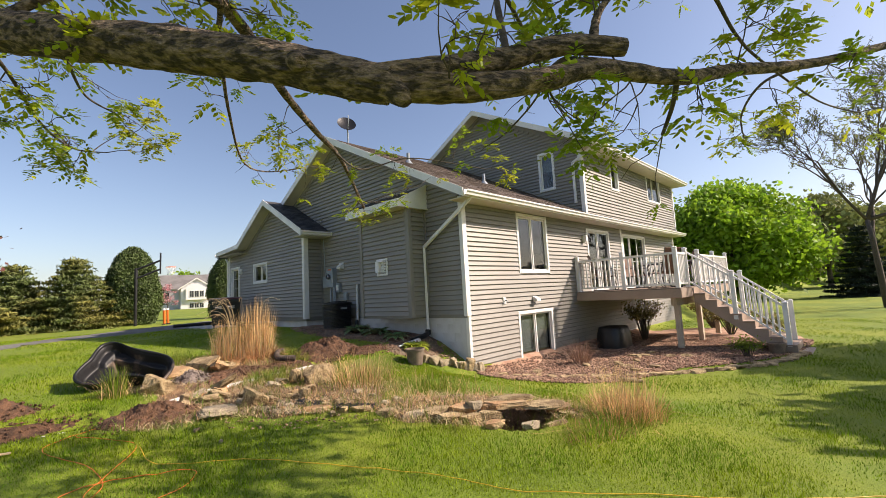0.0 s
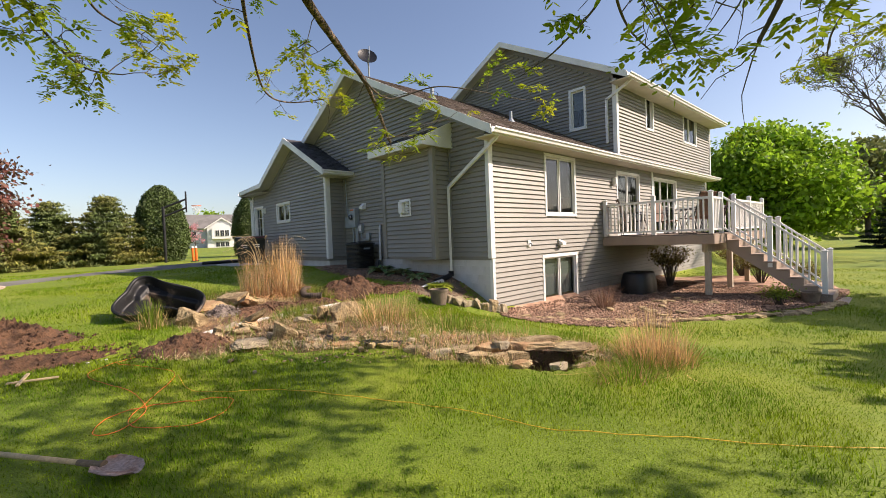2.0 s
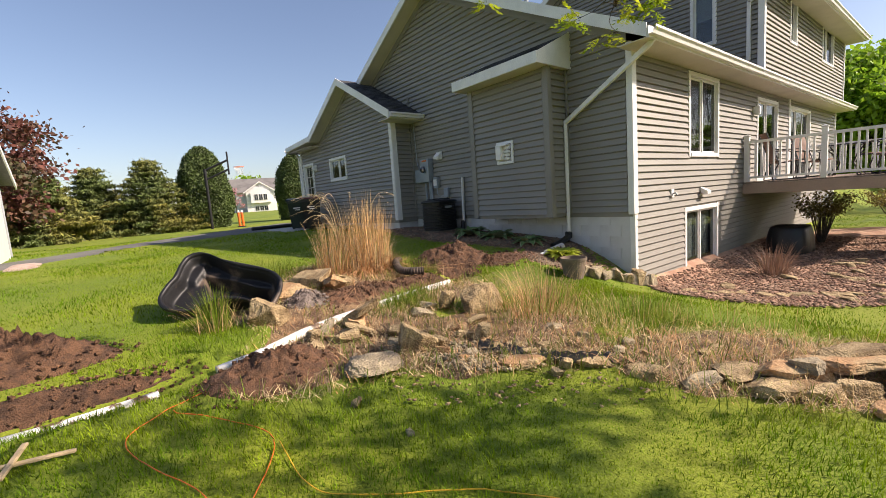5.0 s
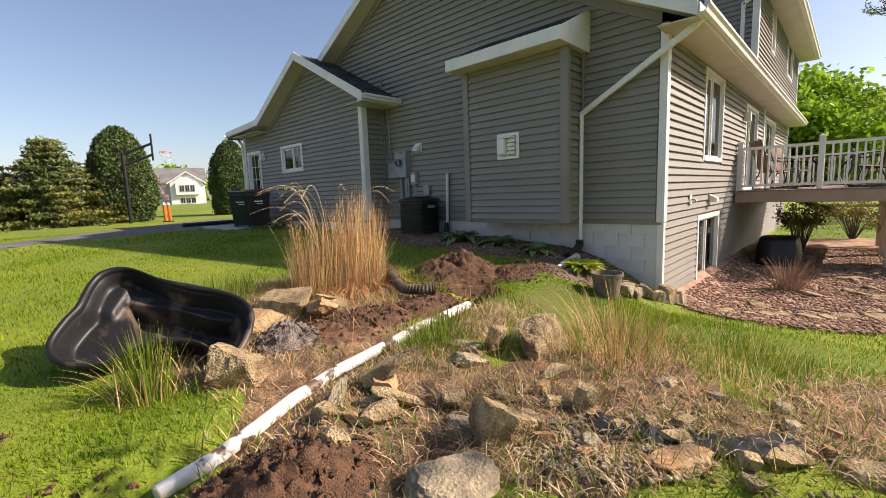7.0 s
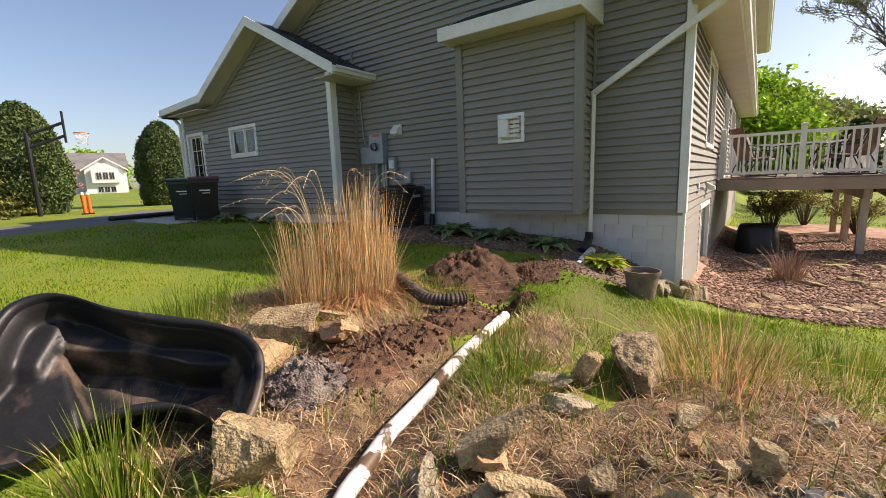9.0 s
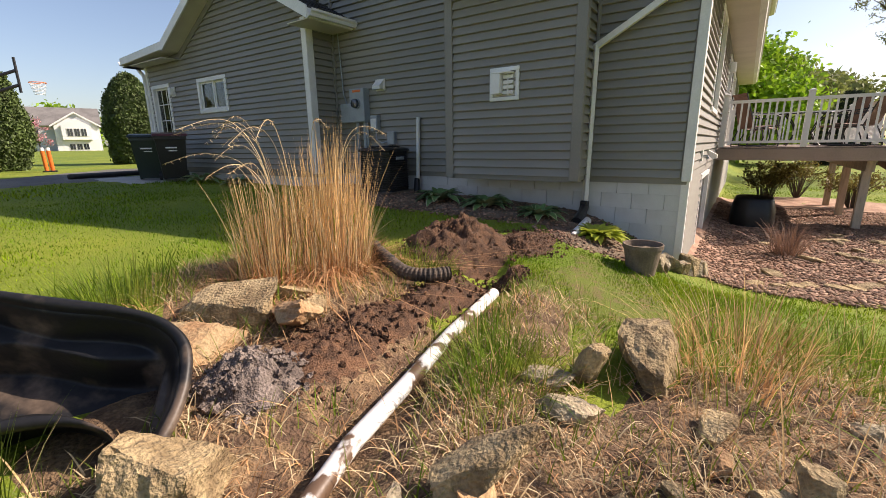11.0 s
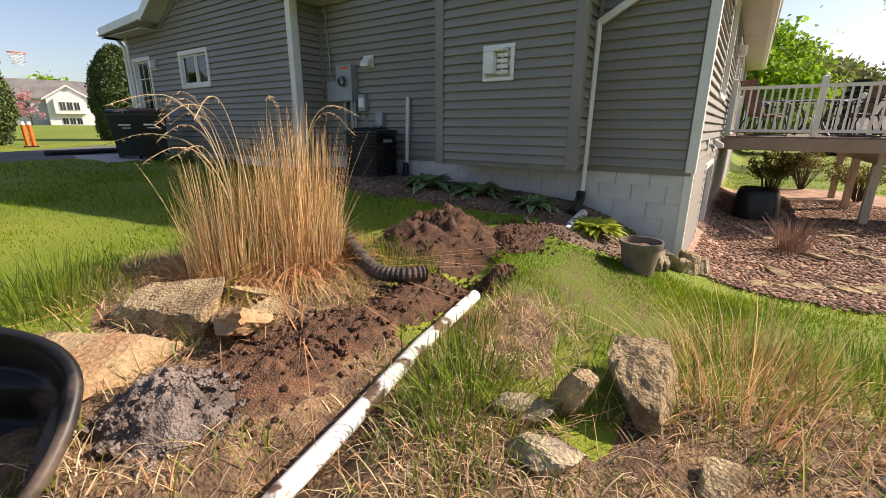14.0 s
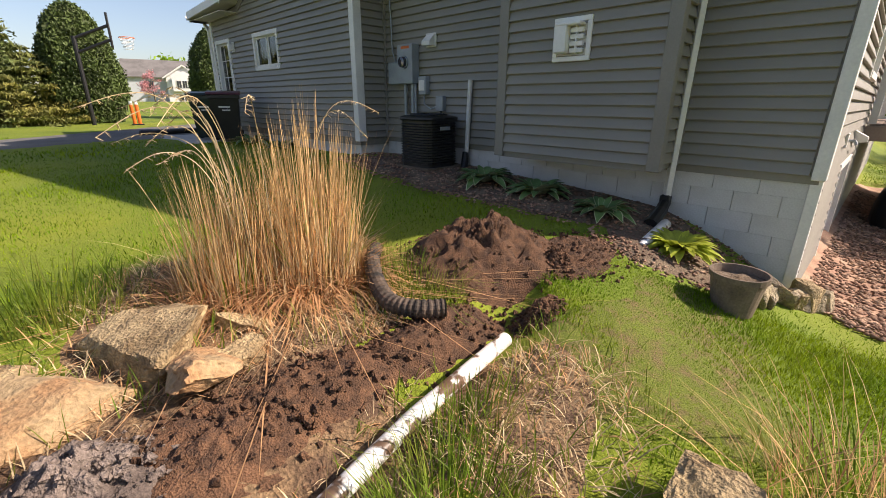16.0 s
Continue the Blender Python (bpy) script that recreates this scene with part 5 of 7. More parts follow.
# ---- preformed pond shell, tipped on its side ----
def pond_shell():
    """A moulded kidney-shaped shell lying tipped up: rolled rim, planting shelves and a deep pocket."""
    ctrl = [(-.62, -.16), (-.62, .0), (-.6, .12), (-.625, .3), (-.61, .42), (-.52, .49), (-.4, .485), (-.22, .425), (0, .392), (.2, .375), (.36, .335), (.465, .24),
            (.5, .08), (.485, -.08), (.44, -.18), (.37, -.17), (.3, -.1), (.19, -.055), (.07, -.05), (-.06, -.09), (-.17, -.19), (-.27, -.28), (-.42, -.305), (-.55, -.26)]
    c = Vector((1.174, 9.116, 0.298))
    e1, e2, nn = Vector((0.784, -0.587, -0.202)), Vector((0.573, 0.560, 0.598)), Vector((-0.237, -0.585, 0.776))
    mid = Vector((0.0, 0.17))
    n = len(ctrl)
    out = []
    for i in range(n):
        p = [Vector(ctrl[(i + k) % n]) for k in (-1, 0, 1, 2)]
        for s in range(5):
            u = s / 5
            out.append(0.5 * (2 * p[1] + (p[2] - p[0]) * u + (2 * p[0] - 5 * p[1] + 4 * p[2] - p[3]) * u * u + (3 * p[1] - p[0] - 3 * p[2] + p[3]) * u ** 3))
    k = len(out)
    def depth(p, edge):
        pocket = min(p.x + 0.43 - (0.29 - p.y) * 0.59, 0.31 - 0.06 * step(-0.15, 0.2, p.x) - p.y, 0.41 - p.x, edge - 0.015)
        ledge = min(-0.42 - p.x, p.y - 0.12)
        return 0.14 * step(0.0, 0.06, edge) + 0.19 * step(0.0, 0.05, pocket) - 0.05 * step(0.0, 0.05, ledge) * step(0.0, 0.06, edge)
    def put(p, d):
        return tuple(c + e1 * p.x + e2 * p.y + nn * d)
    lip = [(0.03, -0.04), (0.038, -0.03), (0.04, -0.012), (0.034, 0.004), (0.018, 0.011), (0.002, 0.006), (-0.008, -0.012), (-0.012, -0.03)]
    rim = Build()
    for o, d in lip:
        for q in out:
            r = (q - mid).normalized()
            rim.v.append(put(q + r * o, d + 0.006 * noise.noise((q.x * 4, q.y * 4, 1))))
    rim.f = [(i * k + a, i * k + (a + 1) % k, (i + 1) * k + (a + 1) % k, (i + 1) * k + a) for i in range(len(lip) - 1) for a in range(k)]
    basin = Build()
    rows = 34
    for grow, skin in ((-0.012, -0.028), (0.006, -0.04)):
        first = len(basin.v)
        for i in range(rows):
            s = 1 - i / (rows - 1)
            s = s ** 0.8
            for q in out:
                r = q - mid
                R0 = r.length + grow
                p = mid + r.normalized() * (R0 * s)
                basin.v.append(put(p, skin - depth(p, r.length * (1 - s)) + 0.006 * noise.noise((p.x * 7, p.y * 7, 3))))
        basin.f += [(first + i * k + a, first + i * k + (a + 1) % k, first + (i + 1) * k + (a + 1) % k, first + (i + 1) * k + a) for i in range(rows - 1) for a in range(k)]
    t = thing("pond_liner", "muddy black preformed pond liner tipped on its side", "pond liner", (c.x, c.y, land(c.x, c.y)))
    part("basin", basin, M_TUB, t, "black basin with stepped shelves and dried mud", smooth=True, fix=False)
    part("rim", rim, M_TUB, t, "rolled dull black rim", smooth=True, fix=False)


pond_shell()


# ---- soil: mounds, clods, pipes ----
HEAPS = [(*HOLE, 0.45, 0.36), (1.2, 9.25, 0.6, 0.42)]


def mound(at, r, h, material, label, seed=1, cat="soil heap", lump=0.4):
    HEAPS.append((at[0], at[1], r[0], r[1]))
    b = Build()
    nr, na = 26, 56
    for i in range(nr + 1):
        for k in range(na):
            a = 2 * math.pi * k / na
            q = i / nr
            rr = q * (1 + 0.18 * noise.noise((math.cos(a) * 1.3, math.sin(a) * 1.3, seed)))
            x, y = at[0] + r[0] * rr * math.cos(a), at[1] + r[1] * rr * math.sin(a)
            z = h * (1 - q ** 1.5) ** 1.1
            z *= 1 + lump * noise.noise((x * 5, y * 5, seed)) + 0.36 * noise.noise((x * 14, y * 14, seed)) + 0.3 * noise.noise((x * 34, y * 34, seed))
            b.v.append((x, y, land(x, y) + z - 0.02 * q + 0.026 * noise.noise((x * 26, y * 26, 4)) * (1 - q * q)))
    for i in range(nr):
        b.f += [(i * na + k, i * na + (k + 1) % na, (i + 1) * na + (k + 1) % na, (i + 1) * na + k) for k in range(na)]
    h_ob = thing("soil_heap", label, cat, (at[0], at[1], land(*at)))
    part("soil_body", b, material, h_ob, smooth=True)
    rng = random.Random(seed)
    cb = Build()
    for _ in range(420):
        a, q = rng.uniform(0, 6.28), math.sqrt(rng.random()) * 1.15
        x, y = at[0] + r[0] * q * math.cos(a), at[1] + r[1] * q * math.sin(a)
        z = land(x, y) + h * max(0, 1 - min(q, 1) ** 1.5) ** 1.1
        s = 0.005 + 0.022 * rng.random() ** 3
        rot = Euler((rng.uniform(0, 6), rng.uniform(0, 6), rng.uniform(0, 6))).to_matrix()
        pts = [rot @ (Vector(v) * s * rng.uniform(0.7, 1.3)) + Vector((x, y, z + s * 0.3)) for v in ((1, 0, 0), (-1, 0, 0), (0, 1, 0), (0, -1, 0), (0, 0, .8), (0, 0, -.8))]
        cb.add(pts, [(0, 2, 4), (2, 1, 4), (1, 3, 4), (3, 0, 4), (2, 0, 5), (1, 2, 5), (3, 1, 5), (0, 3, 5)])
    part("loose_soil", cb, material, h_ob, fix=False, kind="stuff")


mound((4.65, 9.55), (0.85, 0.62), 0.29, M_DIRT, "heap of freshly dug brown soil on the lawn", 3)
mound((5.25, 9.0), (0.6, 0.4), 0.07, M_DIRT, "thin spread of crumbled brown soil on the lawn", 4)
mound((2.4, 8.9), (0.62, 0.4), 0.07, M_DIRT, "patch of loose brown soil beside the pipe trench", 5)
mound((1.95, 8.95), (0.32, 0.28), 0.17, M_ASH, "heap of crumbling grey clay beside the trench", 6)
mound((1.1, 7.38), (0.56, 0.4), 0.16, M_DIRT, "heap of dark dug soil with grass roots", 7)
mound((-0.5, 8.75), (0.75, 0.4), 0.28, M_DIRT, "long heap of turf and soil beside the trench", 8)
mound((-0.3, 8.05), (0.9, 0.16), 0.05, M_DIRT, "strip of loose soil along the trench", 9)
mound((3.6, 8.95), (0.75, 0.22), 0.07, M_DIRT, "ridge of crumbled soil along the pipe trench", 10)
mound((2.75, 8.95), (0.6, 0.3), 0.09, M_DIRT, "ridge of crumbled soil along the pipe trench", 12)
mound((4.3, 8.72), (0.2, 0.14), 0.1, M_DIRT, "clod of turf at the end of the trench", 13)
mound((5.0, 9.02), (0.18, 0.14), 0.12, M_DIRT, "clod of brown soil on the lawn", 14)

b = Build()
pp = [(-0.5, 7.8), (-0.2, 7.79), (0.36, 7.84)]
b.tube([(x, y, gz(x, y) - 0.115) for x, y in pp], 0.032, 14)
solo("drain_pipe", b, M_PVC, "muddy white pvc drain pipe half buried in the trench", "pipe", smooth=True, group="drain pipe runs")
b = Build()
pp = [(0.78, 7.92), (1.05, 7.98), (1.32, 8.09), (1.6, 8.22), (2.0, 8.35), (2.44, 8.43), (3.1, 8.57), (3.9, 8.68)]
b.tube([(x, y, gz(x, y) - 0.09 + 0.005 * i) for i, (x, y) in enumerate(pp)], [0.043] * 8, 16)
solo("drain_pipe", b, M_PVC, "muddy white pvc drain pipe half buried in the trench", "pipe", smooth=True, group="drain pipe runs")
b = Build()
cpts, crad = [], []
path = [Vector(p) for p in ((3.98, 10.05, 0.17), (3.76, 9.8, 0.2), (3.57, 9.5, 0.19), (3.48, 9.25, 0.15), (3.54, 9.08, 0.14), (3.68, 8.96, 0.14))]
for i in range(len(path) - 1):
    p = [path[max(0, min(len(path) - 1, i + k))] for k in (-1, 0, 1, 2)]
    for s in range(22):
        u = s / 22
        cpts.append(0.5 * (2 * p[1] + (p[2] - p[0]) * u + (2 * p[0] - 5 * p[1] + 4 * p[2] - p[3]) * u * u + (3 * p[1] - p[0] - 3 * p[2] + p[3]) * u ** 3))
        crad.append(0.058 if (len(cpts) // 2) % 2 else 0.051)
b.tube(cpts, crad, 14, cap=False)
b.tube([cpts[-1] + (cpts[-2] - cpts[-1]) * 0.1, cpts[-3]], [0.045, 0.044], 14)
solo("corrugated_pipe", b, M_CORR, "black corrugated drain pipe caked with mud, half dug out", "pipe", smooth=False)
# downspout extension
e = thing("downspout_extension", "black adapter and white pipe below the downspout", "pipe", (6.6, 8.85, 0.15))
z = gz(7.05, 8.92)
part("elbow", Build().bevel_box((7.03, 8.88, z + 0.08), (7.13, 8.98, z + 0.22), 0.015).tube([(7.07, 8.93, z + 0.12), (6.9, 8.9, z + 0.07), (6.5, 8.85, z + 0.0)], [0.06, 0.065, 0.07], 10), M_BLACK, e)
part("pipe", Build().tube([(6.62, 8.74, 0.14), (6.05, 8.72, 0.06)], 0.052, 14), M_PVC, e, smooth=True)
part("end_cap", Build().tube([(6.05, 8.72, 0.06), (5.97, 8.717, 0.05)], [0.04, 0.036], 12), M_WHITE, e)
part("flange", Build().bevel_box((6.0, 8.76, 0.02), (6.24, 8.98, 0.06), 0.01), M_BLACK, e)


def flower_pot(at, r0, r1, h, label, material=M_TERRA):
    x, y = at
    z = land(x, y) - 0.01
    t = thing("flower_pot", label, "flower pot", (x, y, z), group="flower pots")
    prof = [(0.0, 0.0), (r0, 0.0), (r1 * 0.97, h * 0.86), (r1 * 1.04, h * 0.87), (r1 * 1.05, h), (r1 * 0.97, h), (r1 * 0.95, h * 0.9), (r1 * 0.93, h * 0.8), (0, h * 0.8)]
    b = Build()
    n = 28
    for r, zz in prof:
        b.v += [(x + r * math.cos(2 * math.pi * k / n), y + r * math.sin(2 * math.pi * k / n), z + zz) for k in range(n)]
    for i in range(len(prof) - 1):
        b.f += [(i * n + k, i * n + (k + 1) % n, (i + 1) * n + (k + 1) % n, (i + 1) * n + k) for k in range(n)]
    part("pot", b, material, t, smooth=False)
    b = Build()
    b.v = [(x + r1 * 0.93 * q * math.cos(a), y + r1 * 0.93 * q * math.sin(a), z + h * 0.83 + 0.03 * noise.noise((q * 9 * math.cos(a), q * 9 * math.sin(a), 2)))
           for q in (1, 0.6, 0.2) for a in np.linspace(0, 6.2832, 18, endpoint=False)]
    b.f = [(i * 18 + k, i * 18 + (k + 1) % 18, i * 18 + 18 + (k + 1) % 18, i * 18 + 18 + k) for i in range(2) for k in range(18)] + [tuple(range(36, 54))]
    part("soil", b, M_DIRTBED, t, smooth=True)


flower_pot((5.72, 7.9), 0.14, 0.19, 0.32, "muddy brown plastic pot full of dry soil")
flower_pot((13.05, 2.95), 0.14, 0.19, 0.28, "grey-brown pot beside the deck stairs")


# ---- small litter: cords, sticks, shovel ----
def cord(pts, r, material, label, name="extension_cord", n=6):
    P = [Vector((x, y, land(x, y) + 0.035 + 0.01 * noise.noise((x * 9, y * 9, 5)))) for x, y in pts]
    q = []
    for i in range(len(P) - 1):
        p = [P[max(0, min(len(P) - 1, i + k))] for k in (-1, 0, 1, 2)]
        for s in range(8):
            u = s / 8
            c = 0.5 * (2 * p[1] + (p[2] - p[0]) * u + (2 * p[0] - 5 * p[1] + 4 * p[2] - p[3]) * u * u + (3 * p[1] - p[0] - 3 * p[2] + p[3]) * u ** 3)
            c.z = land(c.x, c.y) + 0.014 + 0.012 * noise.noise((c.x * 7, c.y * 7, 5))
            q.append(c)
    q.append(P[-1])
    solo(name, Build().tube(q, r, n), material, label, "cord", smooth=True)


cord([(0.61, 7.39), (0.39, 7.29), (0.14, 7.06), (0.21, 6.71), (0.39, 6.31), (0.44, 5.81), (0.24, 5.51), (0.07, 5.56), (0.19, 5.81), (0.49, 5.86), (0.94, 5.66), (1.04, 5.51), (0.79, 5.26), (0.45, 5.36), (0.29, 5.61), (0.49, 6.01), (0.79, 6.51), (0.59, 6.96), (0.39, 7.21)],
     0.0034, M_ORANGE, "tangled orange extension cord lying on the lawn")
cord([(0.81, 6.47), (0.82, 6.01), (1.09, 5.73), (1.49, 5.39), (2.03, 4.59), (2.44, 3.79), (2.65, 3.22), (3.09, 2.61), (3.79, 1.71), (4.79, 0.81)], 0.0035, M_YELLOW, "thin yellow cord stretched across the lawn")


def plank(p, q, w, t, material, label, name="plank", cat="wood", lift=0.02):
    p, q = Vector((*p, land(*p) + lift)), Vector((*q, land(*q) + lift))
    m = Matrix.Translation(p) @ (q - p).to_track_quat("X", "Z").to_matrix().to_4x4()
    solo(name, Build().bevel_box((0, -w / 2, -t / 2), ((q - p).length, w / 2, t / 2), 0.004, m), material, label, cat)


plank((-0.45, 7.18), (-0.08, 7.1), 0.03, 0.018, M_WOODPALE, "pale split wooden stake lying on the grass", "stake", lift=0.03)
plank((-0.37, 7.0), (-0.3, 7.32), 0.03, 0.018, M_WOODPALE, "pale split wooden stake lying on the grass", "stake", lift=0.05)
plank((0.85, 7.3), (0.75, 7.08), 0.012, 0.01, M_WOODPALE, "thin pale stick on the grass", "stick")
sh = thing("shovel", "worn wooden shovel with a rusty blade lying on the lawn", "shovel", (0.0, 4.95, land(0.0, 4.95)))
p, q = Vector((-0.75, 5.95, land(-0.75, 5.95) + 0.05)), Vector((0.05, 4.92, land(0.05, 4.92) + 0.07))
part("handle", Build().tube([p, (p + q) / 2, q], 0.017, 10), M_WOODPALE, sh, smooth=True)
dv = (q - p).normalized()
sv = Vector((-dv.y, dv.x, 0))
part("socket", Build().tube([q - dv * 0.14, q, q + dv * 0.05], [0.02, 0.022, 0.03], 10), M_WOODDARK, sh)
b = Build()
for u, w, zc in ((0.02, 0.06, 0.0), (0.06, 0.11, -0.005), (0.16, 0.115, -0.015), (0.24, 0.1, -0.02), (0.3, 0.05, -0.02)):
    for s in (-1, -0.5, 0, 0.5, 1):
        b.v.append(tuple(q + dv * u + sv * (w * s) + Vector((0, 0, zc + 0.025 * s * s))))
b.f = [(r * 5 + k, r * 5 + k + 1, r * 5 + 6 + k, r * 5 + 5 + k) for r in range(4) for k in range(4)]
nvv = len(b.v)
b.v += [(x, y, zz - 0.004) for x, y, zz in b.v]
b.f += [tuple(i + nvv for i in f[::-1]) for f in b.f[:16]]
part("blade", b, mat("rusty_steel", (0.3, 0.16, 0.1), 0.6, metal=0.4, var=0.3, scale=9, fine=60, bump=0.3, second=(0.4, 0.3, 0.26)), sh, "rusty steel blade")
solo("foam_block", Build().bevel_box((-0.9, 6.93, land(-.85, 7.0) - 0.01), (-0.76, 7.03, land(-.85, 7.0) + 0.07), 0.01), M_WHITE, "small white foam block lying on the lawn", "block")


# ---- leafy plants ----
def strap_leaf(b, base, ang, length, width, lift, droop, fold=0.25, n=6):
    """One broad leaf: a ribbed strip arching from its base."""
    d = Vector((math.cos(ang), math.sin(ang), 0))
    s = Vector((-d.y, d.x, 0))
    vs = []
    for i in range(n + 1):
        u = i / n
        w = width * (math.sin(math.pi * min(1, u * 0.9 + 0.12)) ** 0.8) * (1 if u < 1 else 0.02)
        c = base + d * (length * u) + Vector((0, 0, lift * u - droop * u * u))
        vs += [c - s * w + Vector((0, 0, w * fold)), c, c + s * w + Vector((0, 0, w * fold))]
    f = []
    for i in range(n):
        f += [(3 * i, 3 * i + 1, 3 * i + 4, 3 * i + 3), (3 * i + 1, 3 * i + 2, 3 * i + 5, 3 * i + 4)]
    b.add(vs, f)


def hosta(at, r, count, material, edge, label, seed):
    rng = random.Random(seed)
    x, y = at
    z = land(x, y) + 0.02
    t = thing("hosta", label, "plant", (x, y, z), group="hostas along the wall")
    for k in range(count):
        ang = k * 2.4 + rng.uniform(-.3, .3)
        tier = k / count
        L = r * (1.05 - 0.55 * tier) * rng.uniform(0.85, 1.1)
        lift = L * (0.45 + 0.9 * tier)
        base = Vector((x + 0.03 * math.cos(ang), y + 0.03 * math.sin(ang), z))
        b = Build()
        strap_leaf(b, base, ang, L, L * 0.15, lift, L * 0.6, 0.3)
        lf = part("leaf", b, material, t, smooth=True, fix=False)
        if edge:
            b = Build()
            strap_leaf(b, base + Vector((0, 0, -0.004)), ang, L * 1.03, L * 0.175, lift, L * 0.61, 0.3)
            part("leaf_margin", b, edge, lf, smooth=True, fix=False)


hosta((6.25, 8.5), 0.38, 90, M_HOSTAY, None, "yellow-green hosta in full sun by the foundation", 1)
hosta((6.45, 11.0), 0.46, 46, M_HOSTA, M_HOSTAEDGE, "dark green hosta with cream leaf edges in the border", 2)
hosta((6.45, 10.15), 0.43, 42, M_HOSTA, M_HOSTAEDGE, "dark green hosta with cream leaf edges in the border", 3)
hosta((6.35, 9.3), 0.38, 36, M_HOSTA, M_HOSTAEDGE, "dark green hosta with cream leaf edges in the border", 4)
hosta((5.85, 17.0), 0.45, 24, M_HOSTA, M_HOSTAEDGE, "dark green hosta with cream leaf edges beside the bins", 5)
hosta((6.1, 16.0), 0.4, 22, M_HOSTA, M_HOSTAEDGE, "dark green hosta with cream leaf edges beside the bins", 6)

def smooth_path(pts, per=8):
    P = [Vector(p) for p in pts]
    q = []
    for i in range(len(P) - 1):
        p = [P[max(0, min(len(P) - 1, i + k))] for k in (-1, 0, 1, 2)]
        for s in range(per):
            u = s / per
            q.append(0.5 * (2 * p[1] + (p[2] - p[0]) * u + (2 * p[0] - 5 * p[1] + 4 * p[2] - p[3]) * u * u + (3 * p[1] - p[0] - 3 * p[2] + p[3]) * u ** 3))
    q.append(P[-1])
    return q


# ---- grasses ----
def quick_mesh(name, verts, tris, material):
    """A mesh of triangles straight from arrays."""
    me = bpy.data.meshes.new(name)
    me.vertices.add(len(verts))
    me.vertices.foreach_set("co", np.asarray(verts, dtype=np.float32).ravel())
    t = np.asarray(tris, dtype=np.int32)
    me.loops.add(t.size)
    me.loops.foreach_set("vertex_index", t.ravel())
    me.polygons.add(len(t))
    me.polygons.foreach_set("loop_start", np.arange(0, t.size, 3, dtype=np.int32))
    me.polygons.foreach_set("loop_total", np.full(len(t), 3, dtype=np.int32))
    me.update(calc_edges=True)
    me.materials.append(material)
    return me


GXS, GYS = np.arange(-8, 26, 0.1), np.arange(-8, 24, 0.1)
GRID = np.array([[land(x, y) for x in GXS] for y in GYS])


def heights(x, y):
    fx, fy = np.clip((x - GXS[0]) / 0.1, 0, len(GXS) - 1.01), np.clip((y - GYS[0]) / 0.1, 0, len(GYS) - 1.01)
    i, j = fx.astype(int), fy.astype(int)
    u, v = fx - i, fy - j
    return GRID[j, i] * (1 - u) * (1 - v) + GRID[j, i + 1] * u * (1 - v) + GRID[j + 1, i] * (1 - u) * v + GRID[j + 1, i + 1] * u * v


def strips(rs, x, y, z, h, w, lean, seg=2, curl=0.5, ang=None):
    """Curved tapering blades, all at once; h, w, lean are arrays."""
    n = len(x)
    a = rs.uniform(0, 2 * np.pi, n) if ang is None else ang
    face = a + np.pi / 2 + rs.uniform(-0.6, 0.6, n)
    V = np.zeros((n, 2 * seg + 1, 3))
    for k in range(seg + 1):
        u = k / seg
        off = lean * h * (u * (1 - curl) + curl * u * u)
        zz = z + h * u * np.sqrt(np.maximum(0.05, 1 - (lean * 0.6 * u) ** 2))
        cx, cy = x + np.cos(a) * off, y + np.sin(a) * off
        if k == seg:
            V[:, 2 * seg] = np.stack([cx, cy, zz], 1)
        else:
            ww = w * (1 - 0.6 * u)
            V[:, 2 * k] = np.stack([cx - np.cos(face) * ww, cy - np.sin(face) * ww, zz], 1)
            V[:, 2 * k + 1] = np.stack([cx + np.cos(face) * ww, cy + np.sin(face) * ww, zz], 1)
    T = []
    for k in range(seg - 1):
        T += [(2 * k, 2 * k + 1, 2 * k + 3), (2 * k, 2 * k + 3, 2 * k + 2)]
    T.append((2 * seg - 2, 2 * seg - 1, 2 * seg))
    base = (np.arange(n) * (2 * seg + 1))[:, None, None]
    return V.reshape(-1, 3), (np.array(T)[None] + base).reshape(-1, 3)


def keep(x, y, fn):
    return np.array([fn(a, b) for a, b in zip(x, y)], dtype=bool)


tub_spot = in_ellipse(1.25, 9.3, 0.6, 0.36, -0.6)


def lawn_here(x, y):
    if bed_shape(x, y) + 0.25 * noise.noise((x * 1.7, y * 1.7, 7)) > -0.05 or mulch_shape(x, y) > 0 or border_shape(x, y) > 0 or drive(x, y) > -0.05:
        return False
    if 7.1 < x < 22.5 and y > 7.6 or x > 6.45 and y > 13.9:
        return False
    if tub_spot(x, y) > 0:
        return False
    return seg_dist(x, y, TRENCH) > 0.22


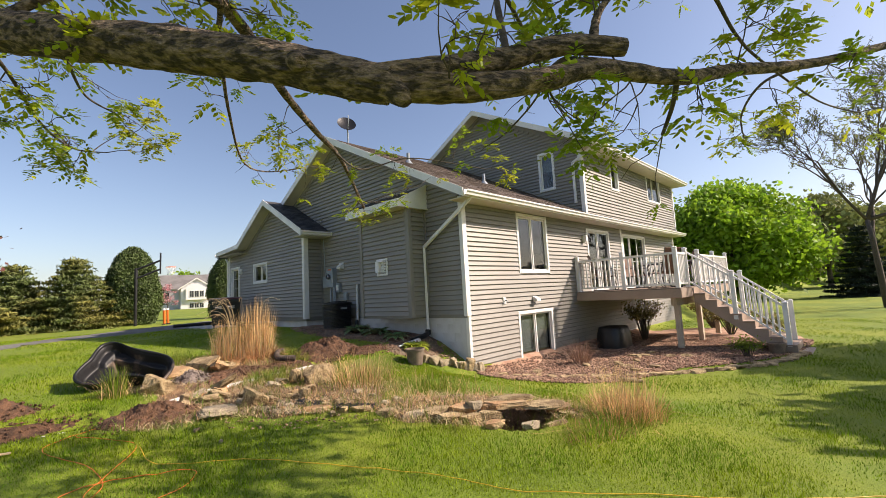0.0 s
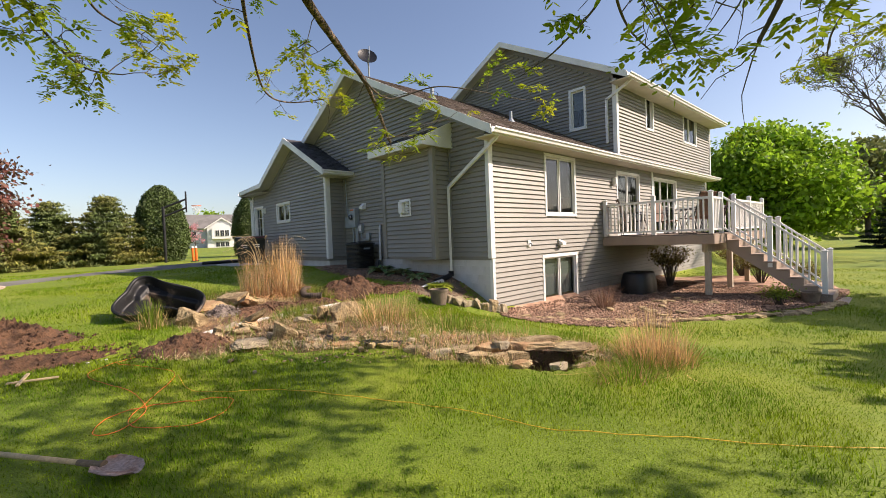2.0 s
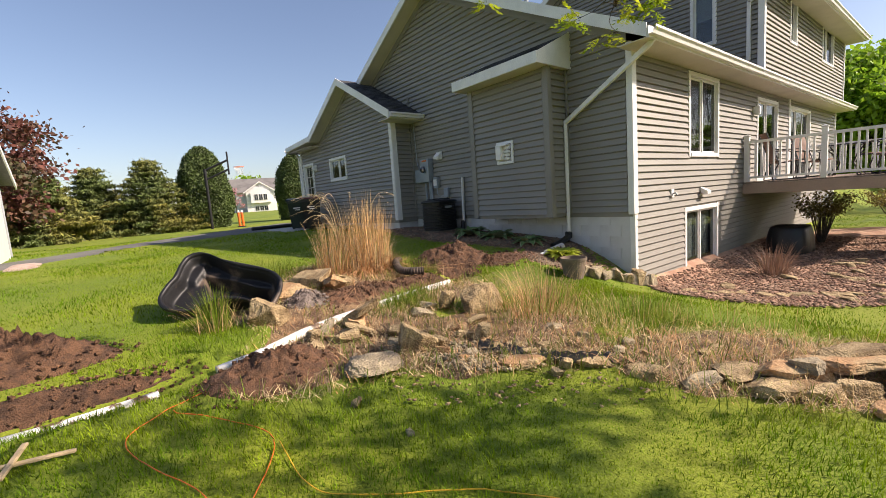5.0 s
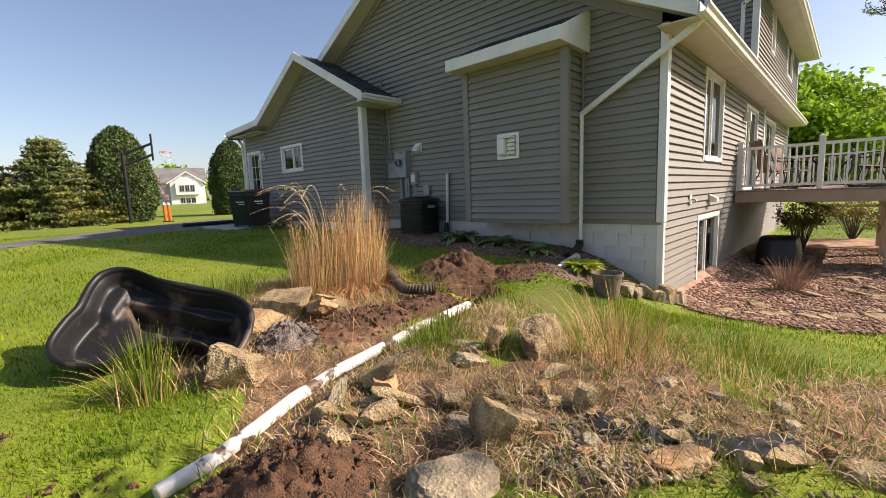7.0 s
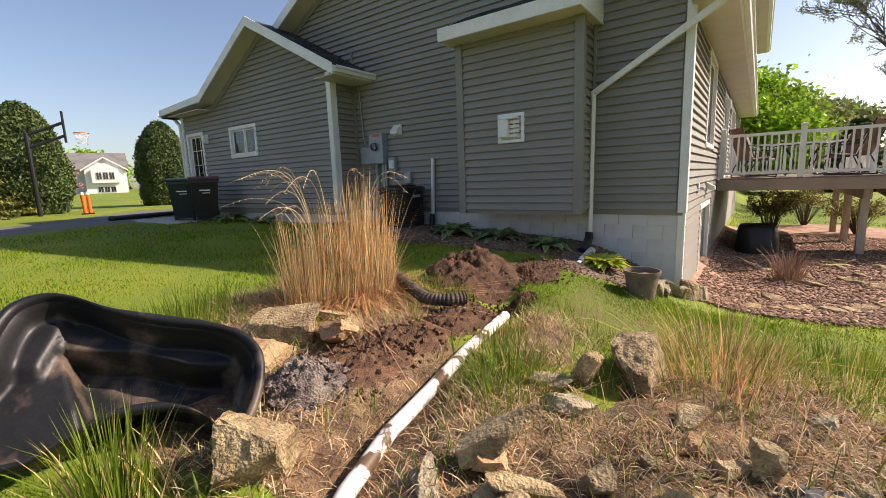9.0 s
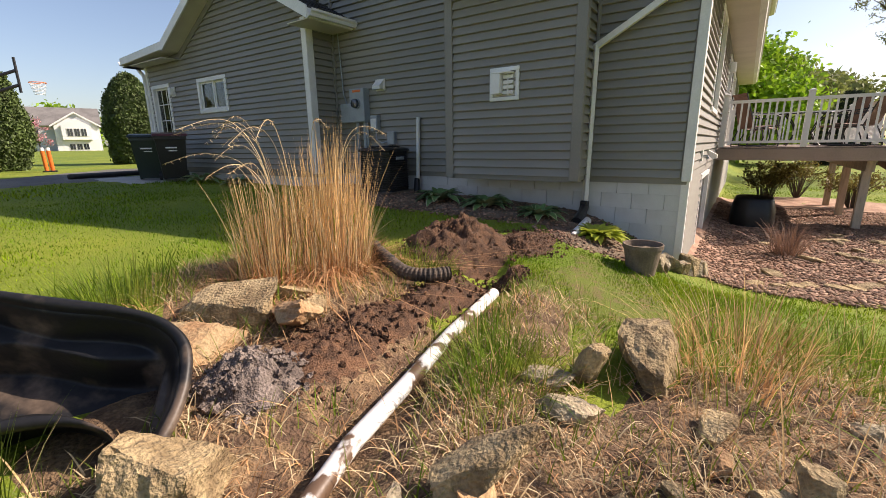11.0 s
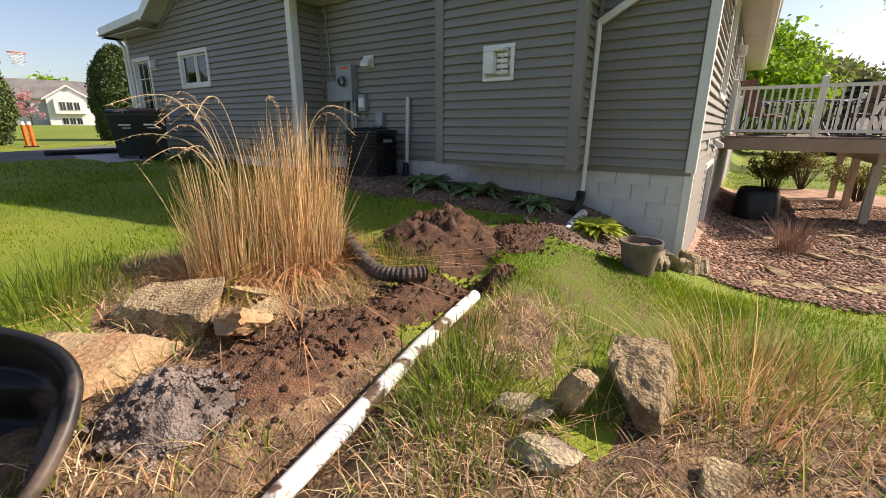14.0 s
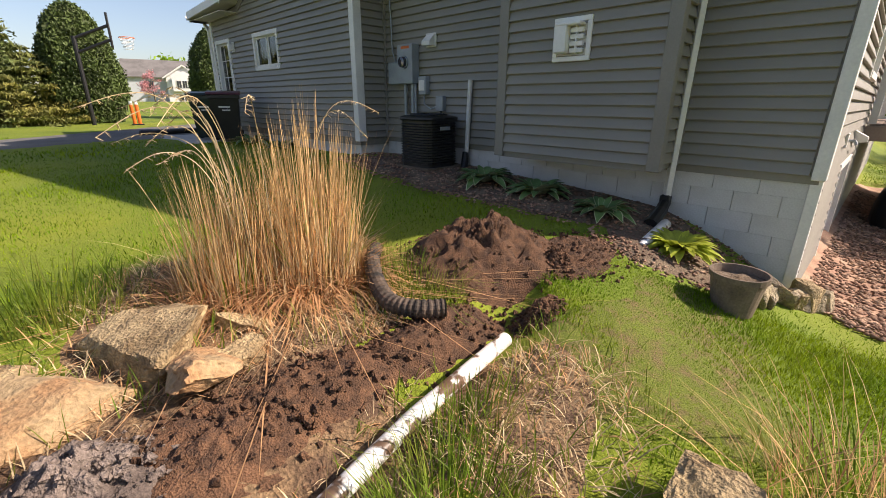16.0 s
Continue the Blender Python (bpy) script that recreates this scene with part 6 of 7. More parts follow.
def lawn(name, box, per, h, w, seed, skip=None, label="short mown green lawn grass"):
    rs = np.random.RandomState(seed)
    n = int((box[2] - box[0]) * (box[3] - box[1]) * per)
    x, y = rs.uniform(box[0], box[2], n), rs.uniform(box[1], box[3], n)
    ok = keep(x, y, lawn_here)
    if skip:
        ok &= ~((x > skip[0]) & (y > skip[1]) & (x < skip[2]) & (y < skip[3]))
    thin = np.array([step(-0.1, 0.5, worn_shape(a, b)) for a, b in zip(x, y)])
    ok &= rs.uniform(0, 1, n) > 0.3 * thin
    x, y, thin = x[ok], y[ok], thin[ok]
    n = len(x)
    hh = (1 - 0.1 * thin) * h * rs.uniform(0.5, 1.3, n) * (0.9 + 0.4 * np.sin(x * 2.3 + 1.7 * np.sin(y * 1.9)))
    V, T = strips(rs, x, y, heights(x, y) - 0.005, hh, w * rs.uniform(.7, 1.3, n), rs.uniform(0.2, 1.0, n), 2 if per > 1500 else 1)
    ob = new(name, quick_mesh(name, V, T, M_GRASS))
    tagged(ob, label, "grass", kind="stuff")


lawn("lawn_grass", (-2.2, 1.6, 6.2, 9.6), 3600, 0.038, 0.0028, 1)
lawn("lawn_grass", (3.0, 7.0, 6.0, 9.0), 5000, 0.036, 0.0028, 6)
lawn("lawn_grass", (-5, -1, 13, 16), 1000, 0.042, 0.005, 2, skip=(-2.2, 1.6, 6.2, 9.6))
lawn("lawn_grass", (-8, -6, 24, 22), 220, 0.045, 0.01, 3, skip=(-5, -1, 13, 16))


def clump(name, at, r, count, h, w, material, label, seed, lean=0.35, seg=4, parts=(), cat="ornamental grass", curl=0.7, lobes=((0, 0, 1, 1, 1),)):
    """A tuft of upright stems fanning from its root, with other sorts of blade mixed in."""
    rs = np.random.RandomState(seed)
    t = thing(name, label, cat, (at[0], at[1], float(heights(np.array([at[0]]), np.array([at[1]]))[0])))
    for nm, m, c, hh, ww, ln, rr in (("stem_tuft", material, count, h, w, lean, 1.0), *parts):
        q, a = np.sqrt(rs.uniform(0, 1, c)) * rr, rs.uniform(0, 2 * np.pi, c)
        lobe = np.array(lobes)[rs.choice(len(lobes), c)]
        x, y = at[0] + lobe[:, 0] + r[0] * lobe[:, 2] * q * np.cos(a), at[1] + lobe[:, 1] + r[1] * lobe[:, 3] * q * np.sin(a)
        ang = np.where(rs.uniform(0, 1, c) < 0.65, a, rs.uniform(0, 6.28, c))
        H = hh * (1 - 0.62 * rs.uniform(0, 1, c) ** 1.6) * 1.1 * (1 - 0.25 * q) * lobe[:, 4]
        V, T = strips(rs, x, y, heights(x, y) - 0.01, H, ww * rs.uniform(.6, 1.4, c), ln * rs.uniform(0.15, 1.0, c) * (0.4 + q) * np.where(rs.uniform(0, 1, c) < 0.12, 3.0, 1.0), seg, curl, ang)
        ob = new(nm, quick_mesh(nm, V - np.array(t.location), T, m))
        ob.parent = t
        ob["kind"] = "stuff"
    return t


HAY = ((-0.3, 0.14, 0.55, 0.6, 0.82), (0.16, 0.02, 0.62, 0.72, 1.0), (0.2, -0.06, 0.5, 0.55, 1.08), (-0.02, 0.1, 0.85, 0.8, 0.62))
hay = clump("ornamental_grass", (3.2, 9.98), (0.58, 0.48), 900, 1.2, 0.0033, M_STRAW, "tall clump of dry golden ornamental grass", 1, 0.13, 6, lobes=HAY,
            parts=(("green_grass", M_GRASSLONG, 260, 0.7, 0.004, 0.3, 1.0), ("dry_foliage", M_STRAWRED, 3600, 0.34, 0.005, 1.7, 1.2), ("lower_straw", M_STRAWPALE, 700, 0.72, 0.0035, 0.35, 1.05),
                   ("rusty_grass", M_STRAWRED, 380, 0.95, 0.003, 0.22, 1.0)))
# arching plumes above the clump
Rp = random.Random(4)
for k in range(15):
    a, L = (Rp.uniform(2.2, 4.4) if k < 9 else Rp.uniform(0, 6.28)), Rp.uniform(0.35, 0.95)
    x, y = 3.15 + 0.22 * math.cos(a), 9.98 + 0.22 * math.sin(a)
    z0 = land(x, y)
    H = Rp.uniform(0.9, 1.25)
    pts = [(x + math.cos(a) * L * u ** 2.2 * 0.9, y + math.sin(a) * L * u ** 2.2 * 0.9, z0 + H * math.sin(u * Rp.uniform(1.9, 2.05))) for u in np.linspace(0, 1, 8)]
    q = smooth_path(pts, 4)
    part("plume_stem", Build().tube(q, [0.0034 - 0.0018 * i / len(q) for i in range(len(q))], 5), M_STRAWPALE, hay)
    b = Build()
    for i in range(len(q) - 9, len(q)):
        for sg in (-1, 1):
            d = Vector((Rp.gauss(0, 1), Rp.gauss(0, 1), -0.6)).normalized() * 0.03
            b.tube([q[i], q[i] + d], [0.0022, 0.0006], 4, cap=False)
    part("seed_head", b, M_STRAWPALE, hay, fix=False)
clump("ornamental_grass", (5.25, 3.5), (0.45, 0.4), 260, 0.78, 0.003, M_STRAW, "wispy dry ornamental grass at the pond edge", 2, 0.4, 4,
      parts=(("dry_foliage", M_STRAWRED, 500, 0.4, 0.004, 0.7, 1.1), ("green_grass", M_GRASSLONG, 260, 0.3, 0.004, 0.8, 1.3)))
clump("ornamental_grass", (3.8, 7.0), (0.5, 0.42), 260, 0.42, 0.003, M_STRAWRED, "rusty dry ornamental grass with seed heads", 3, 1.0, 4,
      parts=(("pale_grass", M_STRAW, 130, 0.62, 0.0022, 0.7, 1.1), ("green_grass", M_GRASSLONG, 240, 0.34, 0.004, 0.8, 1.4)))
clump("ornamental_grass", (9.75, 6.4), (0.2, 0.2), 220, 0.72, 0.006, mat("grey_brown_stem", (0.32, 0.2, 0.14), 0.8, bump=0, rand=0.3, translucent=0.1), "stiff bare clump of brown grass stems in the mulch", 4, 0.75, 3, curl=0.2)
clump("grass_tuft", (0.95, 8.72), (0.14, 0.11), 170, 0.5, 0.0034, M_GRASSLONG, "tuft of long green grass in front of the pond liner", 5, 0.38, 4,
      parts=(("dry_grass", M_STRAW, 90, 0.4, 0.003, 0.8, 1.5),), cat="grass")
clump("grass_tuft", (2.75, 8.05), (0.3, 0.28), 620, 0.26, 0.0028, M_GRASSLONG, "tuft of long bright green grass beside the pipe", 6, 0.8, 4, cat="grass")
clump("grass_tuft", (3.9, 9.55), (0.3, 0.5), 700, 0.24, 0.0028, M_GRASSLONG, "long green grass beside the corrugated pipe", 7, 0.8, 4, cat="grass")
clump("grass_tuft", (2.0, 10.5), (0.5, 0.35), 420, 0.34, 0.0035, M_GRASSLONG, "long green grass behind the limestone slabs", 8, 0.6, 4, cat="grass")
clump("grass_tuft", (3.15, 8.35), (0.28, 0.2), 260, 0.26, 0.003, M_GRASSLONG, "tuft of long bright green grass beside the pipe", 9, 0.6, 4, cat="grass")
clump("grass_tuft", (4.5, 6.3), (0.7, 0.55), 700, 0.22, 0.0035, M_GRASSLONG, "weedy long grass growing in the bed", 10, 0.7, 4, cat="grass", parts=(("dry_grass", M_STRAW, 90, 0.34, 0.0025, 0.7, 1.2),))
clump("grass_tuft", (4.6, 3.4), (0.8, 0.3), 600, 0.24, 0.0035, M_GRASSLONG, "weedy long grass round the pond hole", 11, 0.9, 4, cat="grass", parts=(("dry_grass", M_STRAWRED, 200, 0.25, 0.003, 0.9, 1.2),))


def scatter(name, n, box, shape, h, w, material, label, seed, flat=1.8, lim=0.0, seg=3):
    rs = np.random.RandomState(seed)
    x, y = rs.uniform(box[0], box[2], n), rs.uniform(box[1], box[3], n)
    patchy = np.array([noise.noise((a * 2.2, b * 2.2, seed)) for a, b in zip(x, y)])
    ok = keep(x, y, lambda a, b: shape(a, b) > lim) & (patchy > rs.uniform(-0.6, 0.5, n)) & keep(x, y, lambda a, b: all(((a - hx_) / rx_) ** 2 + ((b - hy_) / ry_) ** 2 > 0.75 for hx_, hy_, rx_, ry_ in HEAPS)) & np.array([seg_dist(a, b, TRENCH) > 0.09 for a, b in zip(x, y)])
    x, y = x[ok], y[ok]
    c = len(x)
    V, T = strips(rs, x, y, heights(x, y) + 0.012, h * rs.uniform(.3, 1.4, c), w * rs.uniform(.6, 1.5, c), rs.uniform(0.4, 1.0, c) * flat, seg, 0.3)
    tagged(new(name, quick_mesh(name, V, T, material)), label, "plant litter" if "straw" in name else "grass", kind="stuff")


scatter("straw_litter", 52000, (0.2, 3.2, 6, 11), bed_shape, 0.085, 0.0028, M_STRAWPALE, "pale dry straw littering the bed", 21, 1.9)
scatter("straw_litter", 30000, (0.2, 3.2, 6, 11), bed_shape, 0.09, 0.0028, M_STRAWRED, "rusty dry stalks littering the bed", 22, 1.9)
scatter("bed_weeds", 22000, (0.6, 3.2, 6, 11), bed_shape, 0.12, 0.003, M_GRASSLONG, "sparse green grass sprouting in the bed", 23, 0.8, -0.15)
scatter("bed_stems", 1800, (2.2, 3.2, 6, 8.4), bed_shape, 0.34, 0.0016, M_STRAW, "thin dry stems standing in the bed", 24, 0.5, -0.1)
scatter("edge_grass", 22000, (0.2, 3.0, 6.5, 9.2), lambda x, y: 0.3 - abs(bed_shape(x, y)), 0.06, 0.0026, M_GRASSLONG, "uneven longer grass along the bed", 25, 0.9)


# stones of the mulch bed and the border
def pebbles(name, n, box, shape, size, material, label, seed, flat=0.45):
    rs = np.random.RandomState(seed)
    x, y = rs.uniform(box[0], box[2], n), rs.uniform(box[1], box[3], n)
    ok = keep(x, y, lambda a, b: shape(a, b) > -0.03) & (y < 7.6 if name == "mulch_stones" else y > 0)
    x, y = x[ok], y[ok]
    c = len(x)
    s = size * rs.uniform(0.5, 1.5, c)
    z = heights(x, y) + 0.025
    base = np.array([(1, 0, 0), (-1, 0, 0), (0, 1, 0), (0, -1, 0), (0, 0, 1), (0, 0, -1)], float)
    a = rs.uniform(0, 6.28, c)
    V = np.zeros((c, 6, 3))
    for k in range(6):
        px, py, pz = base[k] * np.array([1.0, 0.65, flat])
        j = rs.uniform(.7, 1.3, c) * s
        tilt = rs.uniform(-.4, .4, c)
        V[:, k, 0] = x + (px * np.cos(a) - py * np.sin(a)) * j
        V[:, k, 1] = y + (px * np.sin(a) + py * np.cos(a)) * j
        V[:, k, 2] = z + (pz + px * tilt * 0.5) * j
    T = np.array([(0, 2, 4), (2, 1, 4), (1, 3, 4), (3, 0, 4), (2, 0, 5), (1, 2, 5), (3, 1, 5), (0, 3, 5)])
    tris = (T[None] + (np.arange(c) * 6)[:, None, None]).reshape(-1, 3)
    tagged(new(name, quick_mesh(name, V.reshape(-1, 3), tris, material)), label, "stones", kind="stuff")


pebbles("mulch_stones", 26000, (6.6, 2.2, 16, 7.7), mulch_shape, 0.035, M_MULCH, "reddish brown angular stones of the mulch bed", 31)
pebbles("border_stones", 5000, (5.4, 7.9, 7.15, 14), border_shape, 0.022, M_MULCH, "small brown stones of the foundation border", 32)
pebbles("bed_rubble", 1500, (1.6, 4.0, 4.6, 7.6), in_ellipse(2.7, 6.2, 1.7, 0.7, -0.7), 0.018, M_ROCK, "tan gravel and rubble between the slabs", 33)

pebbles("stream_gravel", 1500, (1.9, 5.9, 3.1, 7.0), in_ellipse(2.5, 6.5, 0.5, 0.24, -0.7), 0.022, M_ROCKGREY, "grey-brown gravel of the dry stream bed", 34, 0.6)
b = Build()
lp = smooth_path([(2.55, 6.68, 0), (2.68, 6.52, 0), (2.72, 6.36, 0), (2.8, 6.18, 0), (2.95, 5.98, 0), (3.15, 5.8, 0)], 8)
for layer in (0.02, 0.012):
    for i, p in enumerate(lp):
        for k in range(6):
            off = (k / 5 - 0.5) * (0.16 + 0.08 * noise.noise((i * 0.35, 2, 0)))
            x, y = p.x + off * 0.8, p.y + off * 0.6
            b.v.append((x, y, land(x, y) + layer + 0.012 + 0.045 * abs(noise.noise((i * 0.5, k * 0.9, 5)))))
nl = len(lp)
b.f = [(i * 6 + k, i * 6 + k + 1, i * 6 + k + 7, i * 6 + k + 6) for i in range(nl - 1) for k in range(5)]
b.f += [tuple(v + nl * 6 for v in f[::-1]) for f in b.f]
solo("pond_film", b, M_BLACK, "torn crumpled black pond film showing between stones", "pond film", smooth=True)

# ---- trees ----
def bark_tube(pts, r0, r1, n=28, per=24, amp=0.1):
    """A limb with furrowed bark and knots, tapering from r0 to r1."""
    q = smooth_path(pts, per)
    b = Build()
    up, side = Vector((0, 0, 1)), None
    L = 0.0
    for i, p in enumerate(q):
        d = (q[min(i + 1, len(q) - 1)] - q[max(i - 1, 0)]).normalized()
        side = d.cross(up).normalized() if side is None else (side - d * side.dot(d)).normalized()
        w = d.cross(side)
        if i:
            L += (p - q[i - 1]).length
        t = i / (len(q) - 1)
        r = r0 + (r1 - r0) * t
        for k in range(n):
            a = 2 * math.pi * k / n
            o = side * math.cos(a) + w * math.sin(a)
            s = o * (r * 9) + d * 0
            ridge = abs(noise.noise((math.cos(a) * r * 55, math.sin(a) * r * 55, L * 9)))
            f = 1 + amp * (ridge * 2 - 0.6) + 0.08 * noise.noise((math.cos(a), math.sin(a), L * 3.0))
            b.v.append(tuple(p + o * r * f))
    for i in range(len(q) - 1):
        b.f += [(i * n + k, i * n + (k + 1) % n, (i + 1) * n + (k + 1) % n, (i + 1) * n + k) for k in range(n)]
    b.f += [tuple(range(n - 1, -1, -1)), tuple(range((len(q) - 1) * n, len(q) * n))]
    return b


walnut = thing("walnut_tree", "large spreading tree with furrowed bark and young green leaves", "tree", (-1.75, 4.1, land(-1.75, 4.1)))
zt = land(-1.75, 4.1)
part("trunk", bark_tube([(-1.75, 4.1, zt - 0.1), (-1.72, 4.12, zt + 0.5), (-1.7, 4.15, zt + 1.6), (-1.66, 4.2, zt + 3.2), (-1.5, 4.1, zt + 5.5)], 0.28, 0.17, 32, 14), M_BARK, walnut)
LIMB = [(-1.68, 4.15, 2.2), (-1.1, 4.35, 2.5), (-0.56, 4.0, 2.44), (-0.23, 3.46, 2.26), (0.05, 2.98, 2.1), (0.3, 2.63, 1.99), (0.44, 2.44, 1.92), (0.65, 2.21, 1.83)]
LOW = [(0.65, 2.21, 1.83), (0.9, 2.04, 1.84), (1.11, 1.93, 1.89), (1.31, 1.83, 1.96), (1.71, 1.66, 1.99), (2.1, 1.52, 2.1), (2.7, 1.25, 2.24), (3.52, 0.8, 2.51)]
UPP = [(0.63, 2.23, 1.86), (0.83, 2.1, 1.91), (1.02, 2.01, 1.97), (1.21, 1.89, 2.04), (1.4, 1.75, 2.04)]
part("limb", bark_tube(LIMB, 0.09, 0.062, 36, 30), M_BARK, walnut)
part("limb", bark_tube(LOW, 0.052, 0.018, 28, 24), M_BARK, walnut)
part("limb", bark_tube(UPP, 0.046, 0.034, 28, 24), M_BARK, walnut)
part("knot", Build().tube([(0.44, 2.42, 1.92), (0.425, 2.37, 1.9), (0.42, 2.345, 1.885)], [0.04, 0.035, 0.018], 12), M_BARK, walnut)
part("knot", Build().tube([(0.63, 2.21, 1.83), (0.66, 2.16, 1.775), (0.665, 2.15, 1.755)], [0.05, 0.032, 0.018], 12), M_BARK, walnut)
BR = [
    ([(-0.56, 4.0, 2.44), (-0.05, 3.5, 2.62), (0.35, 3.18, 2.57), (0.63, 3.33, 2.57), (1.04, 3.77, 2.54), (1.51, 4.17, 2.49), (2.14, 4.81, 2.55), (2.95, 5.6, 2.3)], 0.04, 0.016),
    ([(-0.25, 3.48, 2.3), (0.2, 3.15, 2.62), (0.46, 3.21, 2.61), (0.68, 3.83, 2.74), (1.09, 4.85, 2.77), (1.6, 5.9, 2.72), (2.04, 6.3, 2.78), (2.5, 6.2, 2.89)], 0.02, 0.006),
    ([(-1.1, 4.35, 2.52), (-0.5, 4.05, 2.69), (-0.24, 4.37, 2.53), (-0.06, 4.79, 2.38), (0.12, 5.04, 2.32), (0.32, 5.12, 2.35)], 0.014, 0.004),
    ([(-0.75, 4.15, 2.5), (-0.13, 3.81, 2.68), (0.03, 4.37, 2.63), (0.16, 4.82, 2.63), (0.33, 4.94, 2.6)], 0.014, 0.005),
    ([(1.32, 1.83, 2.06), (1.38, 1.82, 2.21), (1.6, 1.78, 2.44)], 0.02, 0.008),
    ([(1.6, 1.78, 2.44), (1.8, 1.57, 2.43), (2.16, 1.51, 2.29), (2.5, 1.46, 2.26), (3.23, 1.29, 2.2), (3.68, 1.12, 2.19)], 0.01, 0.004),
    ([(1.02, 2.01, 1.98), (1.14, 2.12, 2.3), (1.22, 2.17, 2.45), (1.64, 2.31, 2.47), (2.06, 2.47, 2.39), (2.41, 2.98, 2.35), (2.6, 3.35, 2.37)], 0.014, 0.004),
    ([(1.9, 4.55, 2.52), (2.4, 4.84, 2.51), (2.79, 4.56, 2.63), (3.28, 4.35, 2.61), (3.7, 4.21, 2.58)], 0.009, 0.004),
    ([(2.7, 5.35, 2.4), (2.82, 5.45, 2.3), (3.16, 5.22, 2.45), (3.42, 5.08, 2.53)], 0.009, 0.004),
    ([(1.31, 1.83, 1.98), (1.4, 2.0, 2.1), (1.8, 2.3, 2.25), (2.4, 2.5, 2.3), (3.1, 2.6, 2.35)], 0.012, 0.004),
    ([(1.71, 1.66, 1.99), (1.82, 1.72, 1.92), (1.92, 1.8, 1.84)], 0.012, 0.008),
    ([(2.7, 1.25, 2.24), (2.9, 1.5, 2.3), (3.4, 1.7, 2.3), (4.1, 1.8, 2.32)], 0.01, 0.004),
]
# higher crown that shades the lawn
for k, (p, q) in enumerate((((-1.66, 4.2, 2.9), (3.6, -0.2, 5.0)), ((-1.6, 4.15, 3.8), (2.2, -1.8, 5.6)), ((-1.55, 4.1, 4.5), (1.5, 1.2, 6.2)), ((-1.6, 4.15, 3.4), (5.0, 1.6, 4.6)))):
    p, q = Vector(p), Vector(q)
    BR.append(([tuple(p.lerp(q, u) + Vector((0.25 * noise.noise((u * 4, k, 1)), 0.25 * noise.noise((u * 4, k, 2)), 0.5 * math.sin(u * 3)))) for u in (0, .2, .4, .6, .8, 1)], 0.06, 0.012))
twigs, leaves = Build(), ([], [])
Rt = random.Random(8)


def compound_leaf(base, d, L):
    """A leaf stalk with paired narrow leaflets."""
    up = Vector((0, 0, 1))
    s = d.cross(up)
    s = s.normalized() if s.length > 1e-3 else Vector((1, 0, 0))
    n = 4
    V, F = leaves
    for i in range(n + 1):
        u = (i + 1.0) / (n + 1.0)
        c = base + d * (L * u) - up * (L * 0.3 * u * u)
        for sg in ((-1, 1) if i < n else (0,)):
            dirn = (s * sg * 0.85 + d * 0.6 - up * Rt.uniform(0, 0.5)).normalized() if sg else d
            l = L * 0.42 * (0.65 + 0.35 * math.sin(u * 3.0)) * Rt.uniform(.8, 1.15)
            w = dirn.cross(up if abs(dirn.z) < .9 else s).normalized() * l * 0.24
            w = w + up * Rt.uniform(-.5, .5) * l * 0.24
            k = len(V)
            V.extend([tuple(c), tuple(c + dirn * l * 0.35 + w), tuple(c + dirn * l * 0.75 + w * 0.7), tuple(c + dirn * l), tuple(c + dirn * l * 0.75 - w * 0.7), tuple(c + dirn * l * 0.35 - w)])
            F.extend([(k, k + 1, k + 5), (k + 1, k + 2, k + 4), (k + 1, k + 4, k + 5), (k + 2, k + 3, k + 4)])


def sprig(base, d, L, leafy=1.0, depth=0):
    """A twig that bends and forks, ending in a tuft of compound leaves."""
    pts = [base]
    dd = d.copy()
    n = 5
    for i in range(n):
        dd = (dd + Vector((Rt.gauss(0, .25), Rt.gauss(0, .25), Rt.gauss(-0.02, .2)))).normalized()
        pts.append(pts[-1] + dd * (L / n))
    r = 0.0022 + 0.004 * L
    twigs.tube(pts, [r * (1 - 0.7 * i / n) for i in range(n + 1)], 5)
    if depth < 2:
        for i in range(1, n):
            if Rt.random() < 0.36:
                e = (dd + Vector((Rt.gauss(0, .9), Rt.gauss(0, .9), Rt.gauss(0, .7)))).normalized()
                sprig(pts[i], e, L * Rt.uniform(.35, .6), leafy, depth + 1)
    if Rt.random() < leafy:
        for _ in range(Rt.randint(3, 5)):
            e = (dd * 0.5 + Vector((Rt.gauss(0, .8), Rt.gauss(0, .8), Rt.gauss(0.1, .4)))).normalized()
            compound_leaf(pts[-1], e, Rt.uniform(0.06, 0.12))


for bi, (pts, r0, r1) in enumerate(BR):
    q = smooth_path(pts, 8)
    n = len(q)
    part("branch", Build().tube(q, [(r0 + (r1 - r0) * i / (n - 1)) * (1 + 0.12 * noise.noise((i * .9, bi, 0))) for i in range(n)], 10), M_BARK if r0 > 0.015 else M_TWIG, walnut, smooth=True)
    high = bi >= len(BR) - 4
    for i in range(2 if not high else n // 3, n):
        for _ in range(2 if high else 1):
            if Rt.random() < (0.9 if high else 0.36 if bi < 4 else 0.17):
                d = (q[min(i + 1, n - 1)] - q[i - 1]).normalized()
                e = (d * 0.6 + Vector((Rt.gauss(0, .7), Rt.gauss(0, .7), Rt.gauss(0, .5)))).normalized()
                sprig(q[i], e, Rt.uniform(0.2, 0.45) * (2.2 if high else 1), 0.8 if high else 0.6)
    sprig(q[-1], (q[-1] - q[-2]).normalized(), 0.35, 1.0)
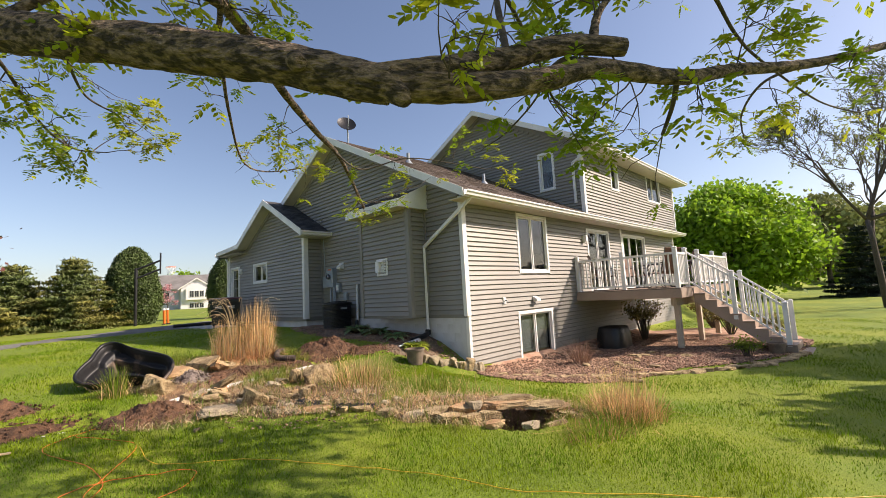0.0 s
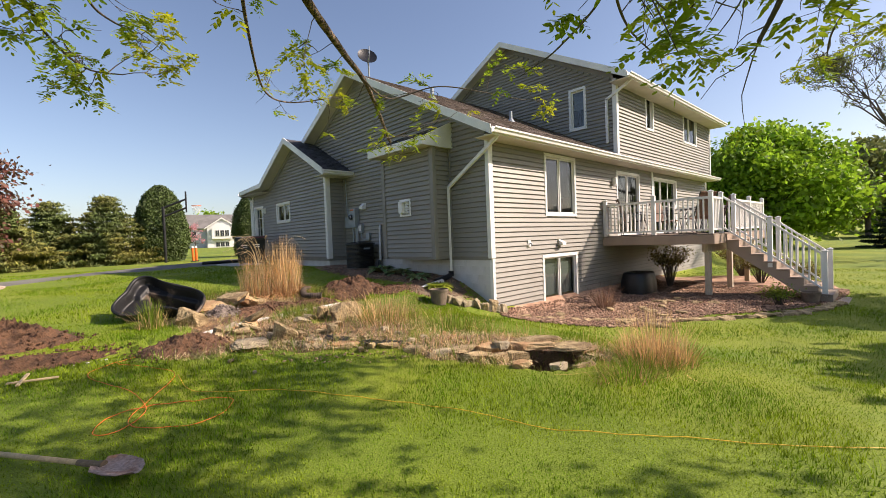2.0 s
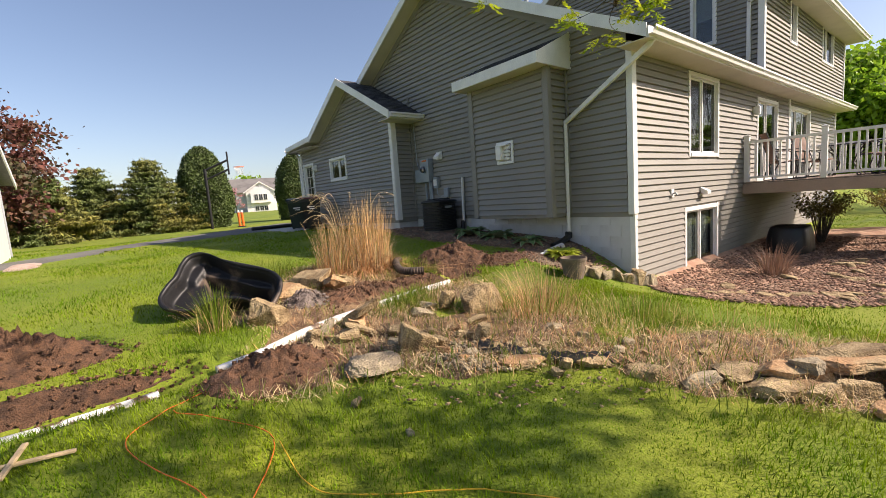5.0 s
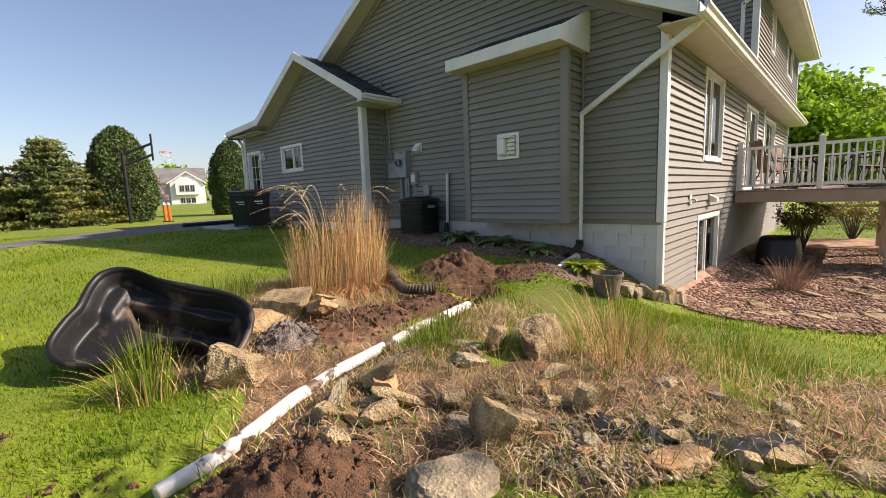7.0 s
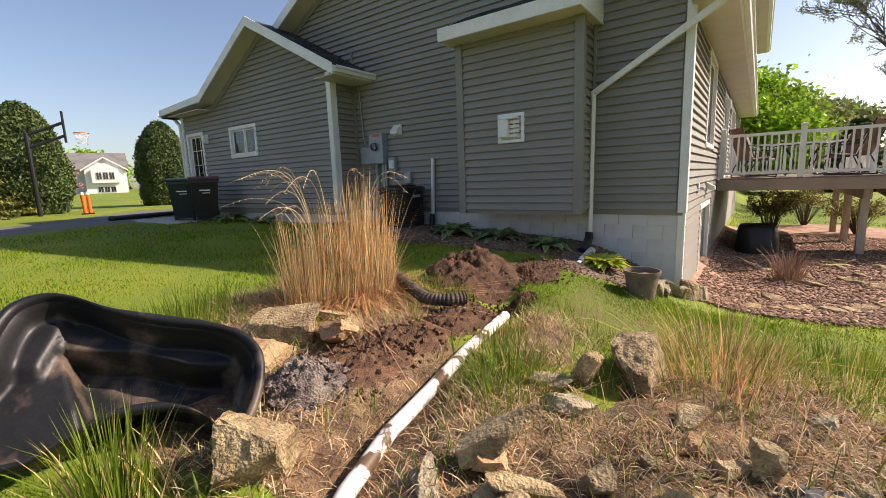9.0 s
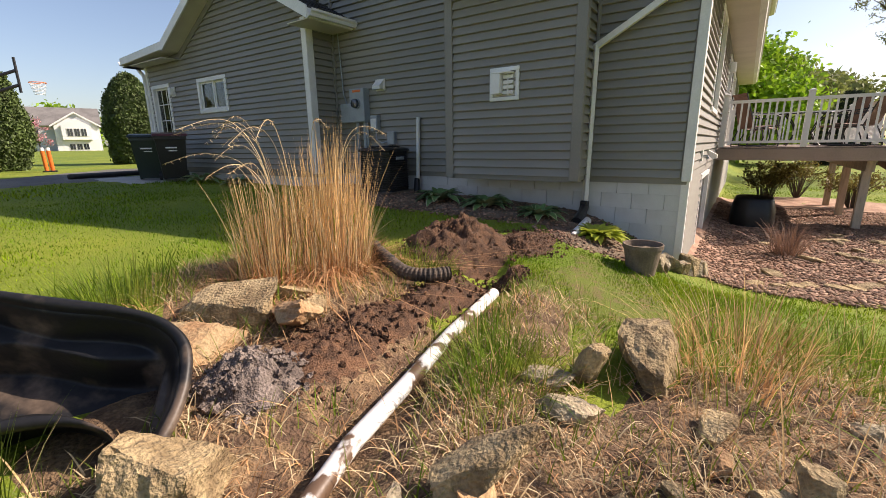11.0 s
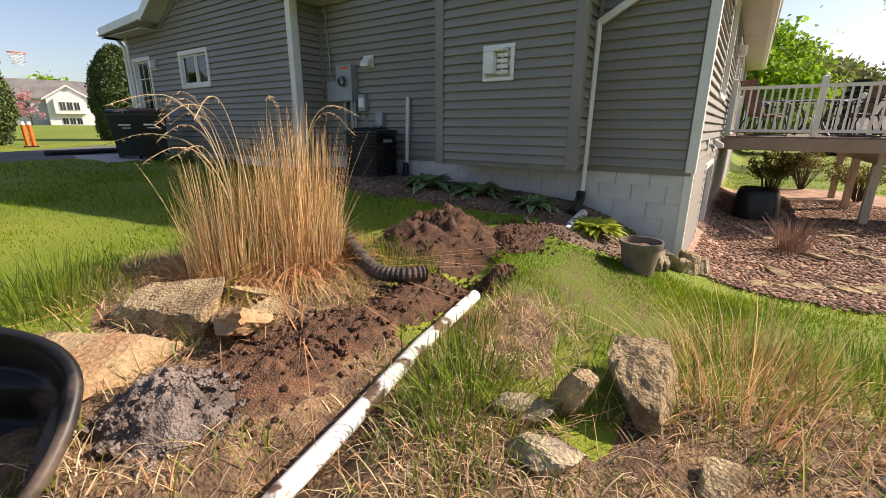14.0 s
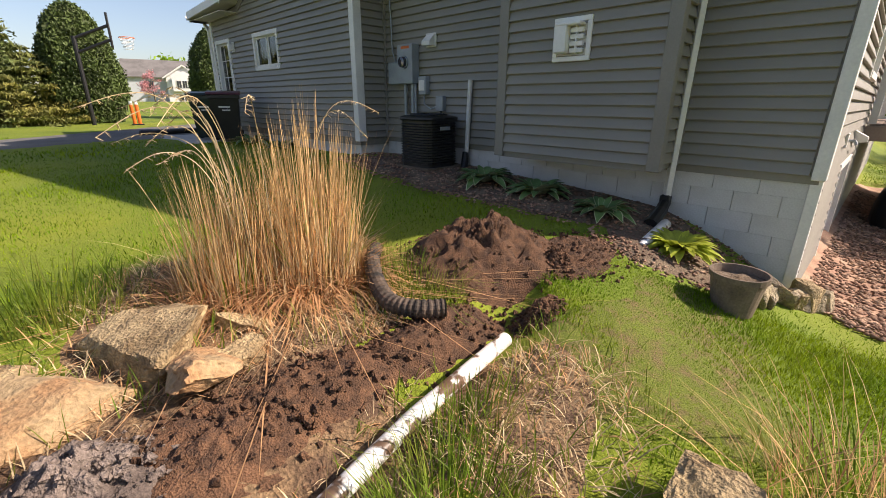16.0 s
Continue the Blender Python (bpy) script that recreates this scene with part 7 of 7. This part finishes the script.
for src in (LOW, UPP, LIMB[3:]):
    q = smooth_path(src, 6)
    for i in range(3, len(q)):
        if Rt.random() < 0.18:
            e = (Vector((Rt.gauss(0, .6), Rt.gauss(0.5, .6), Rt.gauss(0.2, .7)))).normalized()
            sprig(q[i], e, Rt.uniform(0.15, 0.45), 0.75)
# leaf masses of the high crown towards the sun
rsw = np.random.RandomState(77)
mass = []
for k in range(30):
    c = np.array([rsw.uniform(3.0, 8.0), rsw.uniform(-2.8, 1.2), rsw.uniform(4.2, 6.6)])
    mass.append(c + rsw.normal(size=(120, 3)) * np.array([0.34, 0.34, 0.2]))
for k in range(16):
    c = np.array([rsw.uniform(2.6, 5.2), rsw.uniform(-1.3, 1.3), rsw.uniform(4.2, 5.6)])
    mass.append(c + rsw.normal(size=(120, 3)) * np.array([0.34, 0.34, 0.2]))
part("twig_work", twigs, M_TWIG, walnut, fix=False, kind="stuff")
lf = new("foliage", quick_mesh("foliage", [tuple(Vector(v) - walnut.location) for v in leaves[0]], leaves[1], M_LEAF))
lf.parent = walnut
lf["kind"] = "stuff"


def leaf_cloud(rs, pts, size, droop=0.0, aspect=0.6):
    """Small four-cornered leaves at the given points, each turned its own way."""
    n = len(pts)
    a = rs.normal(size=(n, 3))
    a[:, 2] -= droop
    a /= np.linalg.norm(a, axis=1)[:, None]
    b = np.cross(a, rs.normal(size=(n, 3)))
    b /= np.linalg.norm(b, axis=1)[:, None] + 1e-9
    s = (size * rs.uniform(.6, 1.4, n))[:, None]
    V = np.stack([pts - a * s, pts + b * s * aspect, pts + a * s, pts - b * s * aspect], 1).reshape(-1, 3)
    k = (np.arange(n) * 4)[:, None, None]
    T = (np.array([(0, 1, 2), (0, 2, 3)])[None] + k).reshape(-1, 3)
    return V, T


def crown_part(t, V, T, material, name="crown"):
    ob = new(name, quick_mesh(name, V - np.array(t.location), T, material))
    ob.parent = t
    ob["kind"] = "stuff"


mv, mt = leaf_cloud(rsw, np.concatenate(mass), 0.07)
crown_part(walnut, mv, mt, M_LEAF)


def broad_tree(at, h, r, material, label, seed, clumps=60, per=260, size=0.16, name="tree", trunk=None, low=0.25, core=0.55):
    """A tapered trunk with limbs and a crown of many leaf clumps with gaps between them."""
    rs = np.random.RandomState(seed)
    rng = random.Random(seed)
    x, y = at
    z = gz(x, y)
    t = thing(name, label, "tree", (x, y, z))
    tr = trunk or h * 0.022
    part("trunk", Build().tube(smooth_path([(x, y, z - 0.2), (x + 0.05, y, z + h * .25), (x - 0.05, y + .05, z + h * .6), (x, y, z + h * .85)], 4), [tr * (1.15 - i * 0.085) for i in range(13)], 9), M_TWIG, t, smooth=True)
    P = []
    for k in range(clumps):
        u = rng.uniform(low, 1.0)
        prof = math.sin(math.pi * min(1, max(0.0, (u - low) / (1 - low)) * 0.84 + 0.16)) ** 0.7
        a = rng.uniform(0, 6.28)
        q = r * prof * math.sqrt(rng.uniform(core * core, 1.0))
        c = Vector((x + q * math.cos(a), y + q * math.sin(a), z + h * u))
        if k % 3 == 0:
            s = Vector((x, y, z + h * max(0.2, u - 0.25)))
            part("limb", Build().tube([s, s.lerp(c, 0.5) + Vector((0, 0, -0.1 * h * 0.1)), c], [tr * .45, tr * .28, tr * .1], 6), M_TWIG, t)
        cr = r * rng.uniform(0.16, 0.3)
        g = rs.normal(size=(per, 3)) * np.array([cr, cr, cr * 0.62]) * 0.62
        P.append(g + np.array(c))
    V, T = leaf_cloud(rs, np.concatenate(P), size, 0.2)
    crown_part(t, V, T, material)
    return t


def conifer(at, h, r, material, label, seed, tiers=14, size=0.1, name="spruce_tree"):
    """Whorls of drooping boughs thick with needles round a straight trunk."""
    rs = np.random.RandomState(seed)
    x, y = at
    z = gz(x, y)
    t = thing(name, label, "tree", (x, y, z))
    part("trunk", Build().tube([(x, y, z - 0.1), (x, y, z + h * .5), (x, y, z + h * .98)], [h * .025, h * .016, 0.01], 8), M_TWIG, t)
    P = []
    for k in range(tiers):
        u = k / tiers
        zz = z + h * (0.04 + 0.94 * u)
        R0 = r * (1 - u) ** 0.85 + 0.05
        nb = max(5, int(15 * (1 - u) + 5))
        for j in range(nb):
            a = rs.uniform(0, 6.28)
            L = R0 * rs.uniform(.75, 1.12)
            m = int(190 * (0.3 + L / r))
            s = rs.uniform(0.1, 1, m) ** 0.7
            w = 0.165 * r * (1.15 - s) + 0.03
            px = x + np.cos(a) * L * s + rs.normal(size=m) * w * 0.7
            py = y + np.sin(a) * L * s + rs.normal(size=m) * w * 0.7
            pz = zz + L * (-0.28 * s + 0.22 * s * s) + rs.normal(size=m) * w * 0.22
            P.append(np.stack([px, py, pz], 1))
    V, T = leaf_cloud(rs, np.concatenate(P), size, 0.4, 0.28)
    crown_part(t, V, T, material, "foliage")
    return t


def arborvitae(at, h, r, label, seed):
    """A dense egg-shaped evergreen of upright sprays, its outline uneven."""
    rs = np.random.RandomState(seed)
    x, y = at
    z = gz(x, y)
    t = thing("arborvitae", label, "tree", (x, y, z), group="clipped evergreens")
    part("trunk", Build().tube([(x, y, z - 0.1), (x, y, z + h * 0.9)], [0.12, 0.03], 8), M_TWIG, t)
    n = 42000
    u, a = rs.uniform(0.02, 1, n), rs.uniform(0, 6.28, n)
    prof = np.sin(np.pi * np.clip(u * 0.78 + 0.22, 0, 1)) ** 0.55
    lump = np.array([noise.noise((math.cos(q) * 2.2, math.sin(q) * 2.2, v * 6 + seed)) for q, v in zip(a, u)])
    R0 = r * prof * (1 + 0.16 * lump) * (1 - 0.3 * rs.uniform(0, 1, n) ** 2)
    P = np.stack([x + R0 * np.cos(a), y + R0 * np.sin(a), z + h * u], 1) + rs.normal(size=(n, 3)) * 0.05
    V, T = leaf_cloud(rs, P, 0.062, 0.9, 0.45)
    crown_part(t, V, T, M_ARBOR)
    return t


arborvitae((4.75, 29.6), 4.15, 1.28, "tall clipped arborvitae beside the driveway", 1)
arborvitae((10.3, 31.6), 4.1, 1.18, "tall clipped arborvitae behind the garage corner", 2)
conifer((2.3, 29.2), 3.7, 2.5, M_SPRUCE, "bushy green spruce with pale new tips", 3)
conifer((0.2, 30.2), 3.4, 2.4, M_SPRUCE, "bushy green spruce with pale new tips", 4)
conifer((-1.4, 27.5), 2.8, 2.3, M_SPRUCE, "bushy green spruce with pale new tips", 5)
conifer((-2.8, 30.0), 3.3, 2.3, M_SPRUCE, "bushy green spruce with pale new tips", 6)
conifer((-5.0, 30.0), 3.4, 1.9, M_SPRUCE, "bushy green spruce with pale new tips", 7)
broad_tree((-3.6, 26.2), 6.3, 2.7, M_PURPLE, "bronze-leaved ornamental tree behind the shed", 8, 70, 260, 0.09, "ornamental_tree", low=0.1)
broad_tree((44, 9.3), 8.4, 5.8, M_MAPLE, "large bright green maple in young leaf", 9, 130, 330, 0.2, "maple_tree", low=0.1, core=0.5)
broad_tree((74, 4.5), 11, 6.5, M_PALE, "pale spring-green tree on the far lawn", 10, 60, 220, 0.3, "shade_tree", trunk=0.3, low=0.25)
conifer((45, 1.2), 5.6, 2.6, M_SPRUCEDARK, "dark blue-green spruce on the far lawn", 11, 14, 0.12)
for k, (x, y, h, r) in enumerate(((90, 16, 13, 8), (100, -2, 12, 8), (84, 30, 12, 8), (95, -18, 13, 8), (70, 40, 11, 7), (60, 52, 11, 7), (110, 8, 14, 9), (52, 120, 12, 8), (-14, 90, 11, 8), (36, 140, 9, 8))):
    broad_tree((x, y), h, r, M_PALE if k % 3 else M_MAPLE, "distant broadleaf tree in spring leaf", 20 + k, 34, 150, 0.45, "distant_tree", low=0.1)
# trees that stand behind the walker's right and shade the lawn
broad_tree((13.5, -6.3), 7.2, 3.0, M_MAPLE, "leafy shade tree on the lawn", 40, 34, 90, 0.22, "shade_tree", low=0.3)
broad_tree((18.5, -5.5), 7.5, 3.4, M_MAPLE, "leafy shade tree on the lawn", 41, 38, 90, 0.22, "shade_tree", low=0.3)


def bare_tree(at, h, label, seed):
    """A tree just breaking bud: forking limbs down to fine twigs, with specks of leaf."""
    rng = random.Random(seed)
    rs = np.random.RandomState(seed)
    x, y = at
    z = gz(x, y)
    t = thing("budding_tree", label, "tree", (x, y, z))
    b, buds, limbs = Build(), [], []
    def grow(p, d, L, r, depth):
        q, pts = p, [p]
        for i in range(4):
            d = (d + Vector((rng.gauss(0, .04 + .03 * depth), rng.gauss(0, .04 + .03 * depth), rng.gauss(0.05, .08)))).normalized()
            q = q + d * (L / 4)
            pts.append(q)
        if depth <= 1:
            limbs.append((pts, r))
        else:
            b.tube(pts, [max(0.011, r * f) for f in (1, .9, .8, .7, .6)], 4 if depth > 2 else 6, cap=False)
        if depth >= 4:
            buds.extend([pts[-1], pts[-2], pts[2]])
        if depth < 7:
            for i in range(rng.randint(2, 3) + (1 if depth < 2 else 0)):
                e = (d + Vector((rng.gauss(0, .5), rng.gauss(0, .5), rng.gauss(.12, .35)))).normalized()
                grow(pts[rng.randint(2, 4)], e, L * rng.uniform(.6, .82), r * rng.uniform(.5, .66), depth + 1)
    grow(Vector((x, y, z - 0.1)), Vector((0, 0, 1)), h * 0.2, h * 0.0068, 0)
    for i, (pts, r) in enumerate(limbs):
        part("trunk" if i == 0 else "limb", Build().tube(pts, [r, r * .9, r * .8, r * .72, r * .62], 8), M_TWIG, t, smooth=True)
    part("twig_work", b, M_TWIG, t, fix=False, kind="stuff")
    P = np.repeat(np.array([tuple(v) for v in buds]), 3, axis=0)
    V, T = leaf_cloud(rs, P + rs.normal(size=P.shape) * 0.07, 0.045)
    crown_part(t, V, T, M_PALE, "foliage")


bare_tree((30.5, 0.6), 23.0, "budding tree with bare grey branches on the lawn", 3)


def shrub(at, h, r, n, material, label, seed, leaf=0.03):
    rng = random.Random(seed)
    rs = np.random.RandomState(seed)
    x, y = at
    z = land(x, y)
    t = thing("shrub", label, "shrub", (x, y, z), group="shrubs by the deck")
    b, P = Build(), []
    for k in range(n):
        a, q = rng.uniform(0, 6.28), rng.uniform(.1, 1)
        e = Vector((x + r * q * math.cos(a), y + r * q * math.sin(a), z + h * rng.uniform(.6, 1.0)))
        m = Vector((x + r * q * .4 * math.cos(a), y + r * q * .4 * math.sin(a), z + h * .5))
        b.tube([(x + .05 * math.cos(a), y + .05 * math.sin(a), z - .02), m, e], [0.008, 0.006, 0.002], 5)
        for u in (0.3, 0.5, 0.7, 0.85, 1.0):
            P += [tuple(m.lerp(e, u) + Vector((rng.gauss(0, .06), rng.gauss(0, .06), rng.gauss(0, .06)))) for _ in range(7)]
    part("stem_tuft", b, M_TWIG, t, fix=False, kind="stuff")
    V, T = leaf_cloud(rs, np.array(P), leaf)
    crown_part(t, V, T, material, "foliage")


M_SHRUBLEAF = mat("olive_shrub_leaf", (0.2, 0.17, 0.04), 0.6, bump=0, rand=0.4, translucent=0.3)
shrub((14.6, 6.6), 1.35, 0.7, 60, M_SHRUBLEAF, "loose twiggy shrub with bronze new leaves under the deck", 1)
shrub((16.8, 4.6), 1.0, 0.9, 60, M_SHRUBLEAF, "loose twiggy shrub with bronze new leaves", 2)
shrub((19.0, 5.6), 1.3, 1.1, 60, M_SHRUBLEAF, "loose twiggy shrub beside the house", 3)
shrub((12.2, 3.4), 0.45, 0.4, 30, M_GRASSLONG, "small green shrub in the stone mulch", 4, 0.02)
shrub((14.8, 3.4), 0.8, 0.6, 40, M_SHRUBLEAF, "small bronze shrub behind the stairs", 5)


# ---- across the drive ----
def wheelie_bin(at, rz, body_m, lid_m, label):
    t = thing("wheeled_bin", label, "wheeled bin", (0, 0, 0), group="wheeled bins by the garage")
    b = Build()
    for z, w, d in ((0.08, 0.23, 0.24), (0.5, 0.26, 0.29), (0.92, 0.29, 0.34), (0.93, 0.31, 0.36), (1.0, 0.31, 0.36)):
        b.v += [(-w, -d, z), (w, -d, z), (w, d, z), (-w, d, z)]
    b.f = [(k * 4 + i, k * 4 + (i + 1) % 4, k * 4 + 4 + (i + 1) % 4, k * 4 + 4 + i) for k in range(4) for i in range(4)] + [(3, 2, 1, 0), (16, 17, 18, 19)]
    body = part("body", b, body_m, t)
    lid = Build()
    for y, z in ((-0.4, 1.01), (-0.38, 1.05), (0, 1.09), (0.32, 1.07), (0.4, 1.03), (0.4, 1.0), (-0.38, 1.002)):
        lid.v += [(-0.33, y, z), (0.33, y, z)]
    n = 7
    lid.f = [(2 * i, 2 * i + 1, (2 * i + 3) % (2 * n), (2 * i + 2) % (2 * n)) for i in range(n)] + [tuple(range(0, 2 * n, 2)), tuple(range(2 * n - 1, 0, -2))]
    part("lid", lid, lid_m, t)
    part("handle", Build().tube([(-0.22, 0.4, 1.0), (-0.22, 0.47, 0.99), (0.22, 0.47, 0.99), (0.22, 0.4, 1.0)], 0.016, 8), body_m, t)
    for s in (-1, 1):
        part("wheel", Build().tube([(s * 0.24, 0.27, 0.12), (s * 0.3, 0.27, 0.12)], 0.12, 16), M_BLACK, t)
    part("logo", Build().box((-0.12, -0.338, 0.74), (0.1, -0.334, 0.77)).box((-0.06, -0.33, 0.68), (0.1, -0.326, 0.7)), M_WHITE, t, "white lettering bars")
    t.matrix_basis = pose(at[0], at[1], land(*at) + 0.0, 0, 0, rz)


wheelie_bin((5.72, 17.9), -22, M_BLACK, M_RED, "black wheeled bin with a dark red lid")
wheelie_bin((5.6, 18.72), -30, M_GREENBIN, M_GREENBIN, "dark green wheeled bin beside the garage")
patch("garage_apron", lambda x, y: min(0.9 - abs(x - 5.6), 1.5 - abs(y - 19.2)), M_SLAB, "pale concrete pad beside the garage door", 0.03, 0.2, (4, 17, 7, 21), wob=0.0)
b = Build()
b.tube(smooth_path([(4.6, 20.9, land(4.6, 20.9) + 0.07), (6.0, 21.4, land(6, 21.4) + 0.07), (7.6, 21.5, land(7.6, 21.5) + 0.07)], 8), 0.08, 10)
solo("drain_tube", b, M_BLACK, "long black corrugated tube lying on the drive", "pipe", smooth=True)
h = thing("basketball_hoop", "black basketball hoop pole with a clear backboard", "basketball hoop", (4.5, 27.5, gz(4.5, 27.5)))
hx, hy, hz = 4.5, 27.5, gz(4.75, 27.5)
part("pole", Build().tube([(hx, hy, hz - 0.1), (hx, hy, hz + 2.9)], 0.07, 10), M_BLACK, h)
for dz in (2.5, 2.95):
    part("arm", Build().tube([(hx - 0.05, hy, hz + dz - 0.15), (hx + 1.0, hy - 0.25, hz + dz + 0.35)], 0.05, 8), M_BLACK, h)
part("back_bar", Build().tube([(hx + 1.0, hy - 0.25, hz + 2.6), (hx + 1.0, hy - 0.25, hz + 3.7)], 0.04, 8), M_BLACK, h)
part("rim", Build().tube([(hx + 1.45 + 0.23 * math.cos(a), hy - 0.35 + 0.23 * math.sin(a), hz + 2.95) for a in np.linspace(0, 6.2832, 21)], 0.014, 6), M_ORANGE, h)
part("net", Build().tube([(hx + 1.45 + (0.23 - 0.09 * u) * math.cos(a * 9), hy - 0.35 + (0.23 - 0.09 * u) * math.sin(a * 9), hz + 2.95 - 0.4 * u) for u, a in zip(np.linspace(0, 1, 120), np.linspace(0, 6.2832, 120))], 0.006, 4), M_WHITE, h)
s = thing("driveway_reflector", "pair of orange and white reflector tubes by the drive", "marker", (5.6, 26.8, gz(5.6, 26.8)))
for dx in (0.0, 0.16):
    part("tube", Build().tube([(5.6 + dx, 26.8, gz(5.6, 26.8) + 0.05), (5.58 + dx, 26.8, gz(5.6, 26.8) + 0.72)], 0.06, 12), M_ORANGE, s)
    part("cap", Build().tube([(5.58 + dx, 26.8, gz(5.6, 26.8) + 0.72), (5.58 + dx, 26.8, gz(5.6, 26.8) + 0.82)], [0.064, 0.05], 12), M_WHITE, s)
    part("foot", Build().bevel_box((5.5 + dx, 26.7, gz(5.6, 26.8) - 0.02), (5.7 + dx, 26.9, gz(5.6, 26.8) + 0.05), 0.01), M_BLACK, s)


def garden_shed():
    x1, y0, y1, z = -1.62, 15.9, 19.5, gz(-1.5, 16)
    t = thing("shed", "small grey garden shed with white trim and corner boards", "shed", (-3, 17.5, z))
    part("wall", Build().box((x1 - 3, y0, z - 0.2), (x1, y1, z + 2.0)).prism([(y0, z + 2.0), (y1, z + 2.0), ((y0 + y1) / 2, z + 2.9)], "x", x1 - 3, x1), M_GREYSIDE, t)
    for k in range(14):
        part("siding_board", Build().bevel_box((x1 - 3, y0 - 0.02, z + 0.14 * k), (x1 - 0.1, y0 - 0.001, z + 0.14 * k + 0.137), 0.004), M_GREYSIDE, t)
    part("corner_board", Build().bevel_box((x1 - 0.1, y0 - 0.025, z - 0.05), (x1 + 0.02, y0 + 0.1, z + 2.0), 0.006), M_TRIM, t)
    part("door", Build().bevel_box((x1 + 0.002, y0 + 0.5, z), (x1 + 0.03, y1 - 0.6, z + 1.85), 0.006), M_WHITE, t)
    for s in (0, 1):
        ya, yb = (y0 - 0.25, (y0 + y1) / 2) if s == 0 else (y1 + 0.25, (y0 + y1) / 2)
        za, zb = z + 1.87, z + 2.92
        part("roof", Build().prism([(ya, za), (yb, zb), (yb, zb + 0.06), (ya, za + 0.06)], "x", x1 - 3.2, x1 + 0.25), M_FARROOF, t)
        part("barge_board", Build().prism([(ya, za - 0.1), (yb, zb - 0.1), (yb, zb + 0.07), (ya, za + 0.07)], "x", x1 + 0.25, x1 + 0.28), M_TRIM, t)


garden_shed()
patch("shed_step", lambda x, y: min(0.35 - abs(x + 1.1), 0.5 - abs(y - 15.9)), mat("pinkish_paver", (0.5, 0.36, 0.29), 0.9), "pinkish concrete step at the shed door", 0.05, 0.15, (-2, 15, 0, 17), wob=0.0)


def neighbour():
    """A pale split-level house with a white gabled front, seen across the lawns."""
    c, a = Vector((27.3, 103, 0)), radians(-16)
    c.z = gz(27.3, 103) - 0.1
    t = thing("neighbour_house", "pale grey split-level house with a white gabled front", "house", c)
    def put(nm, b, m, parent=None):
        rot = Matrix.Rotation(a, 4, "Z")
        b.v = [tuple(c + rot @ Vector(v)) for v in b.v]
        return part(nm, b, m, parent or t)
    put("wall", Build().box((-8, 0, -0.5), (4.5, 8, 4.4)).prism([(0, 4.4), (8, 4.4), (4, 7.2)], "x", -8, 4.5), M_GREYSIDE)
    put("front_wall", Build().box((-1.5, -2.2, -0.5), (4.2, 0, 4.3)).prism([(-1.5, 4.3), (4.2, 4.3), (1.35, 6.2)], "y", -2.2, 0), M_WHITESIDE)
    put("front_bay", Build().box((-0.6, -2.9, 1.9), (3.3, -2.2, 4.2)).prism([(-0.6, 4.2), (3.3, 4.2), (1.35, 5.4)], "y", -2.9, -2.2), M_WHITESIDE)
    for s in (0, 1):
        p = [(-0.5, 4.2), (4, 7.35), (4, 7.5), (-0.5, 4.35)] if s == 0 else [(8.5, 4.2), (4, 7.35), (4, 7.5), (8.5, 4.35)]
        put("roof", Build().prism(p, "x", -8.4, 4.9), M_FARROOF)
        q = [(-2.0, 4.05), (1.35, 6.3), (1.35, 6.45), (-2.0, 4.2)] if s == 0 else [(4.7, 4.05), (1.35, 6.3), (1.35, 6.45), (4.7, 4.2)]
        put("front_roof", Build().prism(q, "y", -2.6, 3), M_FARROOF)
        put("barge_board", Build().prism([(u, v - 0.12) for u, v in q[:2]] + [(u, v) for u, v in q[2:]], "y", -2.66, -2.6), M_TRIM)
    for k in range(3):
        for z0, z1 in ((2.5, 3.7), (0.3, 1.2)):
            x0 = 0.1 + k * 0.9
            y = -2.9 if z0 > 2 else -2.2
            w = put("window", Build().bevel_box((x0 - 0.06, y - 0.06, z0 - 0.06), (x0 + 0.76, y - 0.01, z1 + 0.06), 0.01), M_TRIM)
            put("pane", Build().box((x0, y - 0.08, z0), (x0 + 0.33, y - 0.062, z1)), M_GLASS, w)
            put("pane", Build().box((x0 + 0.37, y - 0.08, z0), (x0 + 0.7, y - 0.062, z1)), M_GLASS, w)
    put("window", Build().bevel_box((-5, -0.06, 2.4), (-3.6, -0.01, 3.6), 0.01), M_GLASS)


neighbour()
broad_tree((21.4, 94.5), 4.6, 1.9, M_PINK, "small ornamental tree in pink blossom", 60, 34, 50, 0.1, "blossom_tree", trunk=0.09)
